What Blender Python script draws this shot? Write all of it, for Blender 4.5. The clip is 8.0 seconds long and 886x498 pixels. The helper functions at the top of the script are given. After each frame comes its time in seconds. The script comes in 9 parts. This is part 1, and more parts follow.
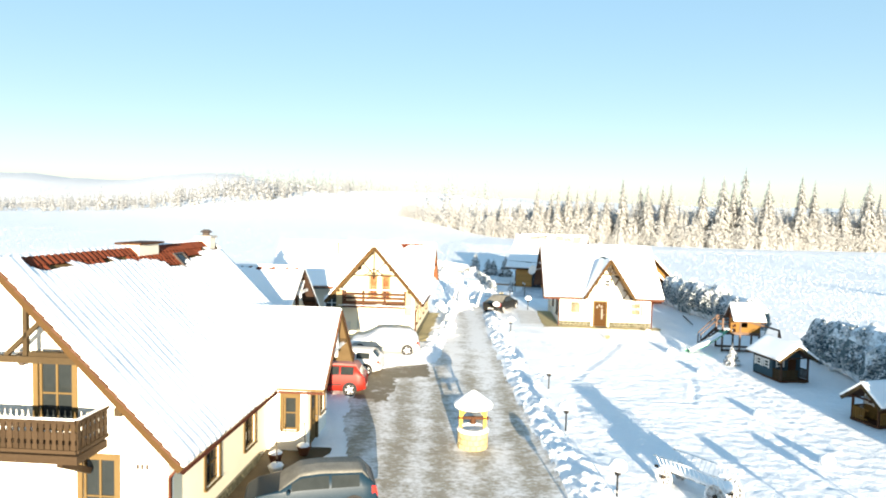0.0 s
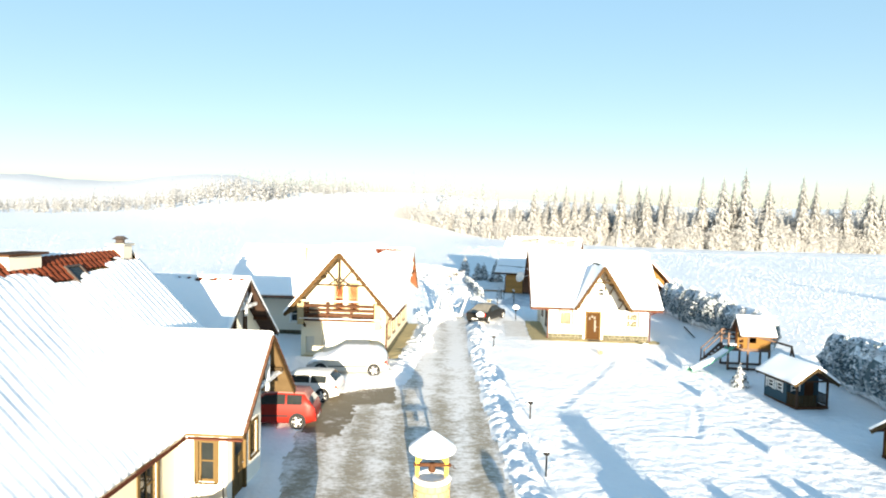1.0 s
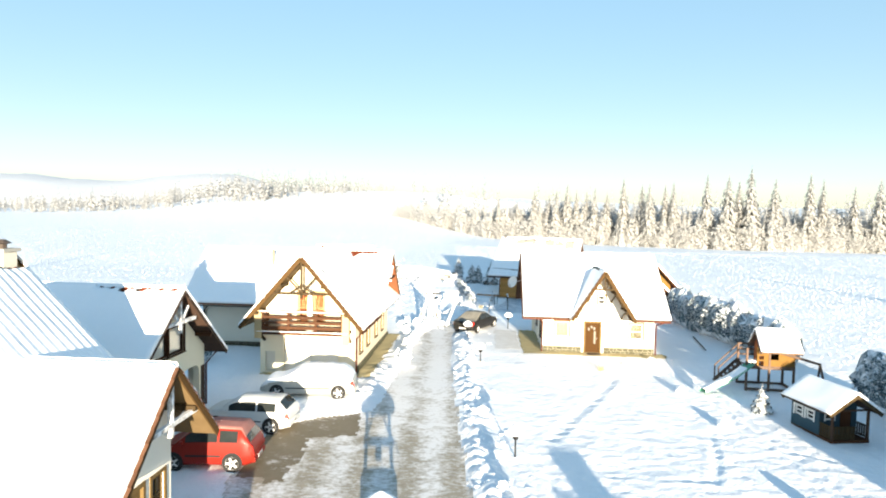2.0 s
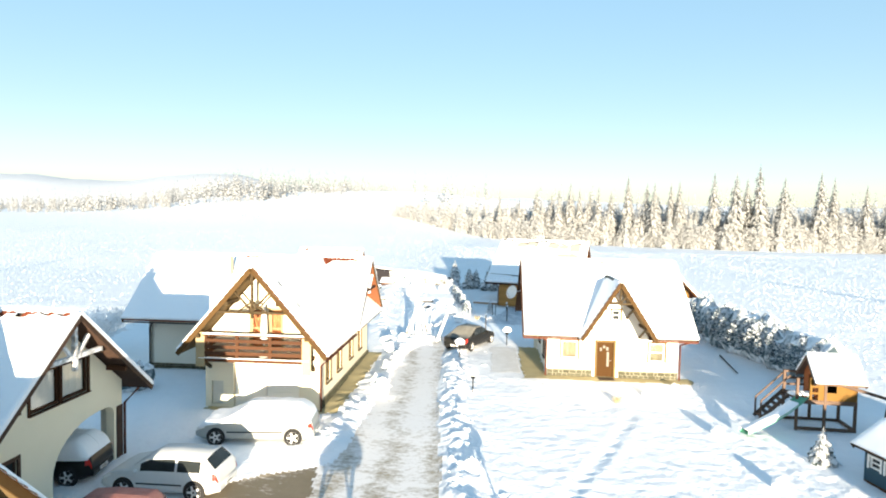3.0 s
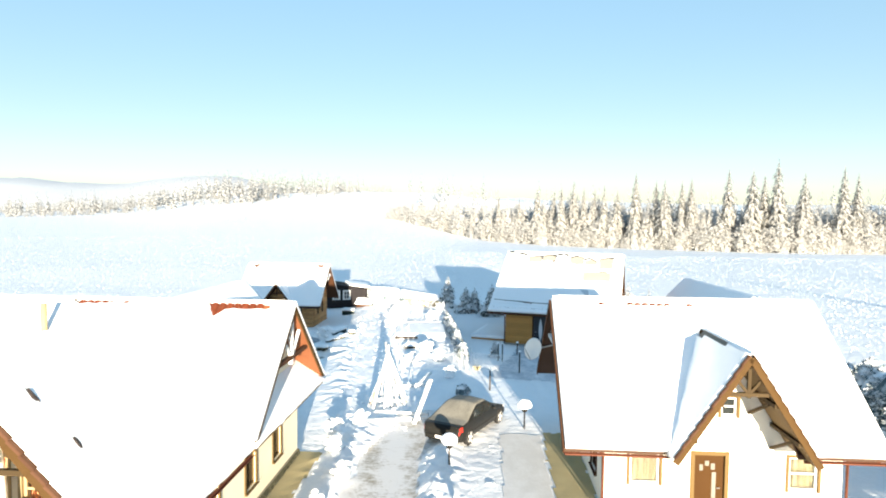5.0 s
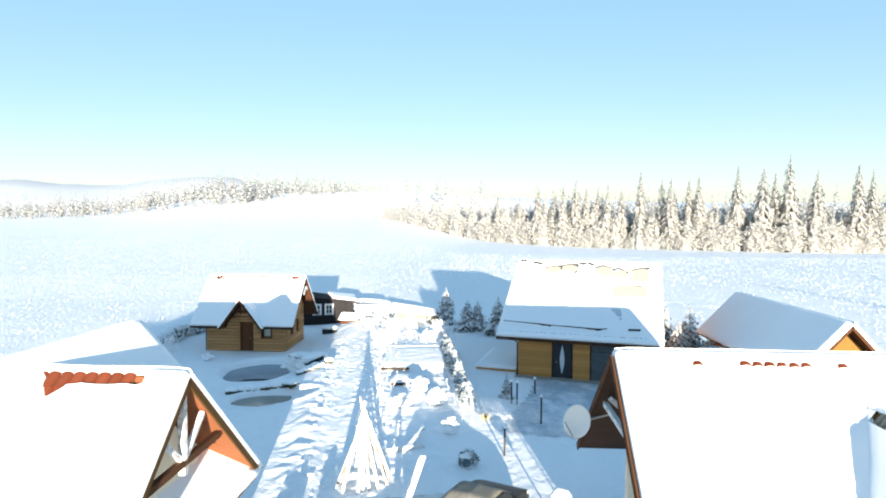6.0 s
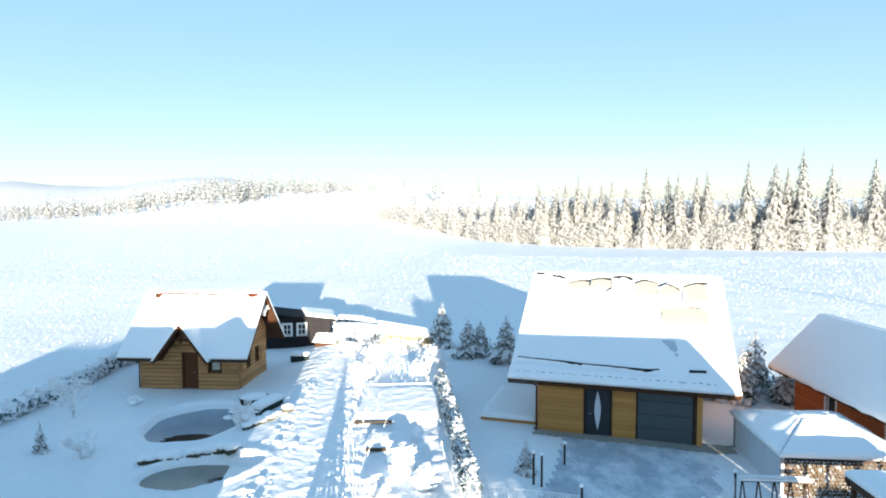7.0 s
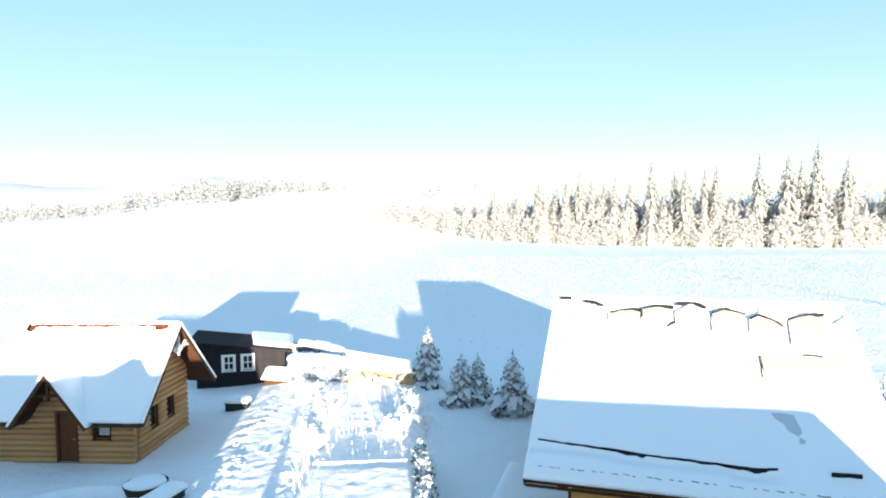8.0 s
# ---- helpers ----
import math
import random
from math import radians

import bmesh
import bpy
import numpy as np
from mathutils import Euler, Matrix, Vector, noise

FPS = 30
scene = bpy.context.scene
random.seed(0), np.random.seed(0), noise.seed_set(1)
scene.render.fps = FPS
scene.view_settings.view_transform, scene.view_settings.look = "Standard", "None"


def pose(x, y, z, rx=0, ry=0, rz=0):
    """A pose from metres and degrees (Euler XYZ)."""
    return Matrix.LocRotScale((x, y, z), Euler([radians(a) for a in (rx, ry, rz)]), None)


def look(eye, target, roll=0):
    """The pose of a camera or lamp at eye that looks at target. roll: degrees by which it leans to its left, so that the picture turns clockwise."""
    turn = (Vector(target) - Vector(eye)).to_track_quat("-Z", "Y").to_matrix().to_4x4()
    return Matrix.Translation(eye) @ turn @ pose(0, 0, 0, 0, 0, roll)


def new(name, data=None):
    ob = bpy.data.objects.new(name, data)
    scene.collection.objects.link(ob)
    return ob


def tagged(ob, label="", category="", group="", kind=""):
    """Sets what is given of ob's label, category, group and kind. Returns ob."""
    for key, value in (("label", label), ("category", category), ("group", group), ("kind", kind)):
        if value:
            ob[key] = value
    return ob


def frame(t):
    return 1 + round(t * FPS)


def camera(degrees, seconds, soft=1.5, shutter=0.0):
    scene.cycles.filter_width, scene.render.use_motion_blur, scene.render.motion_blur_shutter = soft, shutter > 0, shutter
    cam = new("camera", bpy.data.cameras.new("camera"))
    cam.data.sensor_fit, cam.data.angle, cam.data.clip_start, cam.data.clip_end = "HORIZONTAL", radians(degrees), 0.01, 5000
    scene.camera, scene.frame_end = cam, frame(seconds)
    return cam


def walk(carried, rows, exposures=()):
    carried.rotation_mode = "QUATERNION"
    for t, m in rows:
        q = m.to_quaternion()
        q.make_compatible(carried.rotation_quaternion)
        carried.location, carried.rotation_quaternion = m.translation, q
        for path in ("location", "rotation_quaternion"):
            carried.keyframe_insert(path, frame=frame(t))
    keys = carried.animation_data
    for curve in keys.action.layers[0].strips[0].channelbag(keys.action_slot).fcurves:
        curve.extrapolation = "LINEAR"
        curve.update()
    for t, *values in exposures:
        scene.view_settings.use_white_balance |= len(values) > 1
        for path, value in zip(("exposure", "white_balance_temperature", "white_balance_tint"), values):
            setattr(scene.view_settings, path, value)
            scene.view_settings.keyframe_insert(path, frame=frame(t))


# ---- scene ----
cam = camera(70.5, 8.0, soft=1.9)
METRES, EYE = 60.6, 9.4
ROWS = [
    (0.0, 0.0, 0.0, 0.0, 0.07, -3.09, -1.26),
    (0.5, 0.0127, 0.04, 0.0016, 0.01, -3.03, -1.2),
    (1.0, 0.0262, 0.075, 0.0022, -0.02, -2.99, -1.22),
    (1.5, 0.0386, 0.1119, 0.0021, 0.08, -3.02, -1.21),
    (3.0, 0.0627, 0.2564, 0.0034, 0.38, -3.08, -1.12),
    (3.5, 0.0678, 0.3159, 0.0054, 0.49, -3.06, -1.04),
    (4.0, 0.0719, 0.3847, 0.007, 0.46, -3.04, -0.9),
    (4.5, 0.0741, 0.4496, 0.0087, 0.3, -3.04, -0.76),
    (5.0, 0.0738, 0.518, 0.0104, 0.13, -3.03, -0.65),
    (6.5, 0.0744, 0.74, 0.0135, -0.21, -3.11, -0.11),
    (7.0, 0.078, 0.8178, 0.0143, -0.32, -3.17, 0.1),
    (7.5, 0.0827, 0.899, 0.0147, -0.46, -3.26, 0.34),
    (8.0, 0.0897, 0.9903, 0.0142, -0.62, -3.35, 0.6),
]
walk(cam, [(t, pose(METRES * x, METRES * y, EYE + METRES * z, 90 + pitch, roll, yaw)) for t, x, y, z, yaw, pitch, roll in ROWS],
     exposures=[(0.0, 2.16, 6550, 10), (5.0, 2.14, 6500, 10), (6.5, 2.1, 6100, 10), (7.0, 2.15, 6120, 10), (7.5, 2.23, 6220, 10), (8.0, 2.32, 6250, 10)])

# ---- light: a low winter sun behind the walk, and a clear sky ----
SUN_ELEV, SUN_SIDE = 5.6, 6.3
world = bpy.data.worlds.new("winter_sky")
scene.world = world
world.use_nodes = True
wn, wl = world.node_tree.nodes, world.node_tree.links
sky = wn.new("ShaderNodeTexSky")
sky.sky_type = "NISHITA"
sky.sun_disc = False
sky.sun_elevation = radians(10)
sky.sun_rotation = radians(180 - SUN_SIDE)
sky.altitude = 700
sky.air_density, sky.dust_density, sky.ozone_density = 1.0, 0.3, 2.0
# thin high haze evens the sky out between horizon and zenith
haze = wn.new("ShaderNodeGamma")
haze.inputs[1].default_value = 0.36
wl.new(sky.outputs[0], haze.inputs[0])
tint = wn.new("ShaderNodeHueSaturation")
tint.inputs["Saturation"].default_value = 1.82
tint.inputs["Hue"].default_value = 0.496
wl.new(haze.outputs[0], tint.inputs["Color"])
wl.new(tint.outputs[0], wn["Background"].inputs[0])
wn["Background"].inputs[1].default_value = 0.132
sun_data = bpy.data.lights.new("sun", "SUN")
sun_data.energy, sun_data.angle, sun_data.color = 4.45, radians(0.5), (1.0, 0.855, 0.65)
sun = new("sun", sun_data)
sun.matrix_world = look((5, -60, 5), (5 - math.tan(radians(SUN_SIDE)) * 100, 40, 5 - 100 * math.tan(radians(SUN_ELEV))))


# ---- materials ----
def material(name, c1, c2, rough=0.7, metal=0.0, scale=3.0, fine=40.0, bump=0.15, stretch=(1, 1, 1), vary=0.0, coat=0.0, spec=0.12, dist=0.02):
    """Two colours mixed by coarse and fine noise at real-world size, with relief."""
    m = bpy.data.materials.new(name)
    m.use_nodes = True
    n, l = m.node_tree.nodes, m.node_tree.links
    b = n["Principled BSDF"]
    b.inputs["Roughness"].default_value, b.inputs["Metallic"].default_value = rough, metal
    b.inputs["Coat Weight"].default_value, b.inputs["Specular IOR Level"].default_value = coat, spec
    tc, mp = n.new("ShaderNodeTexCoord"), n.new("ShaderNodeMapping")
    mp.inputs["Scale"].default_value = stretch
    l.new(tc.outputs["Object"], mp.inputs[0])
    na, nb = n.new("ShaderNodeTexNoise"), n.new("ShaderNodeTexNoise")
    na.inputs["Scale"].default_value, na.inputs["Detail"].default_value = scale, 5
    nb.inputs["Scale"].default_value, nb.inputs["Detail"].default_value = fine, 3
    l.new(mp.outputs[0], na.inputs[0]), l.new(mp.outputs[0], nb.inputs[0])
    mix, add = n.new("ShaderNodeMix"), n.new("ShaderNodeMath")
    mix.data_type = "RGBA"
    add.operation, add.use_clamp = "MULTIPLY_ADD", True
    sub = n.new("ShaderNodeMath")
    sub.operation = "SUBTRACT"
    l.new(nb.outputs[0], sub.inputs[0])
    sub.inputs[1].default_value = 0.5
    l.new(sub.outputs[0], add.inputs[0])
    add.inputs[1].default_value = 0.8
    l.new(na.outputs[0], add.inputs[2])
    l.new(add.outputs[0], mix.inputs[0])
    mix.inputs[6].default_value, mix.inputs[7].default_value = (*c1, 1), (*c2, 1)
    out = mix.outputs[2]
    if vary:
        oi, hsv, mr = n.new("ShaderNodeObjectInfo"), n.new("ShaderNodeHueSaturation"), n.new("ShaderNodeMapRange")
        mr.inputs[3].default_value, mr.inputs[4].default_value = 1 - vary, 1 + vary
        l.new(oi.outputs["Random"], mr.inputs[0]), l.new(mr.outputs[0], hsv.inputs["Value"]), l.new(out, hsv.inputs["Color"])
        out = hsv.outputs[0]
    l.new(out, b.inputs["Base Color"])
    if bump:
        bp = n.new("ShaderNodeBump")
        bp.inputs["Strength"].default_value, bp.inputs["Distance"].default_value = bump, dist
        l.new(add.outputs[0], bp.inputs["Height"]), l.new(bp.outputs[0], b.inputs["Normal"])
    return m


def frosted(name, needle, snow, low=-0.1, high=0.45, scale=1.2, world_size=False, rime=0.0):
    """Foliage with snow lying on whatever faces up, broken up by noise."""
    m = material(name, needle, tuple(c * 1.7 for c in needle), 0.75, scale=2.0, fine=18, bump=0.3)
    n, l = m.node_tree.nodes, m.node_tree.links
    b = n["Principled BSDF"]
    src = b.inputs["Base Color"].links[0].from_socket
    ge, sp, no = n.new("ShaderNodeNewGeometry"), n.new("ShaderNodeSeparateXYZ"), n.new("ShaderNodeTexNoise")
    no.inputs["Scale"].default_value = scale
    tc = n.new("ShaderNodeTexCoord")
    l.new(ge.outputs["Position"] if world_size else tc.outputs["Object"], no.inputs[0])
    no.inputs["Detail"].default_value = 4
    l.new(ge.outputs["True Normal"], sp.inputs[0])
    ab, ad, mr, mix = n.new("ShaderNodeMath"), n.new("ShaderNodeMath"), n.new("ShaderNodeMapRange"), n.new("ShaderNodeMix")
    ab.operation, ad.operation = "ABSOLUTE", "ADD"
    l.new(sp.outputs[2], ab.inputs[0]), l.new(ab.outputs[0], ad.inputs[0])
    l.new(no.outputs[0], ad.inputs[1])
    mr.inputs[1].default_value, mr.inputs[2].default_value = 0.5 + low, 0.5 + high
    mix.data_type = "RGBA"
    l.new(ad.outputs[0], mr.inputs[0]), l.new(mr.outputs[0], mix.inputs[0])
    l.new(src, mix.inputs[6])
    mix.inputs[7].default_value = (*snow, 1)
    l.new(mix.outputs[2], b.inputs["Base Color"])
    if rime:
        # rime crystals let some light through the thin boughs
        tr, ms = n.new("ShaderNodeBsdfTranslucent"), n.new("ShaderNodeMixShader")
        ms.inputs[0].default_value = rime
        l.new(mix.outputs[2], tr.inputs["Color"])
        l.new(b.outputs[0], ms.inputs[1]), l.new(tr.outputs[0], ms.inputs[2])
        l.new(ms.outputs[0], n["Material Output"].inputs["Surface"])
    return m


def patchy(name, ground_a, ground_b, snow, low, high, scale, stretch, rough=0.6, bump=0.4, fade=None, wheels=None):
    """Bare ground or ice under trodden snow that lies in patches."""
    m = material(name, ground_a, ground_b, rough, scale=2.5, fine=30, bump=bump)
    n, l = m.node_tree.nodes, m.node_tree.links
    b = n["Principled BSDF"]
    src = b.inputs["Base Color"].links[0].from_socket
    tc, mp, no, n2 = n.new("ShaderNodeTexCoord"), n.new("ShaderNodeMapping"), n.new("ShaderNodeTexNoise"), n.new("ShaderNodeTexNoise")
    mp.inputs["Scale"].default_value = stretch
    no.inputs["Scale"].default_value, no.inputs["Detail"].default_value, no.inputs["Roughness"].default_value = scale, 8, 0.74
    n2.inputs["Scale"].default_value, n2.inputs["Detail"].default_value = scale * 0.22, 3
    l.new(tc.outputs["Object"], mp.inputs[0]), l.new(mp.outputs[0], no.inputs[0]), l.new(mp.outputs[0], n2.inputs[0])
    ad, mr, mix = n.new("ShaderNodeMath"), n.new("ShaderNodeMapRange"), n.new("ShaderNodeMix")
    ad.operation, ad.inputs[1].default_value = "MULTIPLY_ADD", 0.5
    l.new(n2.outputs[0], ad.inputs[0]), l.new(no.outputs[0], ad.inputs[2])
    mr.inputs[1].default_value, mr.inputs[2].default_value = low - 0.25, high - 0.25
    mix.data_type = "RGBA"
    cover = ad.outputs[0]
    if wheels:
        # bare wheel tracks between strips of packed snow
        wv, wa = n.new("ShaderNodeTexWave"), n.new("ShaderNodeMath")
        wv.inputs["Scale"].default_value, wv.inputs["Distortion"].default_value, wv.inputs["Detail Scale"].default_value = 0.314 / wheels[0], 3.0, 0.6
        wa.operation, wa.inputs[1].default_value = "MULTIPLY_ADD", wheels[1]
        l.new(tc.outputs["Object"], wv.inputs[0]), l.new(wv.outputs["Fac"], wa.inputs[0]), l.new(cover, wa.inputs[2])
        cover = wa.outputs[0]
    if fade:
        # deeper trodden snow further along the lane
        sp, fm, fa = n.new("ShaderNodeSeparateXYZ"), n.new("ShaderNodeMapRange"), n.new("ShaderNodeMath")
        l.new(tc.outputs["Object"], sp.inputs[0]), l.new(sp.outputs[1], fm.inputs[0])
        fm.inputs[1].default_value, fm.inputs[2].default_value, fm.inputs[4].default_value = fade
        fa.operation = "ADD"
        l.new(cover, fa.inputs[0]), l.new(fm.outputs[0], fa.inputs[1])
        cover = fa.outputs[0]
    l.new(cover, mr.inputs[0]), l.new(mr.outputs[0], mix.inputs[0]), l.new(src, mix.inputs[6])
    mix.inputs[7].default_value = (*snow, 1)
    l.new(mix.outputs[2], b.inputs["Base Color"])
    return m


SNOW = (0.86, 0.88, 0.9)
M = {
    "snow": material("snow", (0.88, 0.9, 0.92), (0.93, 0.94, 0.95), 0.6, scale=0.8, fine=9, bump=0.25, spec=0.25, dist=0.05),
    "ground_snow": material("ground_snow", (0.83, 0.85, 0.87), (0.9, 0.91, 0.92), 0.6, scale=1.6, fine=6.5, bump=0.38, spec=0.25, dist=0.05),
    "roof_snow": material("roof_snow", (0.88, 0.9, 0.92), (0.93, 0.94, 0.95), 0.65, scale=0.6, fine=6, bump=0.12, spec=0.2, dist=0.04),
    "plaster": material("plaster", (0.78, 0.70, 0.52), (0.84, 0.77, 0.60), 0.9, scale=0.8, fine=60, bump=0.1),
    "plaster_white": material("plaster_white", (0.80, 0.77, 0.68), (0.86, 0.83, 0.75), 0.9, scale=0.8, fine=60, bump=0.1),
    # grey plaster; on house walls it is cream plaster darkened to hold shade
    "plaster_grey_and_shaded": material("plaster_grey_and_shaded", (0.62, 0.58, 0.48), (0.68, 0.64, 0.55), 0.9, scale=0.7, fine=50, bump=0.1),
    "honey": material("honey_wood", (0.11, 0.072, 0.028), (0.15, 0.1, 0.042), 0.8, scale=2, fine=30, bump=0.12, stretch=(1, 1, 0.15), vary=0.12),
    "larch": material("pale_larch_boards", (0.34, 0.26, 0.14), (0.44, 0.34, 0.2), 0.8, scale=2, fine=30, bump=0.12, stretch=(1, 1, 0.15), vary=0.1),
    "honey_h": material("honey_wood_boards", (0.44, 0.215, 0.065), (0.54, 0.28, 0.09), 0.8, scale=2, fine=30, bump=0.12, stretch=(0.15, 0.15, 1), vary=0.14),
    "brown": material("brown_wood", (0.055, 0.024, 0.012), (0.08, 0.037, 0.019), 0.8, scale=3, fine=35, bump=0.15, stretch=(0.3, 0.3, 1), vary=0.15),
    "soffit": material("soffit_wood", (0.12, 0.08, 0.037), (0.17, 0.115, 0.056), 0.8, scale=2, fine=30, bump=0.15, vary=0.1),
    "dark": material("dark_wood", (0.045, 0.028, 0.02), (0.085, 0.05, 0.035), 0.8, scale=3, fine=30, bump=0.2, stretch=(0.3, 0.3, 1), vary=0.15),
    "log": material("log_wood", (0.44, 0.235, 0.1), (0.55, 0.31, 0.14), 0.8, scale=1.5, fine=25, bump=0.2, stretch=(0.15, 0.5, 1), vary=0.14),
    "tile": material("clay_tile", (0.1, 0.025, 0.012), (0.17, 0.046, 0.022), 0.8, scale=4, fine=40, bump=0.15, vary=0.2),
    "stone": material("plinth_stone", (0.05, 0.05, 0.032), (0.11, 0.105, 0.07), 0.85, scale=5, fine=35, bump=0.4, vary=0.22),
    "mortar": material("mortar", (0.2, 0.19, 0.145), (0.27, 0.25, 0.19), 0.95, scale=4, fine=60, bump=0.2),
    "apron": material("sandy_concrete", (0.36, 0.305, 0.17), (0.46, 0.395, 0.23), 0.9, scale=1.2, fine=50, bump=0.2),
    "concrete": material("concrete", (0.3, 0.29, 0.26), (0.42, 0.4, 0.36), 0.9, scale=1.4, fine=45, bump=0.2),
    "glass": material("dark_glass", (0.016, 0.02, 0.02), (0.028, 0.033, 0.034), 0.06, scale=1, fine=4, bump=0.0, spec=0.22),
    "curtain": material("curtain", (0.72, 0.69, 0.6), (0.8, 0.77, 0.7), 0.9, scale=6, fine=40, bump=0.1, stretch=(4, 4, 0.4)),
    "cabin_door": material("red_brown_door", (0.1, 0.04, 0.018), (0.14, 0.058, 0.028), 0.8, scale=3, fine=35, bump=0.1, stretch=(1, 1, 0.2)),
    "tower_wood": material("stained_play_wood", (0.1, 0.066, 0.048), (0.14, 0.095, 0.072), 0.8, scale=3, fine=30, bump=0.15, vary=0.12),
    "clay_pot": material("terracotta_pot", (0.13, 0.05, 0.024), (0.18, 0.075, 0.038), 0.85, scale=4, fine=30, bump=0.1),
    "well_stone": material("cream_well_stone", (0.3, 0.25, 0.13), (0.38, 0.32, 0.18), 0.9, scale=4, fine=30, bump=0.15, vary=0.1),
    "balcony_wood": material("carved_balcony_wood", (0.034, 0.021, 0.011), (0.055, 0.036, 0.02), 0.8, scale=3, fine=30, bump=0.2, stretch=(0.4, 0.4, 1), vary=0.15),
    "blind": material("tan_blind", (0.36, 0.315, 0.2), (0.42, 0.37, 0.24), 0.9, scale=3, fine=40, bump=0.05),
    "door_brown": material("brown_door", (0.045, 0.02, 0.005), (0.062, 0.029, 0.008), 0.8, scale=3, fine=35, bump=0.08, stretch=(1, 1, 0.2)),
    "timber": material("weathered_timber", (0.04, 0.027, 0.013), (0.065, 0.045, 0.023), 0.8, scale=3, fine=30, bump=0.2, stretch=(0.4, 0.4, 1), vary=0.12),
    "ribbed_snow": material("ribbed_roof_snow", (0.88, 0.9, 0.92), (0.93, 0.94, 0.95), 0.65, scale=0.6, fine=6, bump=0.12, spec=0.2, dist=0.04),
    "orange_curtain": material("orange_curtain", (0.5, 0.16, 0.06), (0.62, 0.26, 0.12), 0.9, scale=6, fine=40, bump=0.1, stretch=(5, 5, 0.4)),
    "white_frame": material("white_frame", (0.75, 0.75, 0.73), (0.82, 0.82, 0.8), 0.5, scale=3, fine=30, bump=0.05),
    "gutter": material("rusty_gutter", (0.1, 0.034, 0.02), (0.15, 0.055, 0.032), 0.8, scale=3, fine=20, bump=0.05),
    "pipe": material("dark_pipe", (0.05, 0.04, 0.035), (0.09, 0.07, 0.06), 0.4, scale=3, fine=20, bump=0.05),
    "metal": material("grey_metal", (0.35, 0.36, 0.37), (0.48, 0.49, 0.5), 0.4, 0.7, scale=3, fine=20, bump=0.05),
    "door_dark": material("anthracite_door", (0.03, 0.035, 0.042), (0.045, 0.05, 0.058), 0.4, scale=2, fine=20, bump=0.05),
    "asphalt": patchy("trodden_asphalt", (0.24, 0.21, 0.16), (0.42, 0.375, 0.3), (0.74, 0.73, 0.72), 0.98, 1.24, 8.0, (0.5, 0.7, 1), fade=(33.0, 42.0, 0.15), wheels=(1.75, 0.16)),
    "bare_asphalt": patchy("bare_yard_asphalt", (0.15, 0.125, 0.085), (0.22, 0.185, 0.13), (0.74, 0.73, 0.72), 1.06, 1.3, 5.0, (0.5, 0.9, 1)),
    "packed_snow": patchy("packed_path_snow", (0.64, 0.63, 0.61), (0.72, 0.71, 0.69), (0.83, 0.83, 0.83), 0.9, 1.3, 2.0, (1, 0.6, 1), bump=0.2),
    "ice_drive": patchy("icy_drive", (0.34, 0.4, 0.46), (0.5, 0.56, 0.62), (0.82, 0.84, 0.87), 0.92, 1.15, 1.1, (1, 0.6, 1), rough=0.3),
    "ice": material("pond_ice", (0.2, 0.24, 0.28), (0.38, 0.43, 0.48), 0.25, scale=0.7, fine=8, bump=0.08),
    "brown_ice": material("brown_pond_ice", (0.2, 0.19, 0.16), (0.34, 0.33, 0.3), 0.3, scale=0.9, fine=8, bump=0.08),
    "fire_log": frosted("snowy_firewood", (0.06, 0.042, 0.024), SNOW, 0.16, 0.34, 9.0),
    "water": material("pond_water", (0.035, 0.03, 0.025), (0.06, 0.05, 0.04), 0.12, scale=1, fine=10, bump=0.05),
    "bark": material("bark", (0.035, 0.028, 0.022), (0.075, 0.06, 0.045), 0.9, scale=3, fine=25, bump=0.5, stretch=(1, 1, 0.2)),
    "frost_bark": frosted("snowy_wood", (0.11, 0.085, 0.06), SNOW, -0.25, 0.15, 5),
    "spruce": frosted("snowy_spruce", (0.03, 0.045, 0.04), (0.82, 0.83, 0.84), -0.12, 0.3, 5.0, False, 0.25),
    # forest colours are pale from hoarfrost, and lightened further to imitate haze
    "spruce_far": frosted("hazy_frosted_forest", (0.2, 0.205, 0.2), (0.64, 0.64, 0.63), 0.05, 0.34, 1.8, True, 0.5),
    "spruce_rime": frosted("hazy_hoarfrost_forest", (0.46, 0.465, 0.46), (0.66, 0.66, 0.65), -0.02, 0.3, 1.2, True, 0.65),
    "spruce_hill": frosted("frosted_hill_wood", (0.07, 0.075, 0.075), (0.66, 0.66, 0.65), 0.13, 0.3, 0.25, True, 0.45),
    "hedge": frosted("snowy_hedge", (0.07, 0.1, 0.112), SNOW, 0.2, 0.66, 4.0),
    "rust_soffit": material("rust_brown_boards", (0.16, 0.058, 0.026), (0.22, 0.085, 0.04), 0.8, scale=3, fine=30, bump=0.12, vary=0.1),
    "verge_tile": material("weathered_verge_tile", (0.085, 0.04, 0.022), (0.13, 0.068, 0.042), 0.85, scale=4, fine=40, bump=0.15, vary=0.2),
    "gap": material("shaded_gap", (0.012, 0.012, 0.013), (0.022, 0.022, 0.023), 0.9, scale=4, fine=30, bump=0.0),
    "pole_wood": frosted("snowy_poles", (0.12, 0.09, 0.06), SNOW, 0.05, 0.4, 4),
    "twig": frosted("frosted_twigs", (0.3, 0.27, 0.22), SNOW, -0.35, 0.15, 3),
    "stubble": frosted("rimed_stubble", (0.22, 0.2, 0.17), SNOW, -0.2, 0.2, 2.0, True, 0.3),
    "rubber": material("tyre_rubber", (0.02, 0.02, 0.02), (0.035, 0.035, 0.035), 0.85, scale=8, fine=60, bump=0.1),
    "rim": material("alloy_rim", (0.55, 0.55, 0.54), (0.66, 0.66, 0.65), 0.5, 0.1, scale=5, fine=30, bump=0.03),
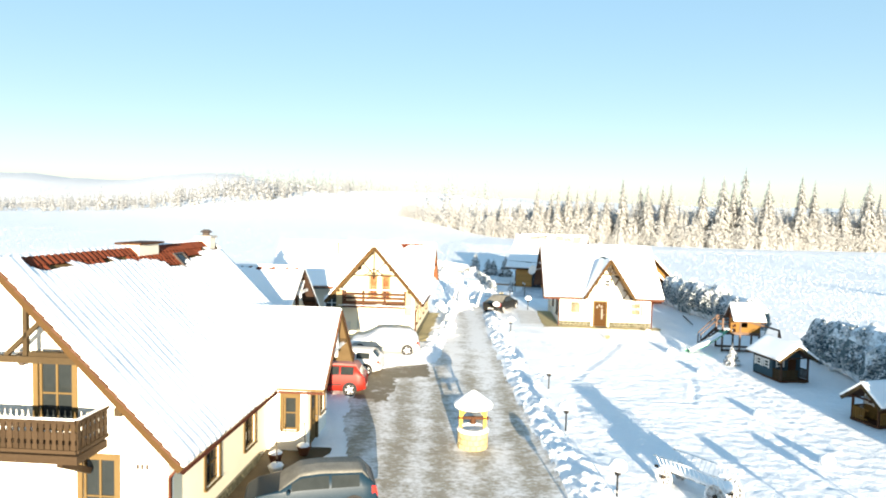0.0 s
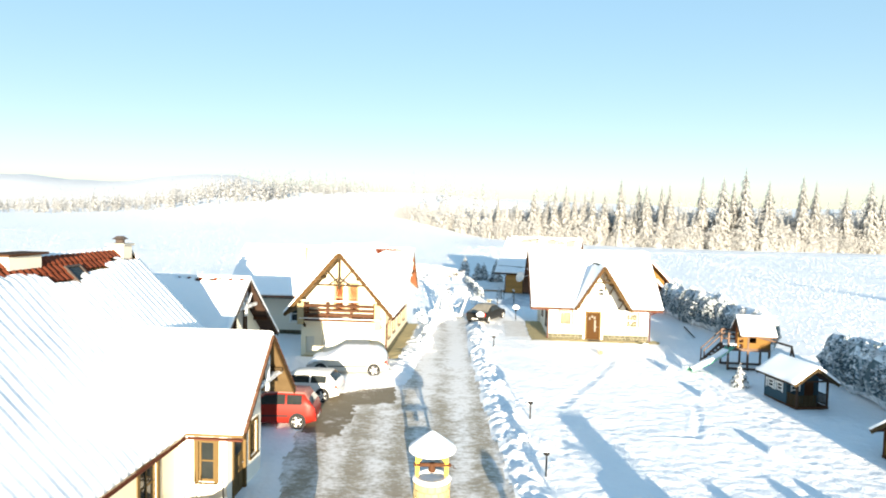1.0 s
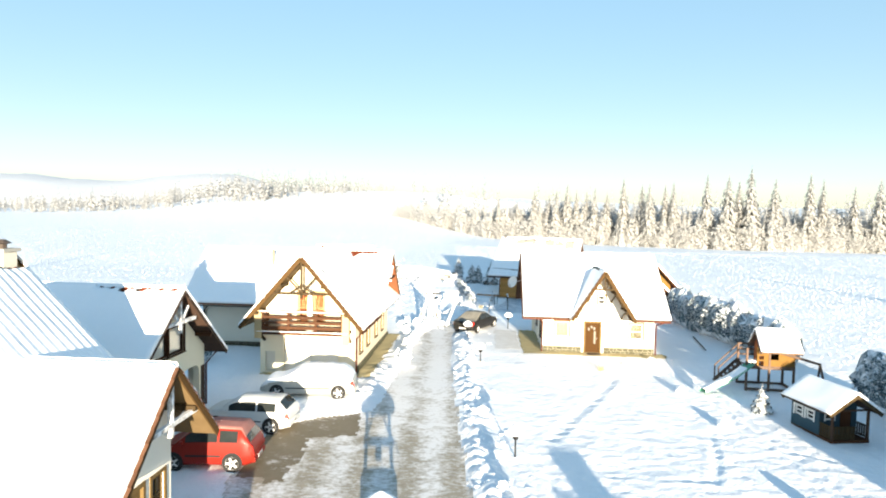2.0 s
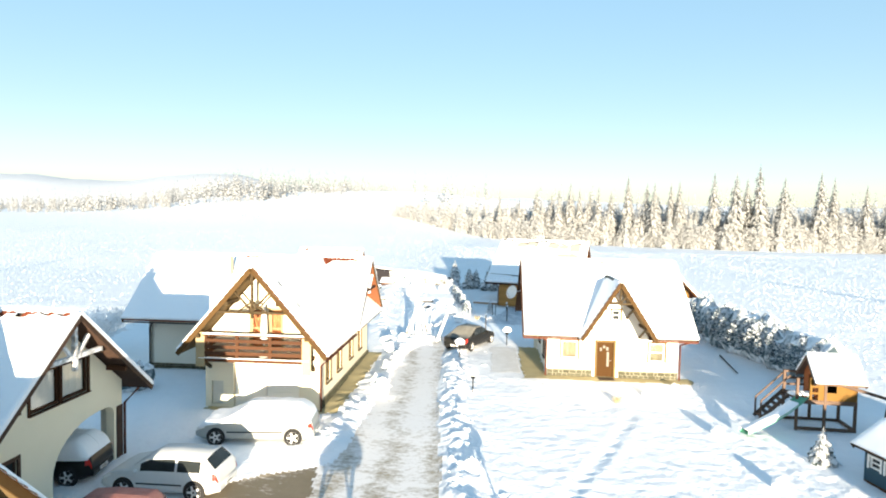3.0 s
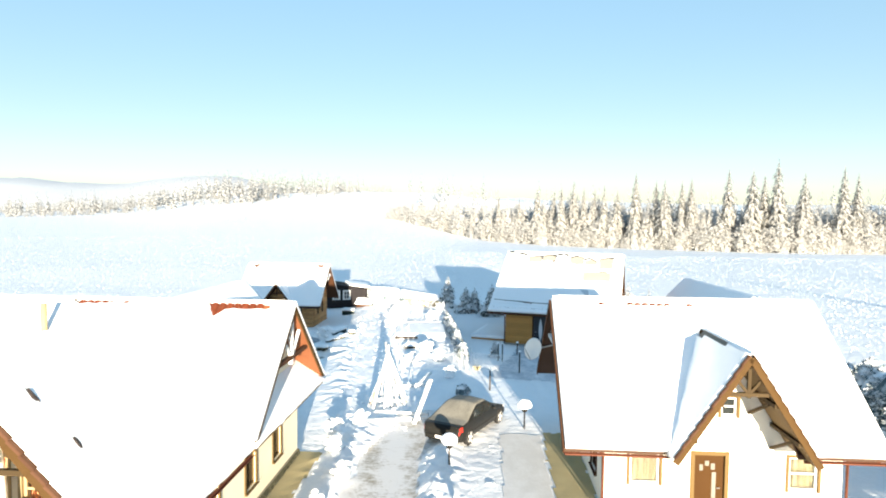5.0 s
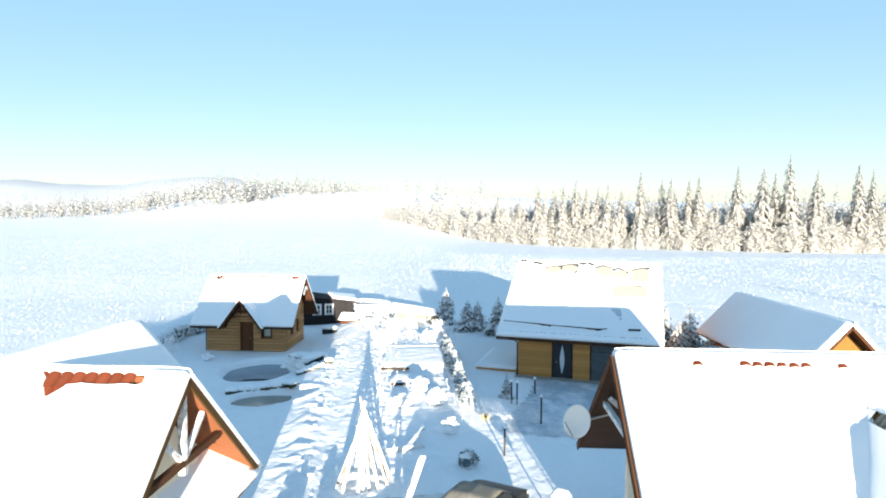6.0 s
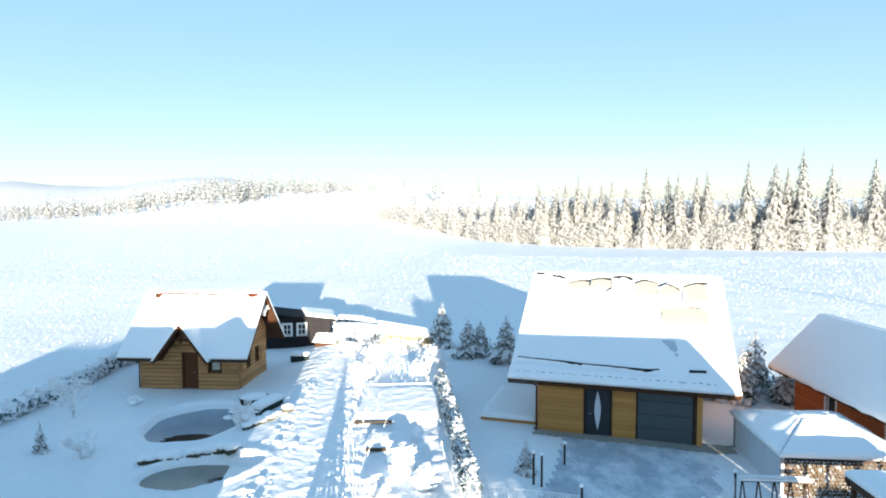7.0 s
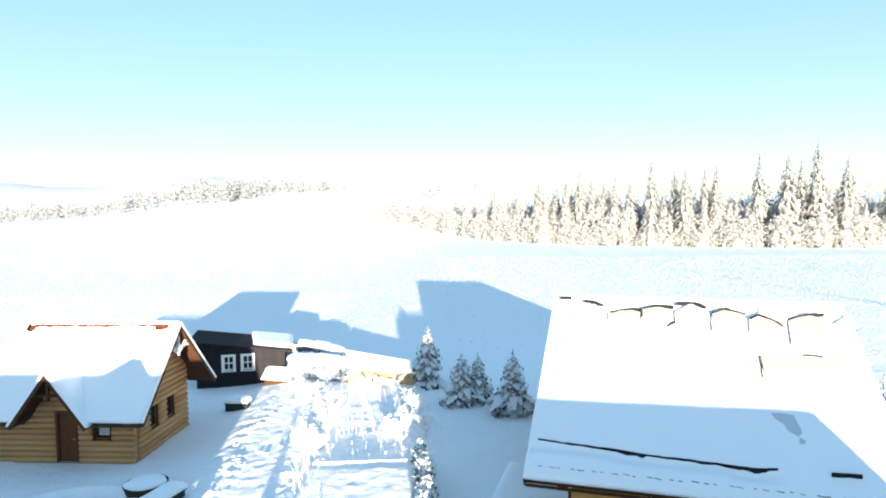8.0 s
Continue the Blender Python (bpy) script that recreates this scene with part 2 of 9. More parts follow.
    "red_lamp": material("red_tail_lamp", (0.5, 0.02, 0.015), (0.6, 0.04, 0.03), 0.2, scale=5, fine=30, bump=0.02, coat=0.6),
    "plate": material("number_plate", (0.75, 0.75, 0.72), (0.8, 0.8, 0.78), 0.5, scale=5, fine=30, bump=0.0),
    "well_yellow": material("yellow_paint", (0.72, 0.42, 0.04), (0.8, 0.5, 0.07), 0.5, scale=4, fine=30, bump=0.05),
    "orange_board": material("orange_boards", (0.15, 0.078, 0.019), (0.19, 0.105, 0.03), 0.8, scale=3, fine=30, bump=0.12, stretch=(1, 1, 0.2), vary=0.12),
    "rust_board": material("russet_boards", (0.34, 0.1, 0.035), (0.44, 0.15, 0.055), 0.8, scale=3, fine=30, bump=0.12, stretch=(1, 1, 0.2), vary=0.1),
    "blue_board": material("blue_boards", (0.03, 0.064, 0.088), (0.044, 0.086, 0.112), 0.8, scale=3, fine=30, bump=0.12, stretch=(1, 1, 0.2), vary=0.1),
    "dark_green": material("dark_green_paint", (0.018, 0.03, 0.026), (0.03, 0.045, 0.04), 0.6, scale=3, fine=20, bump=0.05),
    "green_slide": material("green_plastic", (0.1, 0.32, 0.22), (0.14, 0.4, 0.28), 0.35, scale=3, fine=20, bump=0.02),
    "tarp": material("pale_panel", (0.5, 0.55, 0.6), (0.6, 0.64, 0.68), 0.6, scale=1, fine=12, bump=0.1),
    "soil": patchy("thawed_soil", (0.05, 0.038, 0.022), (0.1, 0.078, 0.045), (0.7, 0.7, 0.7), 1.18, 1.36, 1.8, (1, 1, 1)),
    "barge": material("verge_wood", (0.06, 0.033, 0.011), (0.082, 0.046, 0.017), 0.8, scale=3, fine=30, bump=0.15, vary=0.12),
    "frost": material("thin_frost", (0.12, 0.115, 0.095), (0.26, 0.25, 0.22), 0.7, scale=2.5, fine=18, bump=0.1),
    "red_frost": material("frosted_red_paint", (0.3, 0.11, 0.09), (0.4, 0.2, 0.17), 0.6, scale=3, fine=18, bump=0.08),
    "garage_grey": material("grey_garage_door", (0.075, 0.092, 0.098), (0.095, 0.112, 0.118), 0.45, scale=2, fine=20, bump=0.03),
    # dark hut wood, blackened further to carry the cabin's shadow
    "hut_dark": material("dark_hut_boards_shaded", (0.016, 0.015, 0.017), (0.03, 0.027, 0.029), 0.85, scale=3, fine=30, bump=0.2, stretch=(0.3, 0.3, 1), vary=0.12),
    "old_snow": material("cream_old_snow", (0.32, 0.295, 0.25), (0.38, 0.355, 0.305), 0.7, scale=1.2, fine=12, bump=0.15, dist=0.04),
    # pale blue-grey paints the distance haze over the wooded hills
    "hazy_hill": material("hazy_hill", (0.4, 0.44, 0.49), (0.5, 0.54, 0.59), 1.0, scale=0.006, fine=0.05, bump=0.0),
}


def rough_fields(m):
    """Wind-tufted open fields outside the tended yard."""
    n, l = m.node_tree.nodes, m.node_tree.links
    b, tc, sp = n["Principled BSDF"], n.new("ShaderNodeTexCoord"), n.new("ShaderNodeSeparateXYZ")
    l.new(tc.outputs["Object"], sp.inputs[0])
    mask = None
    for axis, lo, hi in ((0, 25, 33), (1, 94, 112), (0, -15, -24)):
        mr, mx = n.new("ShaderNodeMapRange"), n.new("ShaderNodeMath")
        l.new(sp.outputs[axis], mr.inputs[0])
        mr.inputs[1].default_value, mr.inputs[2].default_value = lo, hi
        mx.operation = "MAXIMUM"
        l.new(mr.outputs[0], mx.inputs[0])
        if mask:
            l.new(mask, mx.inputs[1])
        mask = mx.outputs[0]
    na, nb = n.new("ShaderNodeTexNoise"), n.new("ShaderNodeTexNoise")
    l.new(tc.outputs["Object"], na.inputs[0]), l.new(tc.outputs["Object"], nb.inputs[0])
    na.inputs["Scale"].default_value, na.inputs["Detail"].default_value, na.inputs["Roughness"].default_value = 2.4, 5, 0.62
    nb.inputs["Scale"].default_value, nb.inputs["Detail"].default_value = 0.3, 3
    ad, mu, bp = n.new("ShaderNodeMath"), n.new("ShaderNodeMath"), n.new("ShaderNodeBump")
    ad.operation = "ADD"
    l.new(na.outputs[0], ad.inputs[0]), l.new(nb.outputs[0], ad.inputs[1])
    mu.operation = "MULTIPLY"
    l.new(mask, mu.inputs[0])
    mu.inputs[1].default_value = 0.5
    l.new(mu.outputs[0], bp.inputs["Strength"])
    bp.inputs["Distance"].default_value = 0.3
    l.new(ad.outputs[0], bp.inputs["Height"])
    l.new(b.inputs["Normal"].links[0].from_socket, bp.inputs["Normal"])
    l.new(bp.outputs[0], b.inputs["Normal"])


rough_fields(M["ground_snow"])


def ribs(m, pitch, depth):
    """Tile rows showing faintly through thin roof snow, as ribs down the slope."""
    n, l = m.node_tree.nodes, m.node_tree.links
    b, tc, wv, bp, no, mu = n["Principled BSDF"], n.new("ShaderNodeTexCoord"), n.new("ShaderNodeTexWave"), n.new("ShaderNodeBump"), n.new("ShaderNodeTexNoise"), n.new("ShaderNodeMath")
    wv.bands_direction = "Y"
    wv.inputs["Scale"].default_value, wv.inputs["Distortion"].default_value = 0.314 / pitch, 0.6
    no.inputs["Scale"].default_value = 0.35
    mu.operation = "MULTIPLY"
    l.new(tc.outputs["Object"], wv.inputs[0]), l.new(tc.outputs["Object"], no.inputs[0])
    l.new(wv.outputs["Fac"], mu.inputs[0]), l.new(no.outputs[0], mu.inputs[1]), l.new(mu.outputs[0], bp.inputs["Height"])
    bp.inputs["Distance"].default_value = depth
    l.new(b.inputs["Normal"].links[0].from_socket, bp.inputs["Normal"])
    l.new(bp.outputs[0], b.inputs["Normal"])


ribs(M["ribbed_snow"], 0.34, 0.034)


def paint(name, c, coat=0.06):
    return material(name, c, tuple(v * 1.12 + 0.003 for v in c), 0.4, 0.0, scale=1.5, fine=10, bump=0.0, coat=coat, spec=0.15)


# ---- mesh helpers ----
def part(name, bm, mat, parent=None, label="", m=None, bevel=0.0, smooth=False, kind=""):
    me = bpy.data.meshes.new(name)
    bmesh.ops.recalc_face_normals(bm, faces=bm.faces)
    if smooth:
        for f in bm.faces:
            f.smooth = True
    bm.to_mesh(me)
    bm.free()
    me.materials.append(M[mat] if isinstance(mat, str) else mat)
    ob = new(name, me)
    ob.parent = parent
    if m is not None:
        ob.matrix_basis = m
    if bevel:
        mod = ob.modifiers.new("bevel", "BEVEL")
        mod.width, mod.segments, mod.limit_method = bevel, 2, "ANGLE"
    if label or kind:
        tagged(ob, label, kind=kind)
    return ob


def thing(name, label, category, m, group="", kind=""):
    ob = new(name)
    ob.empty_display_size = 0.3
    ob.matrix_basis = m
    return tagged(ob, label, category, group, kind)


def hexa(bm, p):
    """A solid from eight corners: four below, four above, in the same order."""
    v = [bm.verts.new(q) for q in p]
    for f in ((0, 3, 2, 1), (4, 5, 6, 7), (0, 1, 5, 4), (1, 2, 6, 5), (2, 3, 7, 6), (3, 0, 4, 7)):
        bm.faces.new([v[i] for i in f])


def box(bm, x0, x1, y0, y1, z0, z1):
    hexa(bm, [(x0, y0, z0), (x1, y0, z0), (x1, y1, z0), (x0, y1, z0), (x0, y0, z1), (x1, y0, z1), (x1, y1, z1), (x0, y1, z1)])


def slab(bm, quad, down):
    """A plate of the quad's shape, its top the quad, thickened by the vector down."""
    d = Vector(down)
    hexa(bm, [Vector(q) + d for q in quad] + [Vector(q) for q in quad])


def beam(bm, a, b, w, h, up=(0, 0, 1)):
    a, b, up = Vector(a), Vector(b), Vector(up)
    d = (b - a).normalized()
    s = d.cross(up)
    if s.length < 1e-3:
        s = d.cross(Vector((0, 1, 0)))
    s = s.normalized() * (w / 2)
    t = s.cross(d).normalized() * (h / 2)
    hexa(bm, [a - s - t, a + s - t, a + s + t, a - s + t, b - s - t, b + s - t, b + s + t, b - s + t])


def rod(bm, pts, r, seg=8, r1=None, cap=True):
    """A round bar along the points, tapering from r to r1."""
    pts = [Vector(p) for p in pts]
    r1 = r if r1 is None else r1
    rings = []
    for i, p in enumerate(pts):
        d = (pts[min(i + 1, len(pts) - 1)] - pts[max(i - 1, 0)]).normalized()
        s = d.cross(Vector((0, 0, 1)) if abs(d.z) < 0.95 else Vector((1, 0, 0))).normalized()
        t = d.cross(s)
        rr = r + (r1 - r) * i / max(len(pts) - 1, 1)
        rings.append([bm.verts.new(p + rr * (math.cos(k * math.tau / seg) * s + math.sin(k * math.tau / seg) * t)) for k in range(seg)])
    for a, b in zip(rings, rings[1:]):
        for k in range(seg):
            bm.faces.new((a[k], a[(k + 1) % seg], b[(k + 1) % seg], b[k]))
    if cap:
        bm.faces.new(rings[0]), bm.faces.new(rings[-1])


def lathe(bm, prof, seg=16, centre=(0, 0, 0), squash=1.0):
    """A turned body from (radius, height) pairs."""
    c = Vector(centre)
    rings = [[bm.verts.new(c + Vector((max(r, 0.002) * math.cos(k * math.tau / seg), max(r, 0.002) * squash * math.sin(k * math.tau / seg), z))) for k in range(seg)] for r, z in prof]
    for a, b in zip(rings, rings[1:]):
        for k in range(seg):
            bm.faces.new((a[k], a[(k + 1) % seg], b[(k + 1) % seg], b[k]))
    bm.faces.new(rings[0]), bm.faces.new(rings[-1])


def blob(bm, c, r, sub=2, rough=0.25, freq=1.6, seed=0.0, flat=0.0):
    """A lump: an uneven ball of radii r round c; flat cuts its underside."""
    ret = bmesh.ops.create_icosphere(bm, subdivisions=sub, radius=1.0)
    c, r = Vector(c), Vector(r)
    for v in ret["verts"]:
        k = 1 + rough * noise.noise(v.co * freq + Vector((seed, seed * 1.7, -seed)))
        p = Vector((v.co.x * r.x, v.co.y * r.y, v.co.z * r.z)) * k
        if flat and p.z < -flat * r.z:
            p.z = -flat * r.z
        v.co = c + p


def snow_sheet(bm, a, b, c, d, th=0.2, step=0.4, seed=0.0, cover=None, wave=0.014, lip=0.05):
    """Snow on a slope a b (eave) c d (ridge): rounded at its edges, uneven on top. cover(u, v) gives 0 to 1."""
    a, b, c, d = (Vector(q) for q in (a, b, c, d))
    n = (b - a).cross(d - a).normalized()
    n = -n if n.z < 0 else n
    lu, lv = max((b - a).length, (c - d).length), ((d - a).length + (c - b).length) / 2
    nu, nv = max(4, int(lu / step)), max(4, int(lv / step))
    us = [0, 0.06 / lu] + [(i + 1) / (nu + 1) for i in range(nu)] + [1 - 0.06 / lu, 1]
    vs = [0, 0.06 / lv] + [(i + 1) / (nv + 1) for i in range(nv)] + [1 - 0.06 / lv, 1]
    grid = {}
    for i, u in enumerate(us):
        for j, v in enumerate(vs):
            p = (a * (1 - u) + b * u) * (1 - v) + (d * (1 - u) + c * u) * v
            k = cover(u, v) if cover else 1.0
            if k <= 0.04:
                continue
            edge = min(u * lu, (1 - u) * lu, v * lv)
            f = 0.55 if edge < 0.02 else (0.9 if edge < 0.2 else 1.0)
            w = wave * noise.noise(Vector((u * lu * 0.9 + seed, v * lv * 0.9, seed))) + 0.4 * wave * noise.noise(Vector((u * lu * 3 + seed, v * lv * 3, 5)))
            q = p + n * (th * f * k + w * k)
            if v == 0:
                q += (a - d).normalized() * lip * (1 + 1.2 * noise.noise(Vector((u * lu * 1.7, seed, 3))))
            grid[i, j] = (bm.verts.new(q), p)
    for i in range(len(us) - 1):
        for j in range(len(vs) - 1):
            ks = [(i, j), (i + 1, j), (i + 1, j + 1), (i, j + 1)]
            if all(k in grid for k in ks):
                bm.faces.new([grid[k][0] for k in ks]).smooth = True
    last_i, last_j = len(us) - 1, len(vs) - 1
    for chain in ([(i, 0) for i in range(last_i + 1)], [(last_i, j) for j in range(last_j + 1)], [(0, j) for j in range(last_j + 1)], [(i, last_j) for i in range(last_i + 1)]):
        low = {k: bm.verts.new(grid[k][1] - n * 0.005) for k in chain if k in grid}
        for p, q in zip(chain, chain[1:]):
            if p in low and q in low:
                bm.faces.new((grid[p][0], grid[q][0], low[q], low[p]))


def wall_panel(bm, top, thick, holes=(), z0=0.0):
    """A wall along x from the first to the last point of top [(x, z)...], outer face at y 0, with real openings (x0, x1, z0, z1)."""
    xs = sorted({p[0] for p in top} | {h[0] for h in holes} | {h[1] for h in holes})
    low_top = min(p[1] for p in top)
    zs = sorted({z0} | {z for h in holes for z in (h[2], h[3]) if z > z0 + 0.001} | {low_top})

    def roof(x):
        for (xa, za), (xb, zb) in zip(top, top[1:]):
            if xa <= x <= xb:
                return za + (zb - za) * (x - xa) / (xb - xa)
        return top[-1][1]
    solid = set()
    for i, (xa, xb) in enumerate(zip(xs, xs[1:])):
        for k in range(len(zs)):
            lo = zs[k]
            hi = zs[k + 1] if k + 1 < len(zs) else None
            ra, rb = roof(xa), roof(xb)
            if min(ra, rb) < lo - 0.001 or max(ra, rb) < lo + 0.002:
                if not (max(ra, rb) > lo + 0.002):
                    continue
            mz = lo + 0.002 if hi is None else (lo + hi) / 2
            if not any(h[0] < (xa + xb) / 2 < h[1] and h[2] < mz < h[3] for h in holes):
                solid.add((i, k))
    verts = {}

    def corner(i, k, upper, y):
        x = xs[i]
        z = zs[k]
        if upper:
            z = min(zs[k + 1], roof(x)) if k + 1 < len(zs) else roof(x)
        z = max(min(z, roof(x)), z0)
        key = (round(x, 4), y, round(z, 4))
        if key not in verts:
            verts[key] = bm.verts.new((x, y, z))
        return verts[key]

    def face(*vs):
        vs = list(dict.fromkeys(vs))
        if len(vs) > 2 and bm.faces.get(vs) is None:
            bm.faces.new(vs)
    for i, k in solid:
        a, b, c, d = [(corner(i, k, False, y), corner(i + 1, k, False, y), corner(i + 1, k, True, y), corner(i, k, True, y)) for y in (0.0, thick)], None, None, None
        f, r = a
        face(*f), face(*r)
        if (i, k - 1) not in solid:
            face(f[0], f[1], r[1], r[0])
        if (i, k + 1) not in solid:
            face(f[3], f[2], r[2], r[3])
        if (i - 1, k) not in solid:
            face(f[0], f[3], r[3], r[0])
        if (i + 1, k) not in solid:
            face(f[1], f[2], r[2], r[1])


def window_unit(parent, m, w, h, frame_mat="honey", cross=1, bars=1, trim=0.12, curtain="", glass="glass", sill=True, name="window", trim_mat=None):
    """A window in its opening: x along the wall, y into it, z up; the opening's foot is at the origin."""
    bm = bmesh.new()
    for x0, x1, z0, z1 in ((-w / 2, -w / 2 + 0.07, 0, h), (w / 2 - 0.07, w / 2, 0, h), (-w / 2 + 0.07, w / 2 - 0.07, 0, 0.07), (-w / 2 + 0.07, w / 2 - 0.07, h - 0.07, h)):
        box(bm, x0, x1, 0.05, 0.13, z0, z1)
    win = part(name, bm, frame_mat, parent, m=m)
    for i in range(cross):
        x = -w / 2 + w * (i + 1) / (cross + 1)
        box_part("mullion", frame_mat, win, x - 0.03, x + 0.03, 0.055, 0.125, 0.072, h - 0.072)
    for i in range(bars):
        z = h * (i + 1) / (bars + 1)
        box_part("glazing_bar", frame_mat, win, -w / 2 + 0.072, w / 2 - 0.072, 0.06, 0.12, z - 0.025, z + 0.025)
    bm = bmesh.new()
    box(bm, -w / 2 + 0.05, w / 2 - 0.05, 0.085, 0.1, 0.05, h - 0.05)
    part("pane", bm, glass, win)
    if trim:
        bm = bmesh.new()
        for x0, x1, z0, z1 in ((-w / 2 - trim, -w / 2 + 0.01, -0.02, h + trim), (w / 2 - 0.01, w / 2 + trim, -0.02, h + trim), (-w / 2 + 0.012, w / 2 - 0.012, h - 0.01, h + trim - 0.004)):
            box(bm, x0, x1, -0.035, 0.02, z0, z1)
        part("casing", bm, trim_mat or frame_mat, win)
    if sill:
        bm = bmesh.new()
        box(bm, -w / 2 - 0.1, w / 2 + 0.1, -0.09, 0.05, -0.06, -0.022)
        part("sill", bm, frame_mat, win, bevel=0.008)
    if curtain:
        bm = bmesh.new()
        n = 14
        xs = [-w / 2 + 0.08 + (w - 0.16) * i / n for i in range(n + 1)]
        for i in range(n):
            ya, yb = (0.152 + 0.012 * math.sin(i * 1.7)), (0.152 + 0.012 * math.sin(i * 1.7 + 1.7))
            hexa(bm, [(xs[i], ya, 0.08), (xs[i + 1], yb, 0.08), (xs[i + 1], yb + 0.004, 0.08), (xs[i], ya + 0.004, 0.08)] + [(xs[i], ya, h - 0.08), (xs[i + 1], yb, h - 0.08), (xs[i + 1], yb + 0.004, h - 0.08), (xs[i], ya + 0.004, h - 0.08)])
        part("curtain", bm, curtain, win)
    return win


def clear_glass():
    m = bpy.data.materials.new("window_glass")
    m.use_nodes = True
    n, l = m.node_tree.nodes, m.node_tree.links
    b = n["Principled BSDF"]
    b.inputs["Base Color"].default_value, b.inputs["Roughness"].default_value = (0.97, 0.98, 0.98, 1), 0.02
    b.inputs["Transmission Weight"].default_value, b.inputs["IOR"].default_value = 1.0, 1.2
    return m


M["clear"] = clear_glass()
TURN = -3.7


# ---- ground ----
def lattice(ix, iy, seed):
    h = (ix.astype(np.int64) * 374761393 + iy.astype(np.int64) * 668265263 + seed * 974711) & 0x7FFFFFFF
    h = ((h ^ (h >> 13)) * 1274126177) & 0x7FFFFFFF
    return ((h ^ (h >> 16)) & 0xFFFF) / 65535.0


def vnoise(x, y, seed=1):
    x, y = np.asarray(x, float), np.asarray(y, float)
    ix, iy = np.floor(x), np.floor(y)
    fx, fy = x - ix, y - iy
    fx, fy = fx * fx * (3 - 2 * fx), fy * fy * (3 - 2 * fy)
    a, b = lattice(ix, iy, seed), lattice(ix + 1, iy, seed)
    c, d = lattice(ix, iy + 1, seed), lattice(ix + 1, iy + 1, seed)
    return (a + (b - a) * fx) * (1 - fy) + (c + (d - c) * fx) * fy - 0.5


def smooth(v, lo, hi):
    t = np.clip((v - lo) / (hi - lo), 0, 1)
    return t * t * (3 - 2 * t)


def lie(x, y):
    """The lie of the land, without snow banks and tracks."""
    x, y = np.asarray(x, float), np.asarray(y, float)
    prof = lambda q: np.interp(q, [-200, 0, 20, 27, 35, 42, 50, 60, 75, 90, 120, 150, 190, 212, 232, 330], [-1.5, -0.5, -0.25, -0.1, 0.15, 0.4, 0.58, 0.72, 0.9, 0.92, 0.93, 0.75, 0.1, -0.35, -0.75, -1.0])
    z = prof(y)
    z = z + (sum(prof(y + d) for d in (-12, -8, -4, 0, 4, 8, 12)) / 7 - z) * smooth(y, 100, 135)
    z = z + (0.95 - z) * smooth(y, 125, 160) * (1 - smooth(x, -20, 60))
    z = z - 0.55 * smooth(-x, 1.0, 6.0) * smooth(y, 62, 72) * (1 - smooth(y, 110, 140))
    dist, th = np.hypot(x, y), x / np.maximum(y, 1.0)
    e = np.interp(th, [-1.2, -0.7, -0.6, -0.53, -0.47, -0.387, -0.311, -0.21, -0.114, 0.0, 0.15, 0.4, 1.0], [-0.008, -0.006, -0.003, 0.001, 0.004, 0.0155, 0.026, 0.031, 0.0345, 0.033, 0.02, 0.012, 0.01])
    start = np.interp(th, [-0.06, 0.12], [100.0, 330.0])
    t = np.maximum(dist - start, 0) / (600 - start)
    rise = np.where(t < 1, t * t, 1 + 0.35 * (t - 1))
    far = smooth(y, 100, 200)
    return z + far * rise * (9.4 + e * 600 - np.minimum(z, 0) * 0.6)


ROAD_L = ([-10, 20, 21.5, 28, 33, 36.5, 38.5, 42, 55, 60, 62], [-2.5, -3.0, -3.2, -4.4, -4.6, -4.2, -0.3, 0.1, 1.3, 2.6, 3.2])
ROAD_R = ([-10, 20, 34, 45, 55, 60, 62], [4.9, 4.5, 3.8, 3.45, 3.6, 5.2, 5.0])
POND_A, POND_B = (-6.9, 79.2, 2.15, 2.75), (-4.5, 73.0, 2.2, 1.5)


BEDS = ((2.8, 79.35, 1.9, 2.2, 0.45), (2.7, 74.7, 0.9, 0.6, 0.32))


def bank(x, y, xs_at, side, width, height):
    """A ridge of shovelled snow beside an edge."""
    d = (x - xs_at) * side
    return height * np.exp(-((d - width * 0.55) / (width * 0.42)) ** 2)


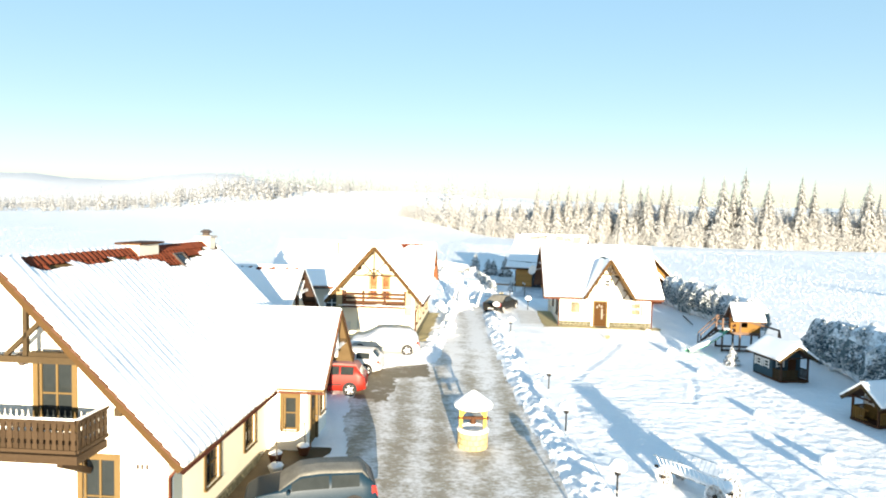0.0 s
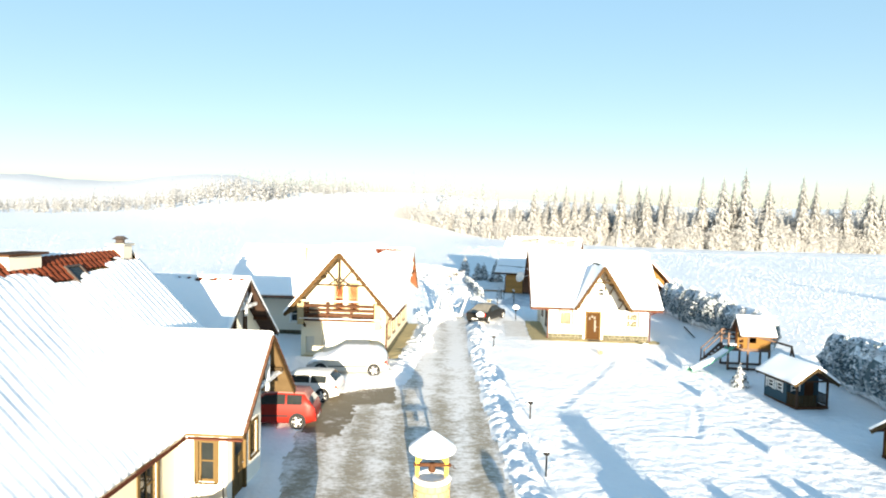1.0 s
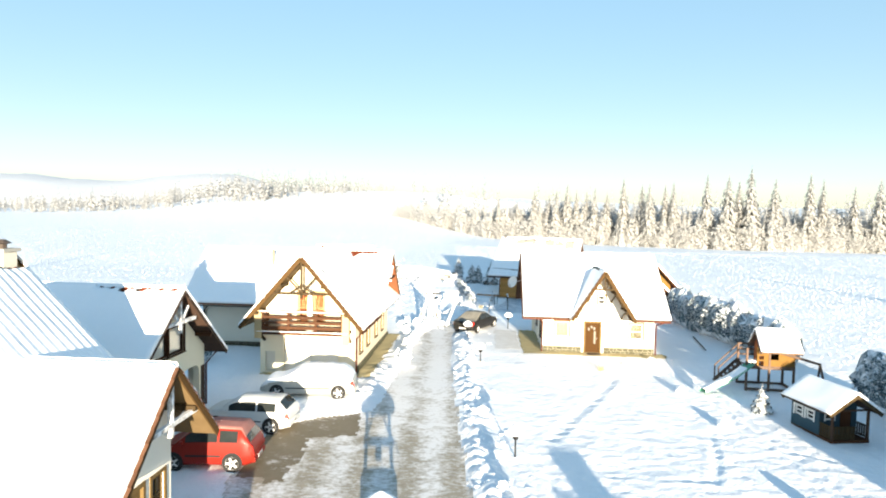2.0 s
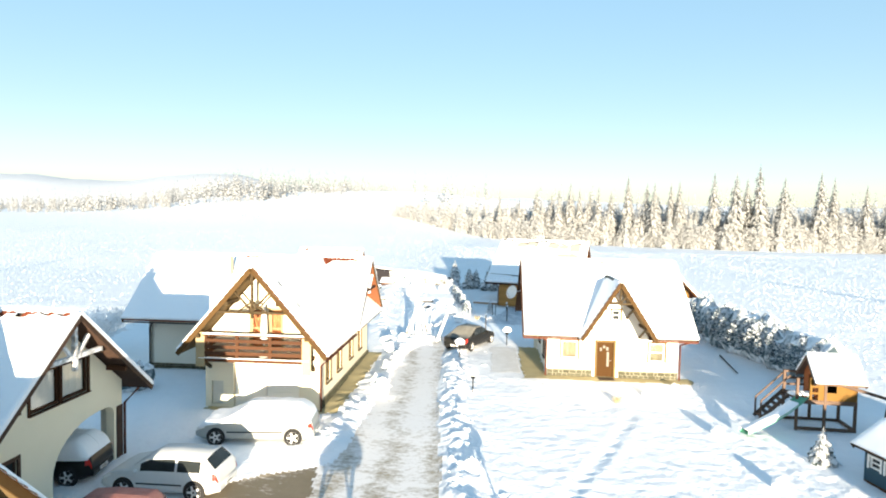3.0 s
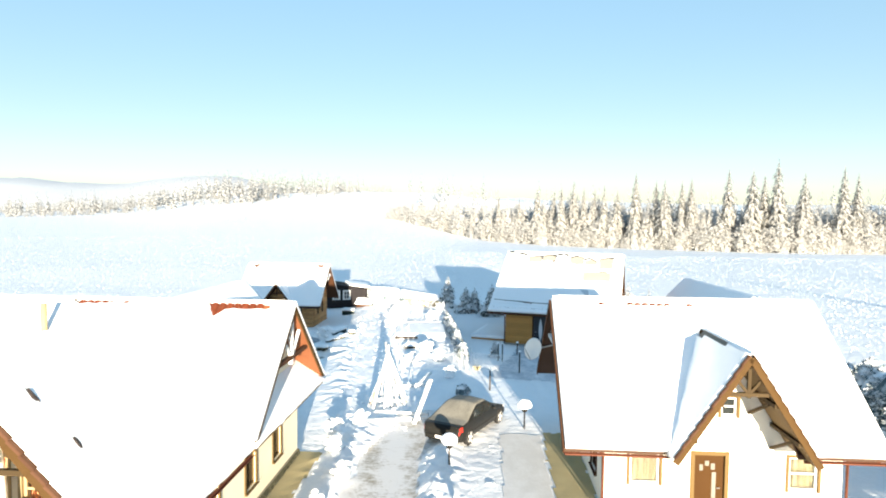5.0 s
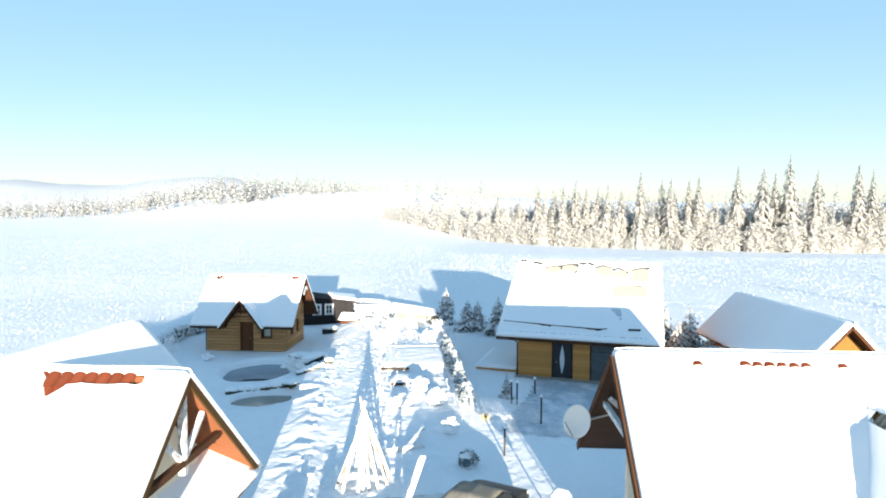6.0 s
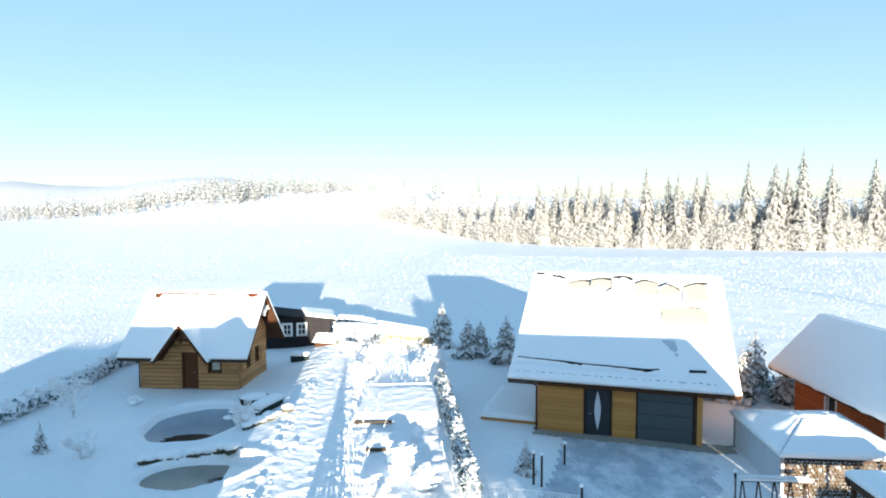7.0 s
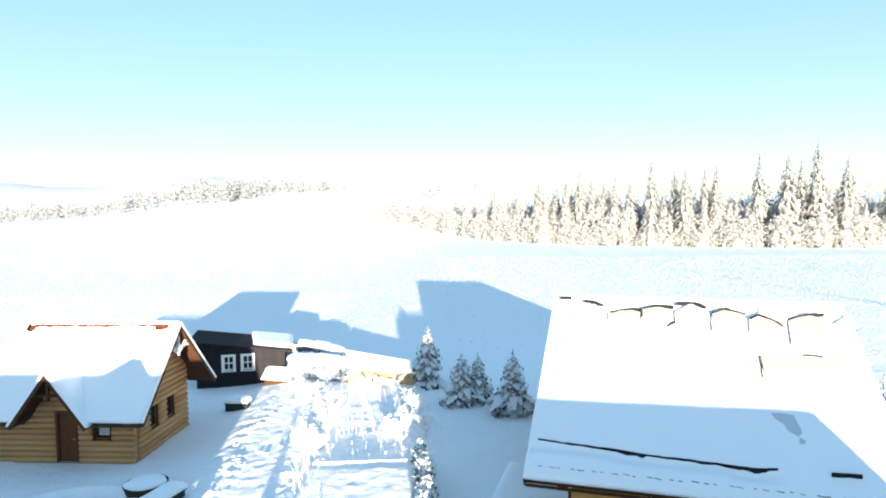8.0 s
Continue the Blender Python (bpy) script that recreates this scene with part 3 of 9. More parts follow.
def relief(x, y):
    """Snow banks, tracks, drifts and ponds on top of the lie of the land."""
    x, y = np.asarray(x, float), np.asarray(y, float)
    lump = vnoise(x * 2.1, y * 2.1, 3) + 0.6 * vnoise(x * 4.7, y * 4.7, 4)
    big = vnoise(x * 0.55, y * 0.55, 5)
    ca, sa = math.cos(0.6), math.sin(0.6)
    chunk = smooth(vnoise((x * ca + y * sa) * 3.3, (y * ca - x * sa) * 3.3, 6), 0.0, 0.35) + 0.6 * smooth(vnoise((x * ca - y * sa) * 1.7, (y * ca + x * sa) * 1.7, 7), 0.05, 0.4)
    xl, xr = np.interp(y, *ROAD_L), np.interp(y, *ROAD_R)
    on_road = smooth(x, xl - 0.25, xl + 0.1) * (1 - smooth(x, xr - 0.1, xr + 0.25)) * (1 - smooth(y, 60, 63))
    yard = smooth(y, 5, 12) * (1 - smooth(y, 96, 105)) * smooth(x, -26, -16) * (1 - smooth(x, 26, 34))
    z = 0.05 * big + 0.014 * lump * yard
    # bank along the east edge, and between the house and the lane
    live = smooth(y, 12, 18) * (1 - smooth(y, 55, 60))
    z = z + live * bank(x, y, xr, 1, 1.5 + 0.8 * big, 1) * (0.12 + 0.17 * (lump + 0.5) + 0.09 * chunk)
    live = smooth(y, 38, 41) * (1 - smooth(y, 58, 62))
    z = z + live * bank(x, y, xl, -1, 1.6 + 0.6 * big, 1) * (0.08 + 0.12 * (lump + 0.5) + 0.07 * chunk)
    # garden path with trodden edges
    px = np.interp(y, [58, 66, 74, 84, 95], [1.3, 0.2, -0.6, -1.2, -2.0])
    live = smooth(y, 58, 63) * (1 - smooth(y, 92, 97))
    z = z + live * (bank(x, y, px - 0.7, -1, 1.6, 1) * (0.05 + 0.08 * (lump + 0.5) + 0.05 * chunk) + bank(x, y, px + 0.7, 1, 1.3, 1) * (0.03 + 0.06 * (lump + 0.5) + 0.06 * chunk) - 0.1 * np.exp(-((x - px) / 0.6) ** 2))
    z = z + live * 0.035 * np.exp(-((x - px) / 0.7) ** 2) * chunk
    # rough garden between path and trellis
    z = z + (0.06 * (lump + 0.4) + 0.035 * chunk) * smooth(x, 0.6, 1.6) * (1 - smooth(x, 4.5, 6.0)) * smooth(y, 56, 62) * (1 - smooth(y, 90, 97))
    # lawn: wind ripples and one trodden line with footprints
    lawn = smooth(x, 6.2, 7.5) * smooth(y, 12, 18) * (1 - smooth(y, 47, 49))
    z = z + lawn * (0.015 * vnoise(x * 1.4, y * 2.3, 8) + 0.026 * vnoise(x * 2.3, y * 4.8, 10) + 0.026 * vnoise(x * 4.2, y * 7.0, 11))
    for x0, y0, x1, y1, r in ((16.4, 26.0, 16.9, 45.8, 0.2), (16.9, 27.0, 17.4, 44.5, 0.18), (7.7, 35.5, 12.7, 44.6, 0.3), (6.5, 25.0, 7.0, 32.5, 0.2), (9.5, 32.0, 12.9, 31.7, 0.15), (13.0, 31.6, 14.8, 36.4, 0.18), (17.0, 34.8, 19.4, 33.2, 0.15), (10, 63, 8, 72, 0.2)):
        t = np.clip(((x - x0) * (x1 - x0) + (y - y0) * (y1 - y0)) / ((x1 - x0) ** 2 + (y1 - y0) ** 2), 0, 1)
        d = np.hypot(x - x0 - t * (x1 - x0) + 0.35 * vnoise(y * 0.35, x * 0.2, 9), y - y0 - t * (y1 - y0))
        length = math.hypot(x1 - x0, y1 - y0)
        z = z - 0.045 * np.exp(-(d / r) ** 2) * (0.75 + 0.25 * np.sin(t * length * 8.5 + 3 * vnoise(x * 0.8, y * 0.8, 15))) + 0.02 * np.exp(-((d - 1.6 * r) / (0.6 * r)) ** 2)
    z = z * (1 - on_road) - 0.05 * on_road
    # walked and driven flat between the cottage and the lane's end
    flat = smooth(x, 6.2, 6.7) * (1 - smooth(x, 8.3, 8.7)) * smooth(y, 49.5, 50.5) * (1 - smooth(y, 57.3, 58.0))
    z = z * (1 - 0.85 * flat)
    # snow drifted over the log-edged beds
    for cx, cy, hx, hy, top in BEDS:
        m = smooth(x, cx - hx - 0.25, cx - hx + 0.1) * (1 - smooth(x, cx + hx - 0.1, cx + hx + 0.25)) * smooth(y, cy - hy - 0.55, cy - hy + 0.35) * (1 - smooth(y, cy + hy - 0.1, cy + hy + 0.3))
        z = z * (1 - 0.6 * m) + m * (top + 0.04 * big)
    # ponds
    for cx, cy, rx, ry in (POND_A, POND_B):
        d = np.hypot((x - cx) / rx, (y - cy) / ry) + 0.18 * vnoise(x * 0.9, y * 0.9, 14)
        z = np.where(d < 1.35, z * smooth(d, 1.0, 1.35) - 0.4 * (1 - smooth(d, 0.95, 1.06)) + 0.14 * np.exp(-((d - 1.15) / 0.09) ** 2), z)
    return z


def height(x, y):
    return lie(x, y) + relief(x, y)


def gz(x, y):
    return float(lie(np.array([x]), np.array([y]))[0])


def spread(lo, hi, step, limit, grow=1.16):
    out = list(np.arange(lo, hi, step))
    s, v = step, out[-1]
    while v < limit[1]:
        s *= grow
        v += s
        out.append(v)
    s, v, left = step, lo, []
    while v > limit[0]:
        s *= grow
        v -= s
        left.append(v)
    return np.array(left[::-1] + out)


def sheet(name, xs, ys, keep=None, lift=0.0, mat="snow"):
    gx, gy = np.meshgrid(xs, ys)
    gzz = height(gx, gy) + lift
    nx, ny = len(xs), len(ys)
    idx = np.arange(nx * ny).reshape(ny, nx)
    quads = np.stack([idx[:-1, :-1], idx[:-1, 1:], idx[1:, 1:], idx[1:, :-1]], -1).reshape(-1, 4)
    if keep is not None:
        quads = quads[keep(gx, gy)[:-1, :-1].reshape(-1)]
    used = np.unique(quads)
    remap = np.zeros(nx * ny, int)
    remap[used] = np.arange(len(used))
    co = np.stack([gx, gy, gzz], -1).reshape(-1, 3)[used]
    me = bpy.data.meshes.new(name)
    me.from_pydata(co.tolist(), [], remap[quads].tolist())
    me.polygons.foreach_set("use_smooth", np.ones(len(me.polygons), bool))
    me.materials.append(M[mat])
    return new(name, me)


ground = sheet("ground", spread(-19, 27, 0.135, (-2600, 2600), 1.1), spread(14, 100, 0.135, (-400, 4200), 1.08), mat="ground_snow")
tagged(ground, "deep white snow over yard, lawn and fields, trodden and banked", "snow", kind="structure")


def on_lane(x, y):
    xl, xr = np.interp(y, *ROAD_L), np.interp(y, *ROAD_R)
    w = 0.25 * vnoise(x * 0.8, y * 0.8, 21) + 0.12 * vnoise(x * 3, y * 3, 22)
    return (x > xl + w) & (x < xr + w) & (y > -8) & (y < 61 + 3 * w)


road = sheet("road", np.arange(-6, 7, 0.1), np.arange(-9, 63, 0.1), on_lane, 0.014, "asphalt")
tagged(road, "asphalt lane and parking yard under patchy trodden snow", "road", kind="structure")


def on_bare_yard(x, y):
    w = 0.5 * vnoise(x * 0.9, y * 0.9, 31) + 0.3 * vnoise(x * 3.1, y * 3.1, 32)
    behind = (x > -4.5) & (x < -0.75 + w) & (y > 35.2 + w) & (y < 39.25 + 0.3 * w)
    beside = (x > -4.5) & (x < -2.6 + 1.4 * w) & (y > 31.0 + 2 * w) & (y <= 36.5)
    return on_lane(x, y) & (behind | beside)


bare_yard = sheet("road_patch", np.arange(-4.7, 1, 0.1), np.arange(29, 40, 0.1), on_bare_yard, 0.018, "bare_asphalt")
tagged(bare_yard, "brown bare asphalt thawed free behind the parked cars", "road", kind="structure")


def on_drive(x, y):
    c, s = math.cos(radians(-17.5)), math.sin(radians(-17.5))
    u, v = (x - 12.3) * c + (y - 75.4) * s, -(x - 12.3) * s + (y - 75.4) * c
    w = 0.5 * vnoise(x * 0.9, y * 0.9, 23)
    return (u > -2.4 + w) & (u < 3.3 + w) & (v < 0.6) & (v > -9.5 + w)


drive = sheet("drive", np.arange(5, 18, 0.2), np.arange(64, 79, 0.2), on_drive, 0.014, "ice_drive")



def frame_strip(ox, oy, rz, pieces):
    c, s = math.cos(radians(rz)), math.sin(radians(rz))

    def inside(x, y):
        u, v = (x - ox) * c + (y - oy) * s, -(x - ox) * s + (y - oy) * c
        w = 0.22 * vnoise(x * 1.3, y * 1.3, 25) + 0.1 * vnoise(x * 4, y * 4, 26)
        hit = np.zeros(np.shape(x), bool)
        for x0, x1, y0, y1 in pieces:
            hit |= (u > x0 + w) & (u < x1 + w) & (v > y0 + w) & (v < y1 + w)
        return hit
    return inside


strip = sheet("pavement", np.arange(7.5, 19, 0.12), np.arange(48.5, 59, 0.12), frame_strip(13.3, 50.75, TURN, [(-5.0, -3.7, -0.9, 7.0), (-3.9, 4.3, -0.95, 0.2)]), 0.02, "apron")
tagged(strip, "bare sandy concrete strip round the cottage walls", "pavement", kind="structure")
strip = sheet("path", np.arange(5.5, 9.5, 0.12), np.arange(49, 59, 0.12), frame_strip(13.3, 50.75, TURN, [(-6.85, -5.12, 0.2, 6.6)]), 0.02, "packed_snow")
tagged(strip, "flat grey packed snow of the path beside the cottage", "path", kind="structure")
strip = sheet("pavement", np.arange(-8, 1, 0.12), np.arange(42.5, 58, 0.12), frame_strip(-4.63, 44.2, TURN, [(2.6, 3.6, -0.3, 11.6), (-2.7, 2.9, -0.5, 0.2)]), 0.02, "apron")
tagged(strip, "bare sandy concrete strip along the chalet", "pavement", kind="structure")
strip = sheet("pavement", np.arange(7, 19, 0.12), np.arange(72, 79, 0.12), frame_strip(8.98, 76.32, -17.5, [(-0.2, 7.8, -0.75, 0.2)]), 0.03, "concrete")
tagged(strip, "bare concrete sill before the garage doors", "pavement", kind="structure")
strip = sheet("pavement", np.arange(-9, -3, 0.06), np.arange(16, 31, 0.06), frame_strip(-11.9, 16.0, TURN, [(4.4, 6.9, 2.0, 9.4)]), 0.02, "soil")
tagged(strip, "bare dark thawed soil along the wall of the main house", "ground", kind="structure")
tagged(drive, "icy garage forecourt of bluish asphalt and thin snow", "drive", kind="structure")

# ---- far hills with a snowfield, distance haze put into their blue-grey ----
bm = bmesh.new()
rows = []
for j, (dy, k) in enumerate(((0, 0.0), (250, 0.45), (520, 0.8), (760, 1.0), (1000, 0.97))):
    row = []
    for i in range(90):
        x = -3000 + i * 48
        y = 2500 + dy + 0.1 * x
        crest = 30 + y * float(np.interp(x / y, [-1.1, -0.7, -0.665, -0.61, -0.51, -0.4, -0.335, -0.28, -0.2], [0.05, 0.052, 0.054, 0.046, 0.044, 0.0575, 0.06, 0.045, -0.005]))
        crest += 9 * noise.noise(Vector((x * 0.006, j * 0.7, 2)))
        row.append(bm.verts.new((x, y, -20 + crest * k)))
    rows.append(row)
for a, b in zip(rows, rows[1:]):
    for i in range(89):
        bm.faces.new((a[i], a[i + 1], b[i + 1], b[i]))
hills = part("backdrop", bm, "hazy_hill", smooth=True)
tagged(hills, "distant wooded hills under snow, haze put into their blue-grey", "hills", kind="structure")


# ---- roofs and house parts ----
def axis_point(axis, s, t, z):
    return Vector((s, t, z)) if axis == "x" else Vector((t, s, z))


def roof_pair(parent, axis, tc, half, ze, zr, s0, s1, th=0.2, covers=(None, None), barge=(True, True), boards="soffit", seed=0.0, sides=(-1, 1), verge=(False, False), step=0.4, inset=(-0.06, -0.06), gap=None, snow_mat="roof_snow", barge_mat=""):
    """A gabled roof with its ridge along the axis from s0 to s1: boarded slabs, barge boards, gutters of snow on each slope."""
    bm = bmesh.new()
    for sd in sides:
        q = [axis_point(axis, s0, tc + sd * half, ze), axis_point(axis, s1, tc + sd * half, ze), axis_point(axis, s1, tc, zr), axis_point(axis, s0, tc, zr)]
        if gap and sd == sides[0]:
            # the slope stays open under a dormer from x0 to x1, up to the share v
            x0, x1, v = gap
            tm, zm = tc + sd * half * (1 - v), ze + (zr - ze) * v
            slab(bm, [axis_point(axis, s0, tc + sd * half, ze), axis_point(axis, x0, tc + sd * half, ze), axis_point(axis, x0, tc, zr), axis_point(axis, s0, tc, zr)], (0, 0, -0.13))
            slab(bm, [axis_point(axis, x1, tc + sd * half, ze), axis_point(axis, s1, tc + sd * half, ze), axis_point(axis, s1, tc, zr), axis_point(axis, x1, tc, zr)], (0, 0, -0.13))
            slab(bm, [axis_point(axis, x0, tm, zm), axis_point(axis, x1, tm, zm), axis_point(axis, x1, tc, zr), axis_point(axis, x0, tc, zr)], (0, 0, -0.13))
        else:
            slab(bm, q, (0, 0, -0.13))
    roof = part("roof", bm, boards, parent)
    for i, sd in enumerate(sides):
        bm = bmesh.new()
        lift = Vector((0, 0, 0.03))
        snow_sheet(bm, axis_point(axis, s0 + inset[0], tc + sd * (half + 0.05), ze - 0.05) + lift, axis_point(axis, s1 - inset[1], tc + sd * (half + 0.05), ze - 0.05) + lift,
                   axis_point(axis, s1 - inset[1], tc, zr) + lift, axis_point(axis, s0 + inset[0], tc, zr) + lift, th, step, seed + 7 * i, covers[i])
        part("snow_cover", bm, snow_mat, roof, "thick white snow")
        for s, on in ((s0, barge[0]), (s1, barge[1])):
            if on:
                bm = bmesh.new()
                o = -0.03 if s == s0 else 0.03
                beam(bm, axis_point(axis, s + o, tc + sd * (half + 0.06), ze - 0.11), axis_point(axis, s + o, tc, zr - 0.05), 0.05, 0.2)
                part("barge_board", bm, barge_mat or ("barge" if boards in ("soffit", "rust_soffit") else boards), roof)
        for s, on in ((s0, verge[0]), (s1, verge[1])):
            if on:
                verge_tiles(roof, axis_point(axis, s, tc + sd * half, ze), axis_point(axis, s, tc, zr))
    return roof


TILE_MESH = {}


def tile_mesh(length, width, mat="tile"):
    """One curved clay tile, running along y."""
    key = (length, width, mat)
    if key not in TILE_MESH:
        bm = bmesh.new()
        prof = [(-0.5, 0.0), (-0.3, 0.05), (0.0, 0.075), (0.3, 0.05), (0.5, 0.0)]
        rows = [[bm.verts.new((x * width, y, z * width * 3 + dz)) for x, z in prof] for y, dz in ((0, 0.035), (length, 0.0))]
        low = [bm.verts.new((x * width, 0, z * width * 3 + 0.01)) for x, z in prof]
        for i in range(4):
            bm.faces.new((rows[0][i], rows[0][i + 1], rows[1][i + 1], rows[1][i]))
            bm.faces.new((low[i], low[i + 1], rows[0][i + 1], rows[0][i]))
        bmesh.ops.recalc_face_normals(bm, faces=bm.faces)
        me = bpy.data.meshes.new("tile")
        bm.to_mesh(me)
        bm.free()
        me.materials.append(M[mat])
        TILE_MESH[key] = me
    return TILE_MESH[key]


LATE = []


def lay_tile(parent, p, along, up, length=0.38, width=0.25, lift=0.02, mat="tile"):
    """Queues one tile at p: along is its width's direction, up the way up the slope."""
    a, u = Vector(along).normalized(), Vector(up).normalized()
    n = a.cross(u).normalized()
    if n.z < 0:
        a, n = -a, -n
    m = Matrix((a, u, n)).transposed().to_4x4()
    m.translation = Vector(p) + n * lift
    LATE.append((parent, tile_mesh(length, width, mat), m))


def verge_tiles(roof, a, b):
    a, b = Vector(a), Vector(b)
    n = int((b - a).length / 0.34)
    d = (b - a).normalized()
    side = Vector((d.y, -d.x, 0))
    side = Vector((1, 0, 0)) if abs(d.y) > abs(d.x) else Vector((0, 1, 0))
    for i in range(n):
        lay_tile(roof, a + (b - a) * (i / n), side, d, 0.36, 0.2, 0.04, "verge_tile")


def tile_patch(roof, a, b, c, d, keep, width=0.26, course=0.34, mat="tile"):
    """Tiles on the slope a b c d wherever keep(u, v) says that the snow has slid off."""
    a, b, c, d = (Vector(q) for q in (a, b, c, d))
    nu, nv = int((b - a).length / width), int((d - a).length / course)
    for j in range(nv):
        for i in range(nu):
            u, v = (i + 0.5) / nu, (j + 0.5) / nv
            if keep(u, v):
                w = j / nv
                p = (a * (1 - u) + b * u) * (1 - w) + (d * (1 - u) + c * u) * w
                lay_tile(roof, p, b - a, d - a, course + 0.05, width, mat=mat)


def box_part(name, mat, parent, x0, x1, y0, y1, z0, z1, label="", bevel=0.0):
    bm = bmesh.new()
    box(bm, x0, x1, y0, y1, z0, z1)
    return part(name, bm, mat, parent, label, bevel=bevel)


def beam_part(name, mat, parent, a, b, w, h, label="", bevel=0.006):
    bm = bmesh.new()
    beam(bm, a, b, w, h)
    return part(name, bm, mat, parent, label, bevel=bevel)


def rod_part(name, mat, parent, pts, r, label="", seg=8, r1=None):
    bm = bmesh.new()
    rod(bm, pts, r, seg, r1)
    return part(name, bm, mat, parent, label, smooth=True)


def rake_truss(parent, axis, s, tc, half, z_foot, z_top, mat="timber", fan=True, w=0.11):
    """The open timber truss under a gable's overhang: tie, king post and struts."""
    def p(t, z):
        return axis_point(axis, s, tc + t, z)
    drop = (z_top - z_foot)
    tie = z_foot + drop * 0.48
    wide = half * 0.52
    beam_part("tie_beam", mat, parent, p(-wide, tie), p(wide, tie), w, w)
    beam_part("king_post", mat, parent, p(0, tie - 0.25), p(0, z_top - 0.12), w, w)
    if fan:
        beam_part("strut", mat, parent, p(0, tie + 0.05), p(-wide * 0.52, tie + drop * 0.27), w * 0.8, w * 0.8)
        beam_part("strut", mat, parent, p(0, tie + 0.05), p(wide * 0.52, tie + drop * 0.27), w * 0.8, w * 0.8)


def half_gutter(parent, a, b, mat="gutter", r=0.075):
    a, b = Vector(a), Vector(b)
    d = (b - a).normalized()
    s = d.cross(Vector((0, 0, 1))).normalized()
    bm = bmesh.new()
    ring = []
    for q in (a, b):
        for rr in (r, r - 0.012):
            ring.append([bm.verts.new(q + s * rr * math.cos(t) + Vector((0, 0, rr * math.sin(t)))) for t in [math.pi + math.pi * k / 6 for k in range(7)]])
    for k in range(6):
        bm.faces.new((ring[0][k], ring[0][k + 1], ring[2][k + 1], ring[2][k]))
        bm.faces.new((ring[1][k], ring[1][k + 1], ring[3][k + 1], ring[3][k]))
    for e in (0, 6):
        bm.faces.new((ring[0][e], ring[1][e], ring[3][e], ring[2][e]))
    return part("gutter", bm, mat, parent, smooth=False)


def wall_obj(parent, m, top, holes, mat, thick=0.3, name="wall", z0=0.0, label=""):
    bm = bmesh.new()
    wall_panel(bm, top, thick, holes, z0)
    return part(name, bm, mat, parent, label, m=m)


def plinth(parent, m, x0, x1, h, seed, gaps=(), depth=0.1):
    """A band of rubble stones along a wall's foot (x along the wall, y into it)."""
    rnd = random.Random(seed)
    bm = bmesh.new()
    spans, x = [], x0
    for a, b in sorted(gaps) + [(x1, x1)]:
        spans.append((x, a))
        x = b
    for a, b in spans:
        if b - a > 0.05:
            box(bm, a, b, -depth + 0.04, 0.0, -0.3, h)
    base = part("plinth", bm, "mortar", parent, m=m)
    z = 0.0
    while z < h - 0.05:
        hh = min(rnd.uniform(0.14, 0.22), h - z)
        for a, b in spans:
            x = a
            while x < b - 0.06:
                w = min(rnd.uniform(0.18, 0.42), b - x)
                bm = bmesh.new()
                j = [rnd.uniform(0.0, 0.03) for _ in range(8)]
                hexa(bm, [(x + 0.012 + j[0], -depth - 0.01, z + 0.01 + j[1]), (x + w - 0.012 - j[2], -depth - 0.015, z + 0.012), (x + w - 0.012, 0, z + 0.01), (x + 0.01, 0, z + 0.01),
                          (x + 0.015 + j[3], -depth - 0.012, z + hh - 0.012 - j[4]), (x + w - 0.015 - j[5], -depth - 0.008, z + hh - 0.01 - j[6]), (x + w - 0.012, 0, z + hh - 0.01), (x + 0.01, 0, z + hh - 0.01)])
                LATE.append((base, bm, None))
                x += w
        z += hh
    return base


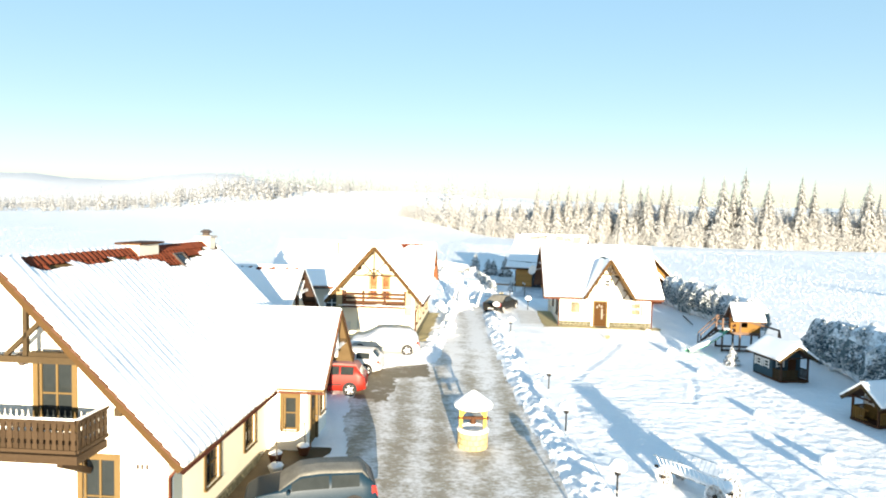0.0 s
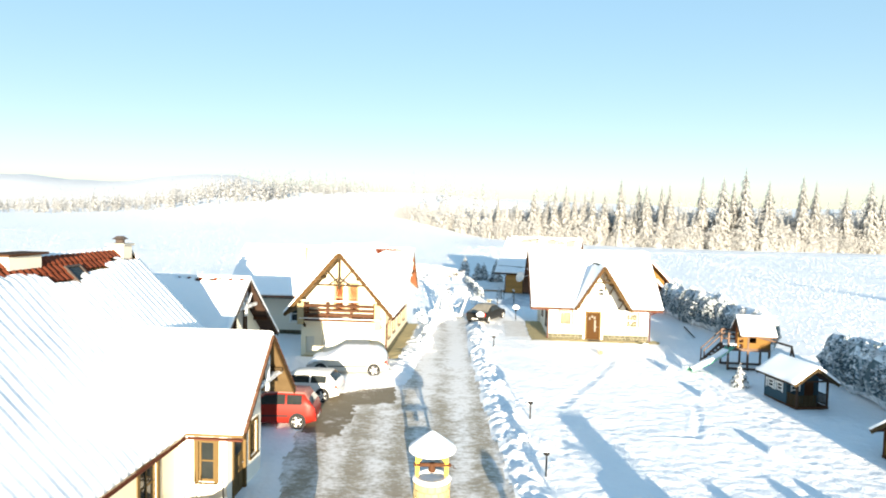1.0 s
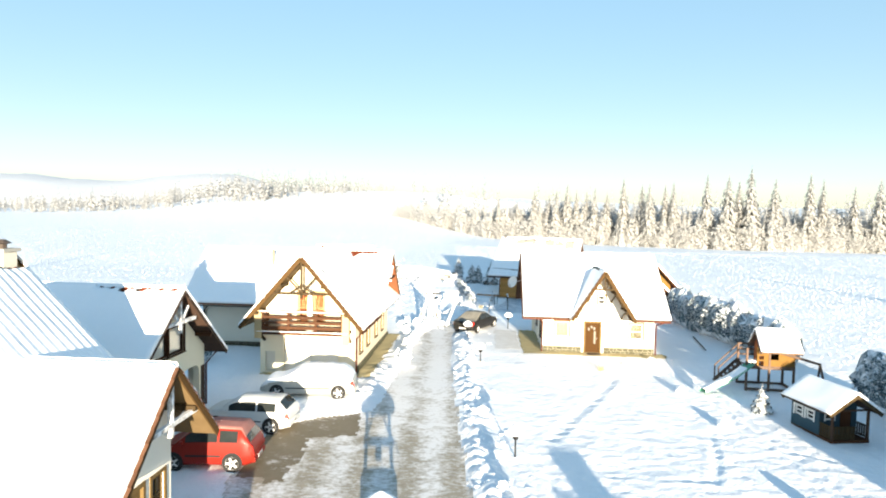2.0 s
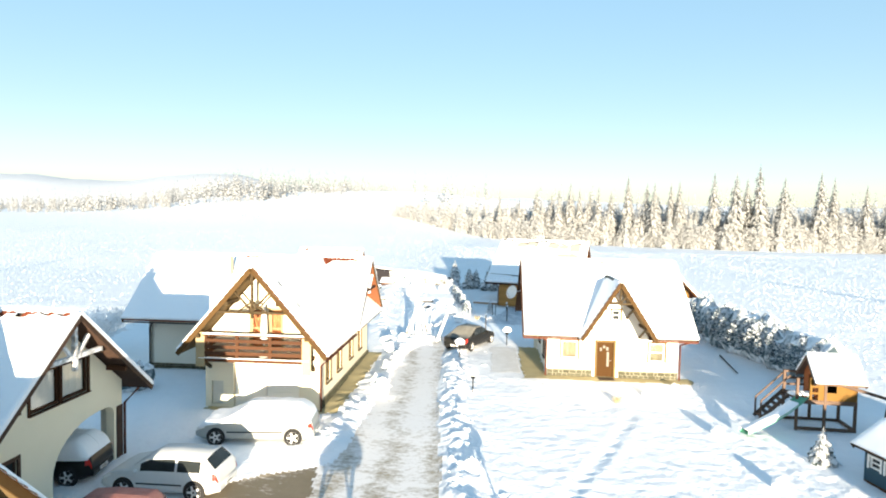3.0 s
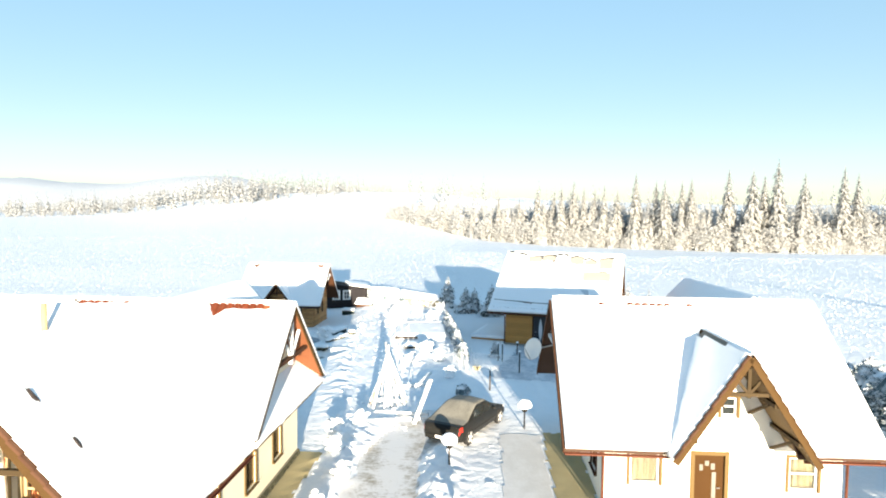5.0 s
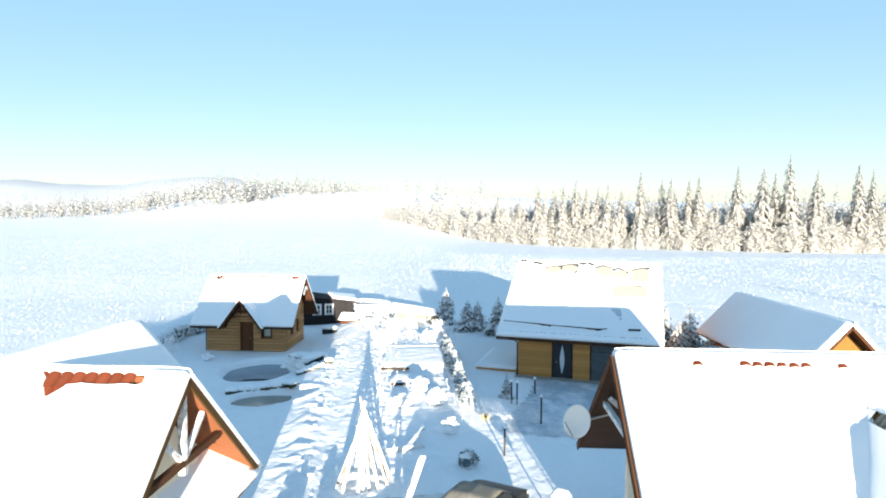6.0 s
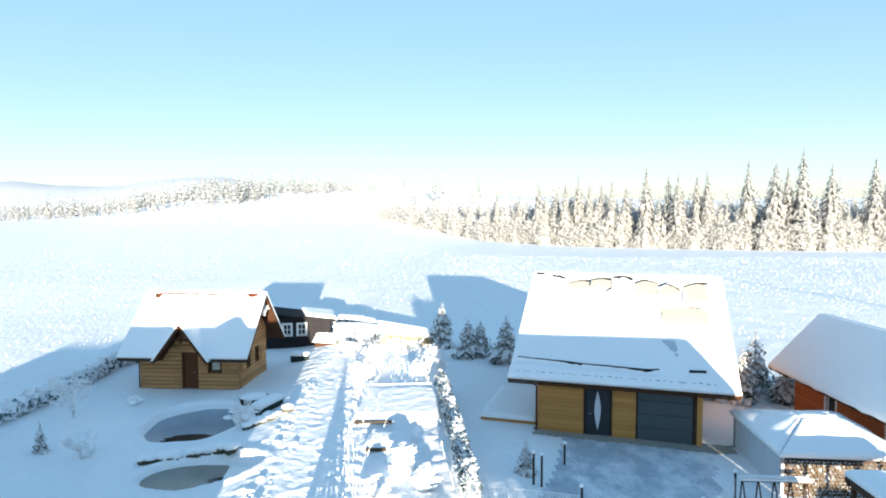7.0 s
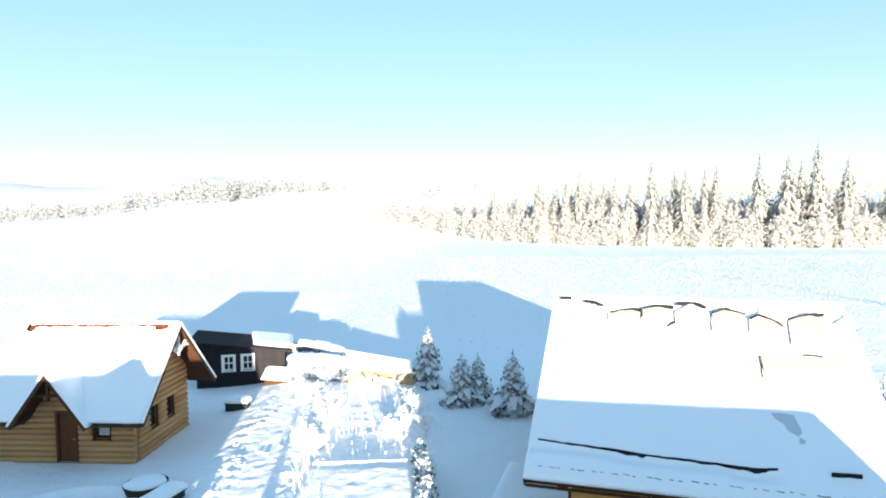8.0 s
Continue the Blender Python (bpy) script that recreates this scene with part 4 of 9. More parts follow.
def plank_door(parent, m, w, h, mat="honey", casing="honey", glass=True):
    bm = bmesh.new()
    box(bm, -w / 2, w / 2, 0.06, 0.12, 0, h)
    door = part("door", bm, mat, parent, m=m, bevel=0.006)
    bm = bmesh.new()
    for x0, x1, z0, z1 in ((-w / 2 - 0.13, -w / 2 - 0.005, 0, h + 0.13), (w / 2 + 0.005, w / 2 + 0.13, 0, h + 0.13), (-w / 2 - 0.003, w / 2 + 0.003, h + 0.005, h + 0.125)):
        box(bm, x0, x1, -0.04, 0.1, z0, z1)
    part("door_frame", bm, casing, door)
    for x in () if glass == "arc" else (-0.25 * w, 0.25 * w):
        for z0, z1 in ((0.12 * h, 0.38 * h), (0.45 * h, 0.62 * h)):
            bm = bmesh.new()
            box(bm, x - 0.17 * w, x + 0.17 * w, 0.04, 0.062, z0, z1)
            part("panel", bm, mat, door, bevel=0.01)
    if glass == "arc":
        # a tall narrow light, and a fan of small lights over it
        for x0, x1, z0, z1 in ((0.1 * w, 0.24 * w, 0.3 * h, 0.72 * h), (0.06 * w, 0.2 * w, 0.76 * h, 0.86 * h), (-0.14 * w, 0.0, 0.82 * h, 0.9 * h), (-0.32 * w, -0.2 * w, 0.74 * h, 0.84 * h)):
            bm = bmesh.new()
            box(bm, x0, x1, 0.042, 0.061, z0, z1)
            part("pane", bm, "frost", door, "frosted pane", bevel=0.01)
    elif glass:
        bm = bmesh.new()
        pts = [(-0.3 * w, 0.68 * h), (0.3 * w, 0.68 * h), (0.3 * w, 0.8 * h)] + [(0.3 * w * math.cos(t), 0.8 * h + 0.12 * h * math.sin(t)) for t in (0.5, 1.0, 1.57, 2.1, 2.6)] + [(-0.3 * w, 0.8 * h)]
        vs = [[bm.verts.new((x, y, z)) for x, z in pts] for y in (0.045, 0.061)]
        bm.faces.new(vs[0]), bm.faces.new(vs[1][::-1])
        for i in range(len(pts)):
            k = (i + 1) % len(pts)
            bm.faces.new((vs[0][i], vs[0][k], vs[1][k], vs[1][i]))
        part("pane", bm, "glass", door)
    rod_part("handle", "metal", door, [(0.36 * w, 0.02, 0.48 * h), (0.36 * w, -0.02, 0.48 * h), (0.24 * w, -0.02, 0.48 * h)], 0.012)
    return door


def side(px, py, rz, z=0.0):
    """The frame of a wall in its house: x along it, y inward."""
    return pose(px, py, z, 0, 0, rz)


# ---- the main house, with its east wing ----
def main_house():
    z0 = -0.25
    h = thing("main_house", "cream plastered house with snowy tiled roof and carved balcony", "house", pose(-11.9, 16.0, z0, 0, 0, TURN))
    ze, zr, half = 2.95, 8.15, 5.13
    y0, y1, wy, wx = 0.35, 13.6, 1.1, 4.45

    def bare(u, v):
        lim = 0.96 - 0.085 * math.exp(-((u - 0.66) / 0.13) ** 2) + 0.012 * math.sin(u * 37) + 0.008 * math.sin(u * 91)
        if u > 0.93:
            lim = 0.95
        return (v - lim) if 0.08 < u < 0.985 else -1
    roof = roof_pair(h, "y", 0, half, ze, zr, y0, y1, 0.17, (None, lambda u, v: max(0.0, min(1.0, -bare(u, v) * 22))), seed=3, verge=(True, False), step=0.3, inset=(-0.02, -0.06), snow_mat="ribbed_snow")
    tile_patch(roof, (half, y0, ze), (half, y1, ze), (0, y1, zr), (0, y0, zr), lambda u, v: bare(u, v) > -0.03)
    top = [(-wx, zr - (wx + 0.1) * (zr - ze) / half - 0.12), (0, zr - 0.2), (wx, zr - (wx + 0.1) * (zr - ze) / half - 0.12)]
    holes = [(0.75, 1.75, 3.45, 5.55), (2.0, 2.95, 0.55, 2.75), (-1.75, -0.75, 3.45, 5.55)]
    wall_obj(h, side(0, wy, 0), top, holes, "plaster_white", z0=-0.5)
    for x0, x1, za, zb in holes:
        window_unit(h, side((x0 + x1) / 2, wy, 0, za), x1 - x0, zb - za, cross=1, bars=1, trim=0.14, curtain="curtain" if za < 2 else "")
    we = top[0][1]
    holes = [(2.0, 3.0, 0.95, 2.2), (5.2, 6.2, 0.95, 2.2)]
    wall_obj(h, side(wx, wy + 0.3, 90), [(0, we - 0.02), (y1 - 0.8 - wy, we - 0.02)], holes, "plaster", z0=-0.5)
    for x0, x1, za, zb in holes:
        window_unit(h, side(wx, wy + 0.3 + (x0 + x1) / 2, 90, za), 1.0, zb - za, trim=0.13)
    wall_obj(h, side(-wx, y1 - 0.5, -90), [(0, we - 0.02), (y1 - 0.5 - wy - 0.3, we - 0.02)], [], "plaster", z0=-0.5)
    wall_obj(h, side(0, y1 - 0.5, 180), top, [], "plaster_white", z0=-0.5)
    plinth(h, side(wx, wy + 0.3, 90), 0, 6.6, 0.35, 4)
    # purlin ends, truss, downpipe, house sign
    for sx in (-1, 1):
        beam_part("purlin", "timber", h, (sx * 3.5, wy, zr - 3.5 * (zr - ze) / half - 0.28), (sx * 3.5, y0 - 0.05, zr - 3.5 * (zr - ze) / half - 0.28), 0.2, 0.22)
        beam_part("strut", "timber", h, (sx * 0.35, y0 + 0.12, 5.7), (sx * 1.35, y0 + 0.12, 6.65), 0.12, 0.12)
        beam_part("strut", "timber", h, (sx * 0.9, y0 + 0.12, 7.1), (sx * 0.9, y0 + 0.12, 5.7), 0.12, 0.12)
        beam_part("strut", "timber", h, (sx * 2.35, y0 + 0.12, 5.75), (sx * 1.0, y0 + 0.12, 5.75), 0.12, 0.12)
    beam_part("tie_beam", "timber", h, (-2.35, y0 + 0.12, 5.6), (2.35, y0 + 0.12, 5.6), 0.16, 0.18)
    rod_part("downpipe", "gutter", h, [(4.95, y0 + 0.5, ze - 0.12), (wx + 0.1, wy - 0.1, ze - 0.6), (wx + 0.1, wy - 0.1, 0.0)], 0.06)
    half_gutter(h, (half + 0.09, y0, ze - 0.14), (half + 0.09, 8.0, ze - 0.14))
    for i, x in enumerate((3.55, 3.68, 3.82)):
        box_part("sign_bar", "pipe", h, x, x + 0.08, wy - 0.02, wy + 0.01, 2.5, 2.64)
    # balcony
    bx, by, bz = 2.72, -0.2, 3.3
    bal = box_part("balcony", "balcony_wood", h, -bx, bx, by, wy - 0.01, bz - 0.22, bz, "dark carved wooden balcony")
    for a, b in (((-bx, by, 0), (bx, by, 0)), ((bx, by, 0), (bx, wy, 0)), ((-bx, by, 0), (-bx, wy, 0))):
        a, b = Vector(a), Vector(b)
        for z, w in ((bz + 0.9, 0.14), (bz + 0.12, 0.1)):
            beam_part("rail", "balcony_wood", bal, a + Vector((0, 0, z)), b + Vector((0, 0, z)), w, 0.09)
        bm = bmesh.new()
        snow_sheet(bm, a + Vector((-0.05, -0.05, bz + 0.95)), b + Vector((-0.05, 0.05 if abs((b - a).x) < 1 else -0.05, bz + 0.95)), b + Vector((0.06, 0.06, bz + 0.95)), a + Vector((0.06, 0.06, bz + 0.95)), 0.03, 0.3, 2.0, lip=0.01)
        part("snow_cap", bm, "roof_snow", bal)
        n = int((b - a).length / 0.17)
        for i in range(n):
            p = a + (b - a) * ((i + 0.5) / n)
            bm = bmesh.new()
            al = (b - a).normalized()
            for z0b, z1b, w in ((0.12, 0.3, 0.14), (0.3, 0.42, 0.1), (0.42, 0.62, 0.155), (0.62, 0.72, 0.1), (0.72, 0.88, 0.14)):
                beam(bm, p + Vector((0, 0, bz + z0b)), p + Vector((0, 0, bz + z1b)), w if abs(al.x) > 0.5 else 0.035, 0.035 if abs(al.x) > 0.5 else w, up=(0, 1, 0))
            part("baluster", bm, "balcony_wood", bal)
    for sx in (-1, 1):
        beam_part("bracket", "balcony_wood", bal, (sx * 2.2, wy - 0.02, bz - 0.9), (sx * 2.2, by + 0.1, bz - 0.25), 0.16, 0.16)
    # porch lamp under snow beside the balcony door
    lamp = thing("wall_lamp", "black metal wall lamp with a cap of snow", "lamp", pose(-11.9, 16.0, z0, 0, 0, TURN) @ pose(0.45, wy - 0.2, 5.3))
    bm = bmesh.new()
    lathe(bm, [(0.03, 0), (0.09, 0.04), (0.12, 0.26), (0.2, 0.3), (0.05, 0.4)], 8)
    part("lantern", bm, "pipe", lamp)
    bm = bmesh.new()
    beam(bm, (0, 0, 0.2), (0, 0.22, 0.2), 0.03, 0.03)
    part("arm", bm, "pipe", lamp)
    # chimney and skylights
    ch = thing("chimney", "plastered chimney with a dark cowl in the roof ridge", "chimney", pose(-11.9, 16.0, z0, 0, 0, TURN) @ pose(0.1, 13.0, zr - 0.5))
    bm = bmesh.new()
    box(bm, -0.3, 0.3, -0.3, 0.3, 0, 0.72)
    part("shaft", bm, "plaster_grey_and_shaded", ch, bevel=0.02)
    bm = bmesh.new()
    box(bm, -0.38, 0.38, -0.38, 0.38, 0.72, 0.82)
    part("cap", bm, "concrete", ch, bevel=0.02)
    bm = bmesh.new()
    lathe(bm, [(0.16, 0.82), (0.16, 0.95), (0.3, 0.98), (0.12, 1.1)], 10)
    part("cowl", bm, "pipe", ch)
    sl = (zr - ze) / half
    ang = math.degrees(math.atan(sl))
    for yy, dx in ((9.6, 0.75), (10.2, 1.9)):
        sk = thing("skylight", "roof window in grey metal half buried in snow", "skylight", pose(-11.9, 16.0, z0, 0, 0, TURN) @ pose(dx, yy, zr - dx * sl + 0.08, 0, ang, 0), "skylights of the main roof")
        bm = bmesh.new()
        for q in ((-0.5, 0.5, -0.4, -0.33), (-0.5, 0.5, 0.33, 0.4), (-0.5, -0.43, -0.33, 0.33), (0.43, 0.5, -0.33, 0.33)):
            box(bm, q[0], q[1], q[2], q[3], -0.05, 0.1)
        part("frame", bm, "pipe", sk)
        bm = bmesh.new()
        box(bm, -0.43, 0.43, -0.33, 0.33, 0.03, 0.06)
        part("pane", bm, "glass", sk)
    hatch = thing("roof_vent", "low boxed roof vent capped with wood on the ridge", "vent", pose(-11.9, 16.0, z0, 0, 0, TURN) @ pose(0.0, 7.6, zr - 0.25))
    bm = bmesh.new()
    box(bm, -0.35, 0.35, -0.7, 0.7, 0, 0.42)
    part("box", bm, "plaster_grey_and_shaded", hatch, bevel=0.02)
    bm = bmesh.new()
    box(bm, -0.5, 0.5, -0.85, 0.85, 0.42, 0.5)
    part("lid", bm, "brown", hatch, bevel=0.02)
    # east wing
    yc, whalf, gx, wr = 10.55, 2.55, 7.0, 5.5
    wroof = roof_pair(h, "x", yc, whalf, ze, wr, 0.6, gx, 0.2, seed=9, barge=(False, True), verge=(False, True), step=0.3, inset=(-0.06, -0.02))
    ex, sy, ny = 6.05, 9.0, 12.1
    wsl = (wr - ze) / whalf
    wtop = [(0, wr - (yc - sy + 0.1) * wsl - 0.1), (yc - sy, wr - 0.2), (ny - sy, wr - (ny - yc + 0.1) * wsl - 0.1)]
    holes = [(0.55, 1.55, 0.1, 2.25), (2.0, 2.7, 1.0, 2.2)]
    wall_obj(h, side(ex, sy, 90), wtop, holes, "plaster_white", z0=-0.5)
    plank_door(h, side(ex, sy + 1.05, 90, 0.1), 0.95, 2.1)
    window_unit(h, side(ex, sy + 2.35, 90, 1.0), 0.7, 1.2, trim=0.1)
    holes = [(0.65, 1.2, 0.95, 2.3)]
    wall_obj(h, side(wx + 0.002, sy, 0), [(0, wtop[0][1]), (ex - wx - 0.302, wtop[0][1])], holes, "plaster_white", z0=-0.5)
    window_unit(h, side(wx + 0.925, sy, 0, 0.95), 0.55, 1.35, cross=0, bars=1, trim=0.14, curtain="curtain")
    wall_obj(h, side(ex - 0.3, ny, 180), [(0, wtop[2][1]), (ex - wx, wtop[2][1])], [], "plaster_white", z0=-0.5)
    for t in (-1.2, 1.2):
        zz = wr - abs(t) * wsl - 0.25
        beam_part("purlin", "timber", h, (ex, yc + t, zz), (gx, yc + t, zz), 0.14, 0.16)
        beam_part("brace", "frost_bark", h, (ex, yc + t, zz - 0.8), (gx - 0.25, yc + t, zz - 0.05), 0.11, 0.11)
    beam_part("tie_beam", "frost_bark", h, (gx - 0.15, yc - 1.5, wr - 1.55), (gx - 0.15, yc + 1.5, wr - 1.55), 0.13, 0.13)
    beam_part("king_post", "frost_bark", h, (gx - 0.15, yc, wr - 1.9), (gx - 0.15, yc, wr - 0.2), 0.13, 0.13)
    half_gutter(h, (half + 0.1, yc - whalf - 0.09, ze - 0.14), (gx, yc - whalf - 0.09, ze - 0.14))
    return h


# ---- the carport house ----
def carport_house():
    z0 = 0.2
    h = thing("carport_house", "pale plastered house with an arched carport under a snowy gable", "house", pose(-7.85, 35.3, z0, 0, 0, TURN))
    zr, ze, half = 6.0, 2.62, 4.2

    def ridge_bare(u, v):
        rag = noise.noise(Vector((u * 24, 0.3, 3))) + 0.4 * noise.noise(Vector((u * 60, v * 20, 2)))
        return max(0.0, min(1.0, (0.985 + 0.05 * rag - v) * 30)) if 0.6 < u < 0.97 else 1.0
    roof = roof_pair(h, "x", 0, half, ze, zr, -9.0, 0.0, 0.2, (ridge_bare, None), seed=15, barge=(False, True), boards="dark", step=0.18)
    tile_patch(roof, (-9, -half, ze), (0, -half, ze), (0, 0, zr), (-9, 0, zr), lambda u, v: ridge_bare(u, v) < 0.75)
    ex, ny = -0.75, 3.5
    sl = (zr - ze) / half
    wt = zr - 3.5 * sl - 0.2
    holes = [(2.2, 5.0, 3.1, 4.35), (3.2, 6.5, -0.5, 2.2), (0.6, 1.7, 0.9, 2.0)]
    wall_obj(h, side(ex, -3.5, 90), [(0, wt), (3.5, zr - 0.25), (7.0, wt)], holes, "plaster", z0=-0.5)
    # rounded shoulders of the arch
    for sgn, x, rx, rz in ((1, 3.2, 2.3, 1.5), (-1, 6.5, 0.5, 0.4)):
        bm = bmesh.new()
        pts = [(x, 2.2)] + [(x + sgn * rx * (1 - math.cos(t)), 2.2 - rz * (1 - math.sin(t))) for t in [k * math.pi / 16 for k in range(9)]]
        vs = [[bm.verts.new((px, y, pz)) for px, pz in pts] for y in (0.004, 0.296)]
        bm.faces.new(vs[0]), bm.faces.new(vs[1][::-1])
        for i in range(len(pts)):
            k = (i + 1) % len(pts)
            bm.faces.new((vs[0][i], vs[0][k], vs[1][k], vs[1][i]))
        part("arch", bm, "plaster", h, m=side(ex, -3.5, 90))
    for x0, x1 in ((2.23, 3.56), (3.64, 4.97)):
        window_unit(h, side(ex, -3.5 + (x0 + x1) / 2, 90, 3.13), x1 - x0, 1.2, "brown", cross=0, bars=0, trim=0.1, curtain="curtain", glass="clear")
    window_unit(h, side(ex, -3.5 + 1.15, 90, 0.9), 1.1, 1.1, "dark", cross=0, bars=0, trim=0.1)
    holes = [(0.35, 2.9, -0.5, 2.2)]
    # north, west and inner walls: shade put into a darker plaster
    wall_obj(h, side(ex - 0.3, ny, 180), [(0, wt), (6.5, wt)], holes, "plaster_grey_and_shaded", z0=-0.5)
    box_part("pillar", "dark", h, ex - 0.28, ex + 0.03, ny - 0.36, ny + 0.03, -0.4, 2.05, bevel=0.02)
    wall_obj(h, side(-8.6, ny - 0.31, -90), [(0, wt), (6.4, wt)], [], "plaster_grey_and_shaded", z0=-0.5)
    wall_obj(h, side(-8.6, -3.5, 0), [(0, wt), (7.55, wt)], [], "plaster_grey_and_shaded", z0=-0.5)
    box_part("back_wall", "plaster_grey_and_shaded", h, -6.0, -5.8, -0.1, ny - 0.31, -0.5, 2.3)
    box_part("inner_wall", "plaster_grey_and_shaded", h, -5.79, ex - 0.31, -0.25, -0.05, -0.5, 2.3)
    box_part("upper_floor", "soffit", h, -8.29, ex - 0.31, -3.19, ny - 0.31, 2.31, 2.45)
    for t in (-2.6, 2.6):
        zz = zr - abs(t) * sl - 0.25
        beam_part("purlin", "brown", h, (ex, t, zz), (-0.02, t, zz), 0.14, 0.16)
    beam_part("tie_beam", "frost_bark", h, (-0.18, -1.35, zr - 1.35), (-0.18, 1.35, zr - 1.35), 0.14, 0.14)
    beam_part("king_post", "frost_bark", h, (-0.18, 0, zr - 1.8), (-0.18, 0, zr - 0.2), 0.14, 0.14)
    for sg in (-1, 1):
        beam_part("strut", "frost_bark", h, (-0.18, 0, zr - 1.5), (-0.18, sg * 0.7, zr - 0.75), 0.1, 0.1)
    rod_part("downpipe", "gutter", h, [(-0.5, half + 0.06, ze - 0.12), (ex + 0.05, ny + 0.1, ze - 0.55), (ex + 0.05, ny + 0.1, 0)], 0.05)
    return h


# ---- the chalet: front wing with balcony, and the long body behind it ----
def chalet():
    z0 = 0.45
    h = thing("chalet", "cream chalet with timber balcony, garage doors and snow-laden roof", "house", pose(-4.63, 44.2, z0, 0, 0, TURN))
    zr, ze, half = 6.68, 2.88, 3.3
    f0 = -1.4
    sl = (zr - ze) / half
    roof_pair(h, "y", 0, half, ze, zr, f0, 13.0, 0.2, seed=21, barge=(True, True), verge=(True, False), step=0.3, inset=(0.05, -0.06))
    yc, bh, ex, w0 = 8.75, 3.7, 3.45, -9.75

    def slid(u, v):
        rag = noise.noise(Vector((u * 26, 0.3, 7))) + 0.5 * noise.noise(Vector((u * 70, v * 20, 2)))
        a = 0.965 - 0.075 * math.exp(-((u - 0.79) / 0.025) ** 2) + 0.035 * rag
        b = 0.985 + 0.035 * rag
        on = 0.74 < u < 0.93
        on2 = 0.42 < u < 0.56
        lim = a if on else (b if on2 else 2.0)
        return max(0.0, min(1.0, (lim - v) * 25)) if lim < 1.5 else 1.0
    zb = 6.43
    back = roof_pair(h, "x", yc, bh, ze + 0.25, zb, w0, ex, 0.2, (slid, None), seed=27, step=0.16, boards="rust_soffit")
    tile_patch(back, (w0, yc - bh, ze + 0.25), (ex, yc - bh, ze + 0.25), (ex, yc, zb), (w0, yc, zb), lambda u, v: slid(u, v) < 0.75)
    # lean-to strip below the east gable
    bm = bmesh.new()
    slab(bm, [(2.6, 4.9, ze + 0.42), (ex + 0.02, 4.9, ze + 0.02), (ex + 0.02, 12.45, ze + 0.02), (2.6, 12.45, ze + 0.42)], (0, 0, -0.1))
    skirt = part("eave_roof", bm, "soffit", h)
    bm = bmesh.new()
    snow_sheet(bm, (ex + 0.06, 4.9, ze + 0.04), (ex + 0.06, 12.45, ze + 0.04), (2.6, 12.45, ze + 0.45), (2.6, 4.9, ze + 0.45), 0.16, 0.35, 31)
    part("snow_cover", bm, "roof_snow", skirt)
    # front wall: garage storey below, balcony storey above
    wx = 2.7
    wt = zr - (wx + 0.1) * sl - 0.12
    holes = [(-0.55, 0.05, 2.85, 4.7), (0.35, 0.95, 2.85, 4.7), (-1.35, 1.75, -0.1, 2.15), (-2.4, -1.85, 0.15, 1.25)]
    wall_obj(h, side(0, 0, 0), [(-wx, wt), (0, zr - 0.25), (wx, wt)], holes, "plaster", z0=-0.5)
    for x0, x1, za, zt in holes[:2]:
        window_unit(h, side((x0 + x1) / 2, 0, 0, za), x1 - x0, zt - za, "larch", cross=0, bars=1, trim=0.07, curtain="orange_curtain", glass="clear", sill=False)
    for xa, xb in ((-1.33, 0.2), (0.2, 1.73)):
        bm = bmesh.new()
        box(bm, xa + 0.02, xb - 0.02, 0.1, 0.18, -0.1, 2.14)
        gate = part("garage_door", bm, "plaster_white", h, "white garage door")
        for k in range(5):
            bm = bmesh.new()
            box(bm, xa + 0.07, xb - 0.07, 0.082, 0.101, -0.02 + k * 0.43, 0.36 + k * 0.43)
            part("panel", bm, "plaster_white", gate, bevel=0.015)
    box_part("meter_box", "plaster_grey_and_shaded", h, -2.38, -1.87, 0.06, 0.2, 0.16, 1.24, bevel=0.02)
    holes = [(0.9, 1.75, 1.0, 2.15), (3.1, 3.95, 1.0, 2.15), (5.9, 6.75, 1.0, 2.15), (8.4, 9.2, 1.0, 2.15)]
    wall_obj(h, side(wx, 0.3, 90), [(0, wt), (11.2, wt)], holes, "plaster", z0=-0.5)
    for x0, x1, za, zt in holes:
        window_unit(h, side(wx, 0.3 + (x0 + x1) / 2, 90, za), x1 - x0, zt - za, cross=1, bars=0, trim=0.11)
    plinth(h, side(wx, 0.3, 90), 0, 11.2, 0.42, 7)
    gtop = [(0, ze + 0.3), (2.55, zb - 0.3), (5.1, ze + 0.3)]
    wall_obj(h, side(wx + 0.004, 6.2, 90), gtop, [], "plaster", z0=wt)
    # shaded west, body and rear walls: the shade sits in the darker plaster
    wall_obj(h, side(-wx, 5.9, -90), [(0, wt), (5.6, wt)], [(1.5, 2.4, 1.0, 2.15)], "plaster_grey_and_shaded", z0=-0.5)
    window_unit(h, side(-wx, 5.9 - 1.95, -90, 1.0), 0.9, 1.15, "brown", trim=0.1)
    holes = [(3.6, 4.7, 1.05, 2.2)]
    wall_obj(h, side(-8.9, 6.2, 0), [(0, ze + 0.7), (6.2, ze + 0.7)], holes, "plaster_grey_and_shaded", z0=-0.5)
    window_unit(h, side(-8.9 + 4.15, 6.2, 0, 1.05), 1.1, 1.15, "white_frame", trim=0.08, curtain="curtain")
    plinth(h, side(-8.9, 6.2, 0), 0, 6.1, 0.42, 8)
    wall_obj(h, side(-8.9, 11.3, -90), gtop, [], "plaster_grey_and_shaded", z0=-0.5)
    wall_obj(h, side(wx - 0.3, 11.5, 180), [(0, ze + 0.7), (11.6, ze + 0.7)], [], "plaster_grey_and_shaded", z0=-0.5)
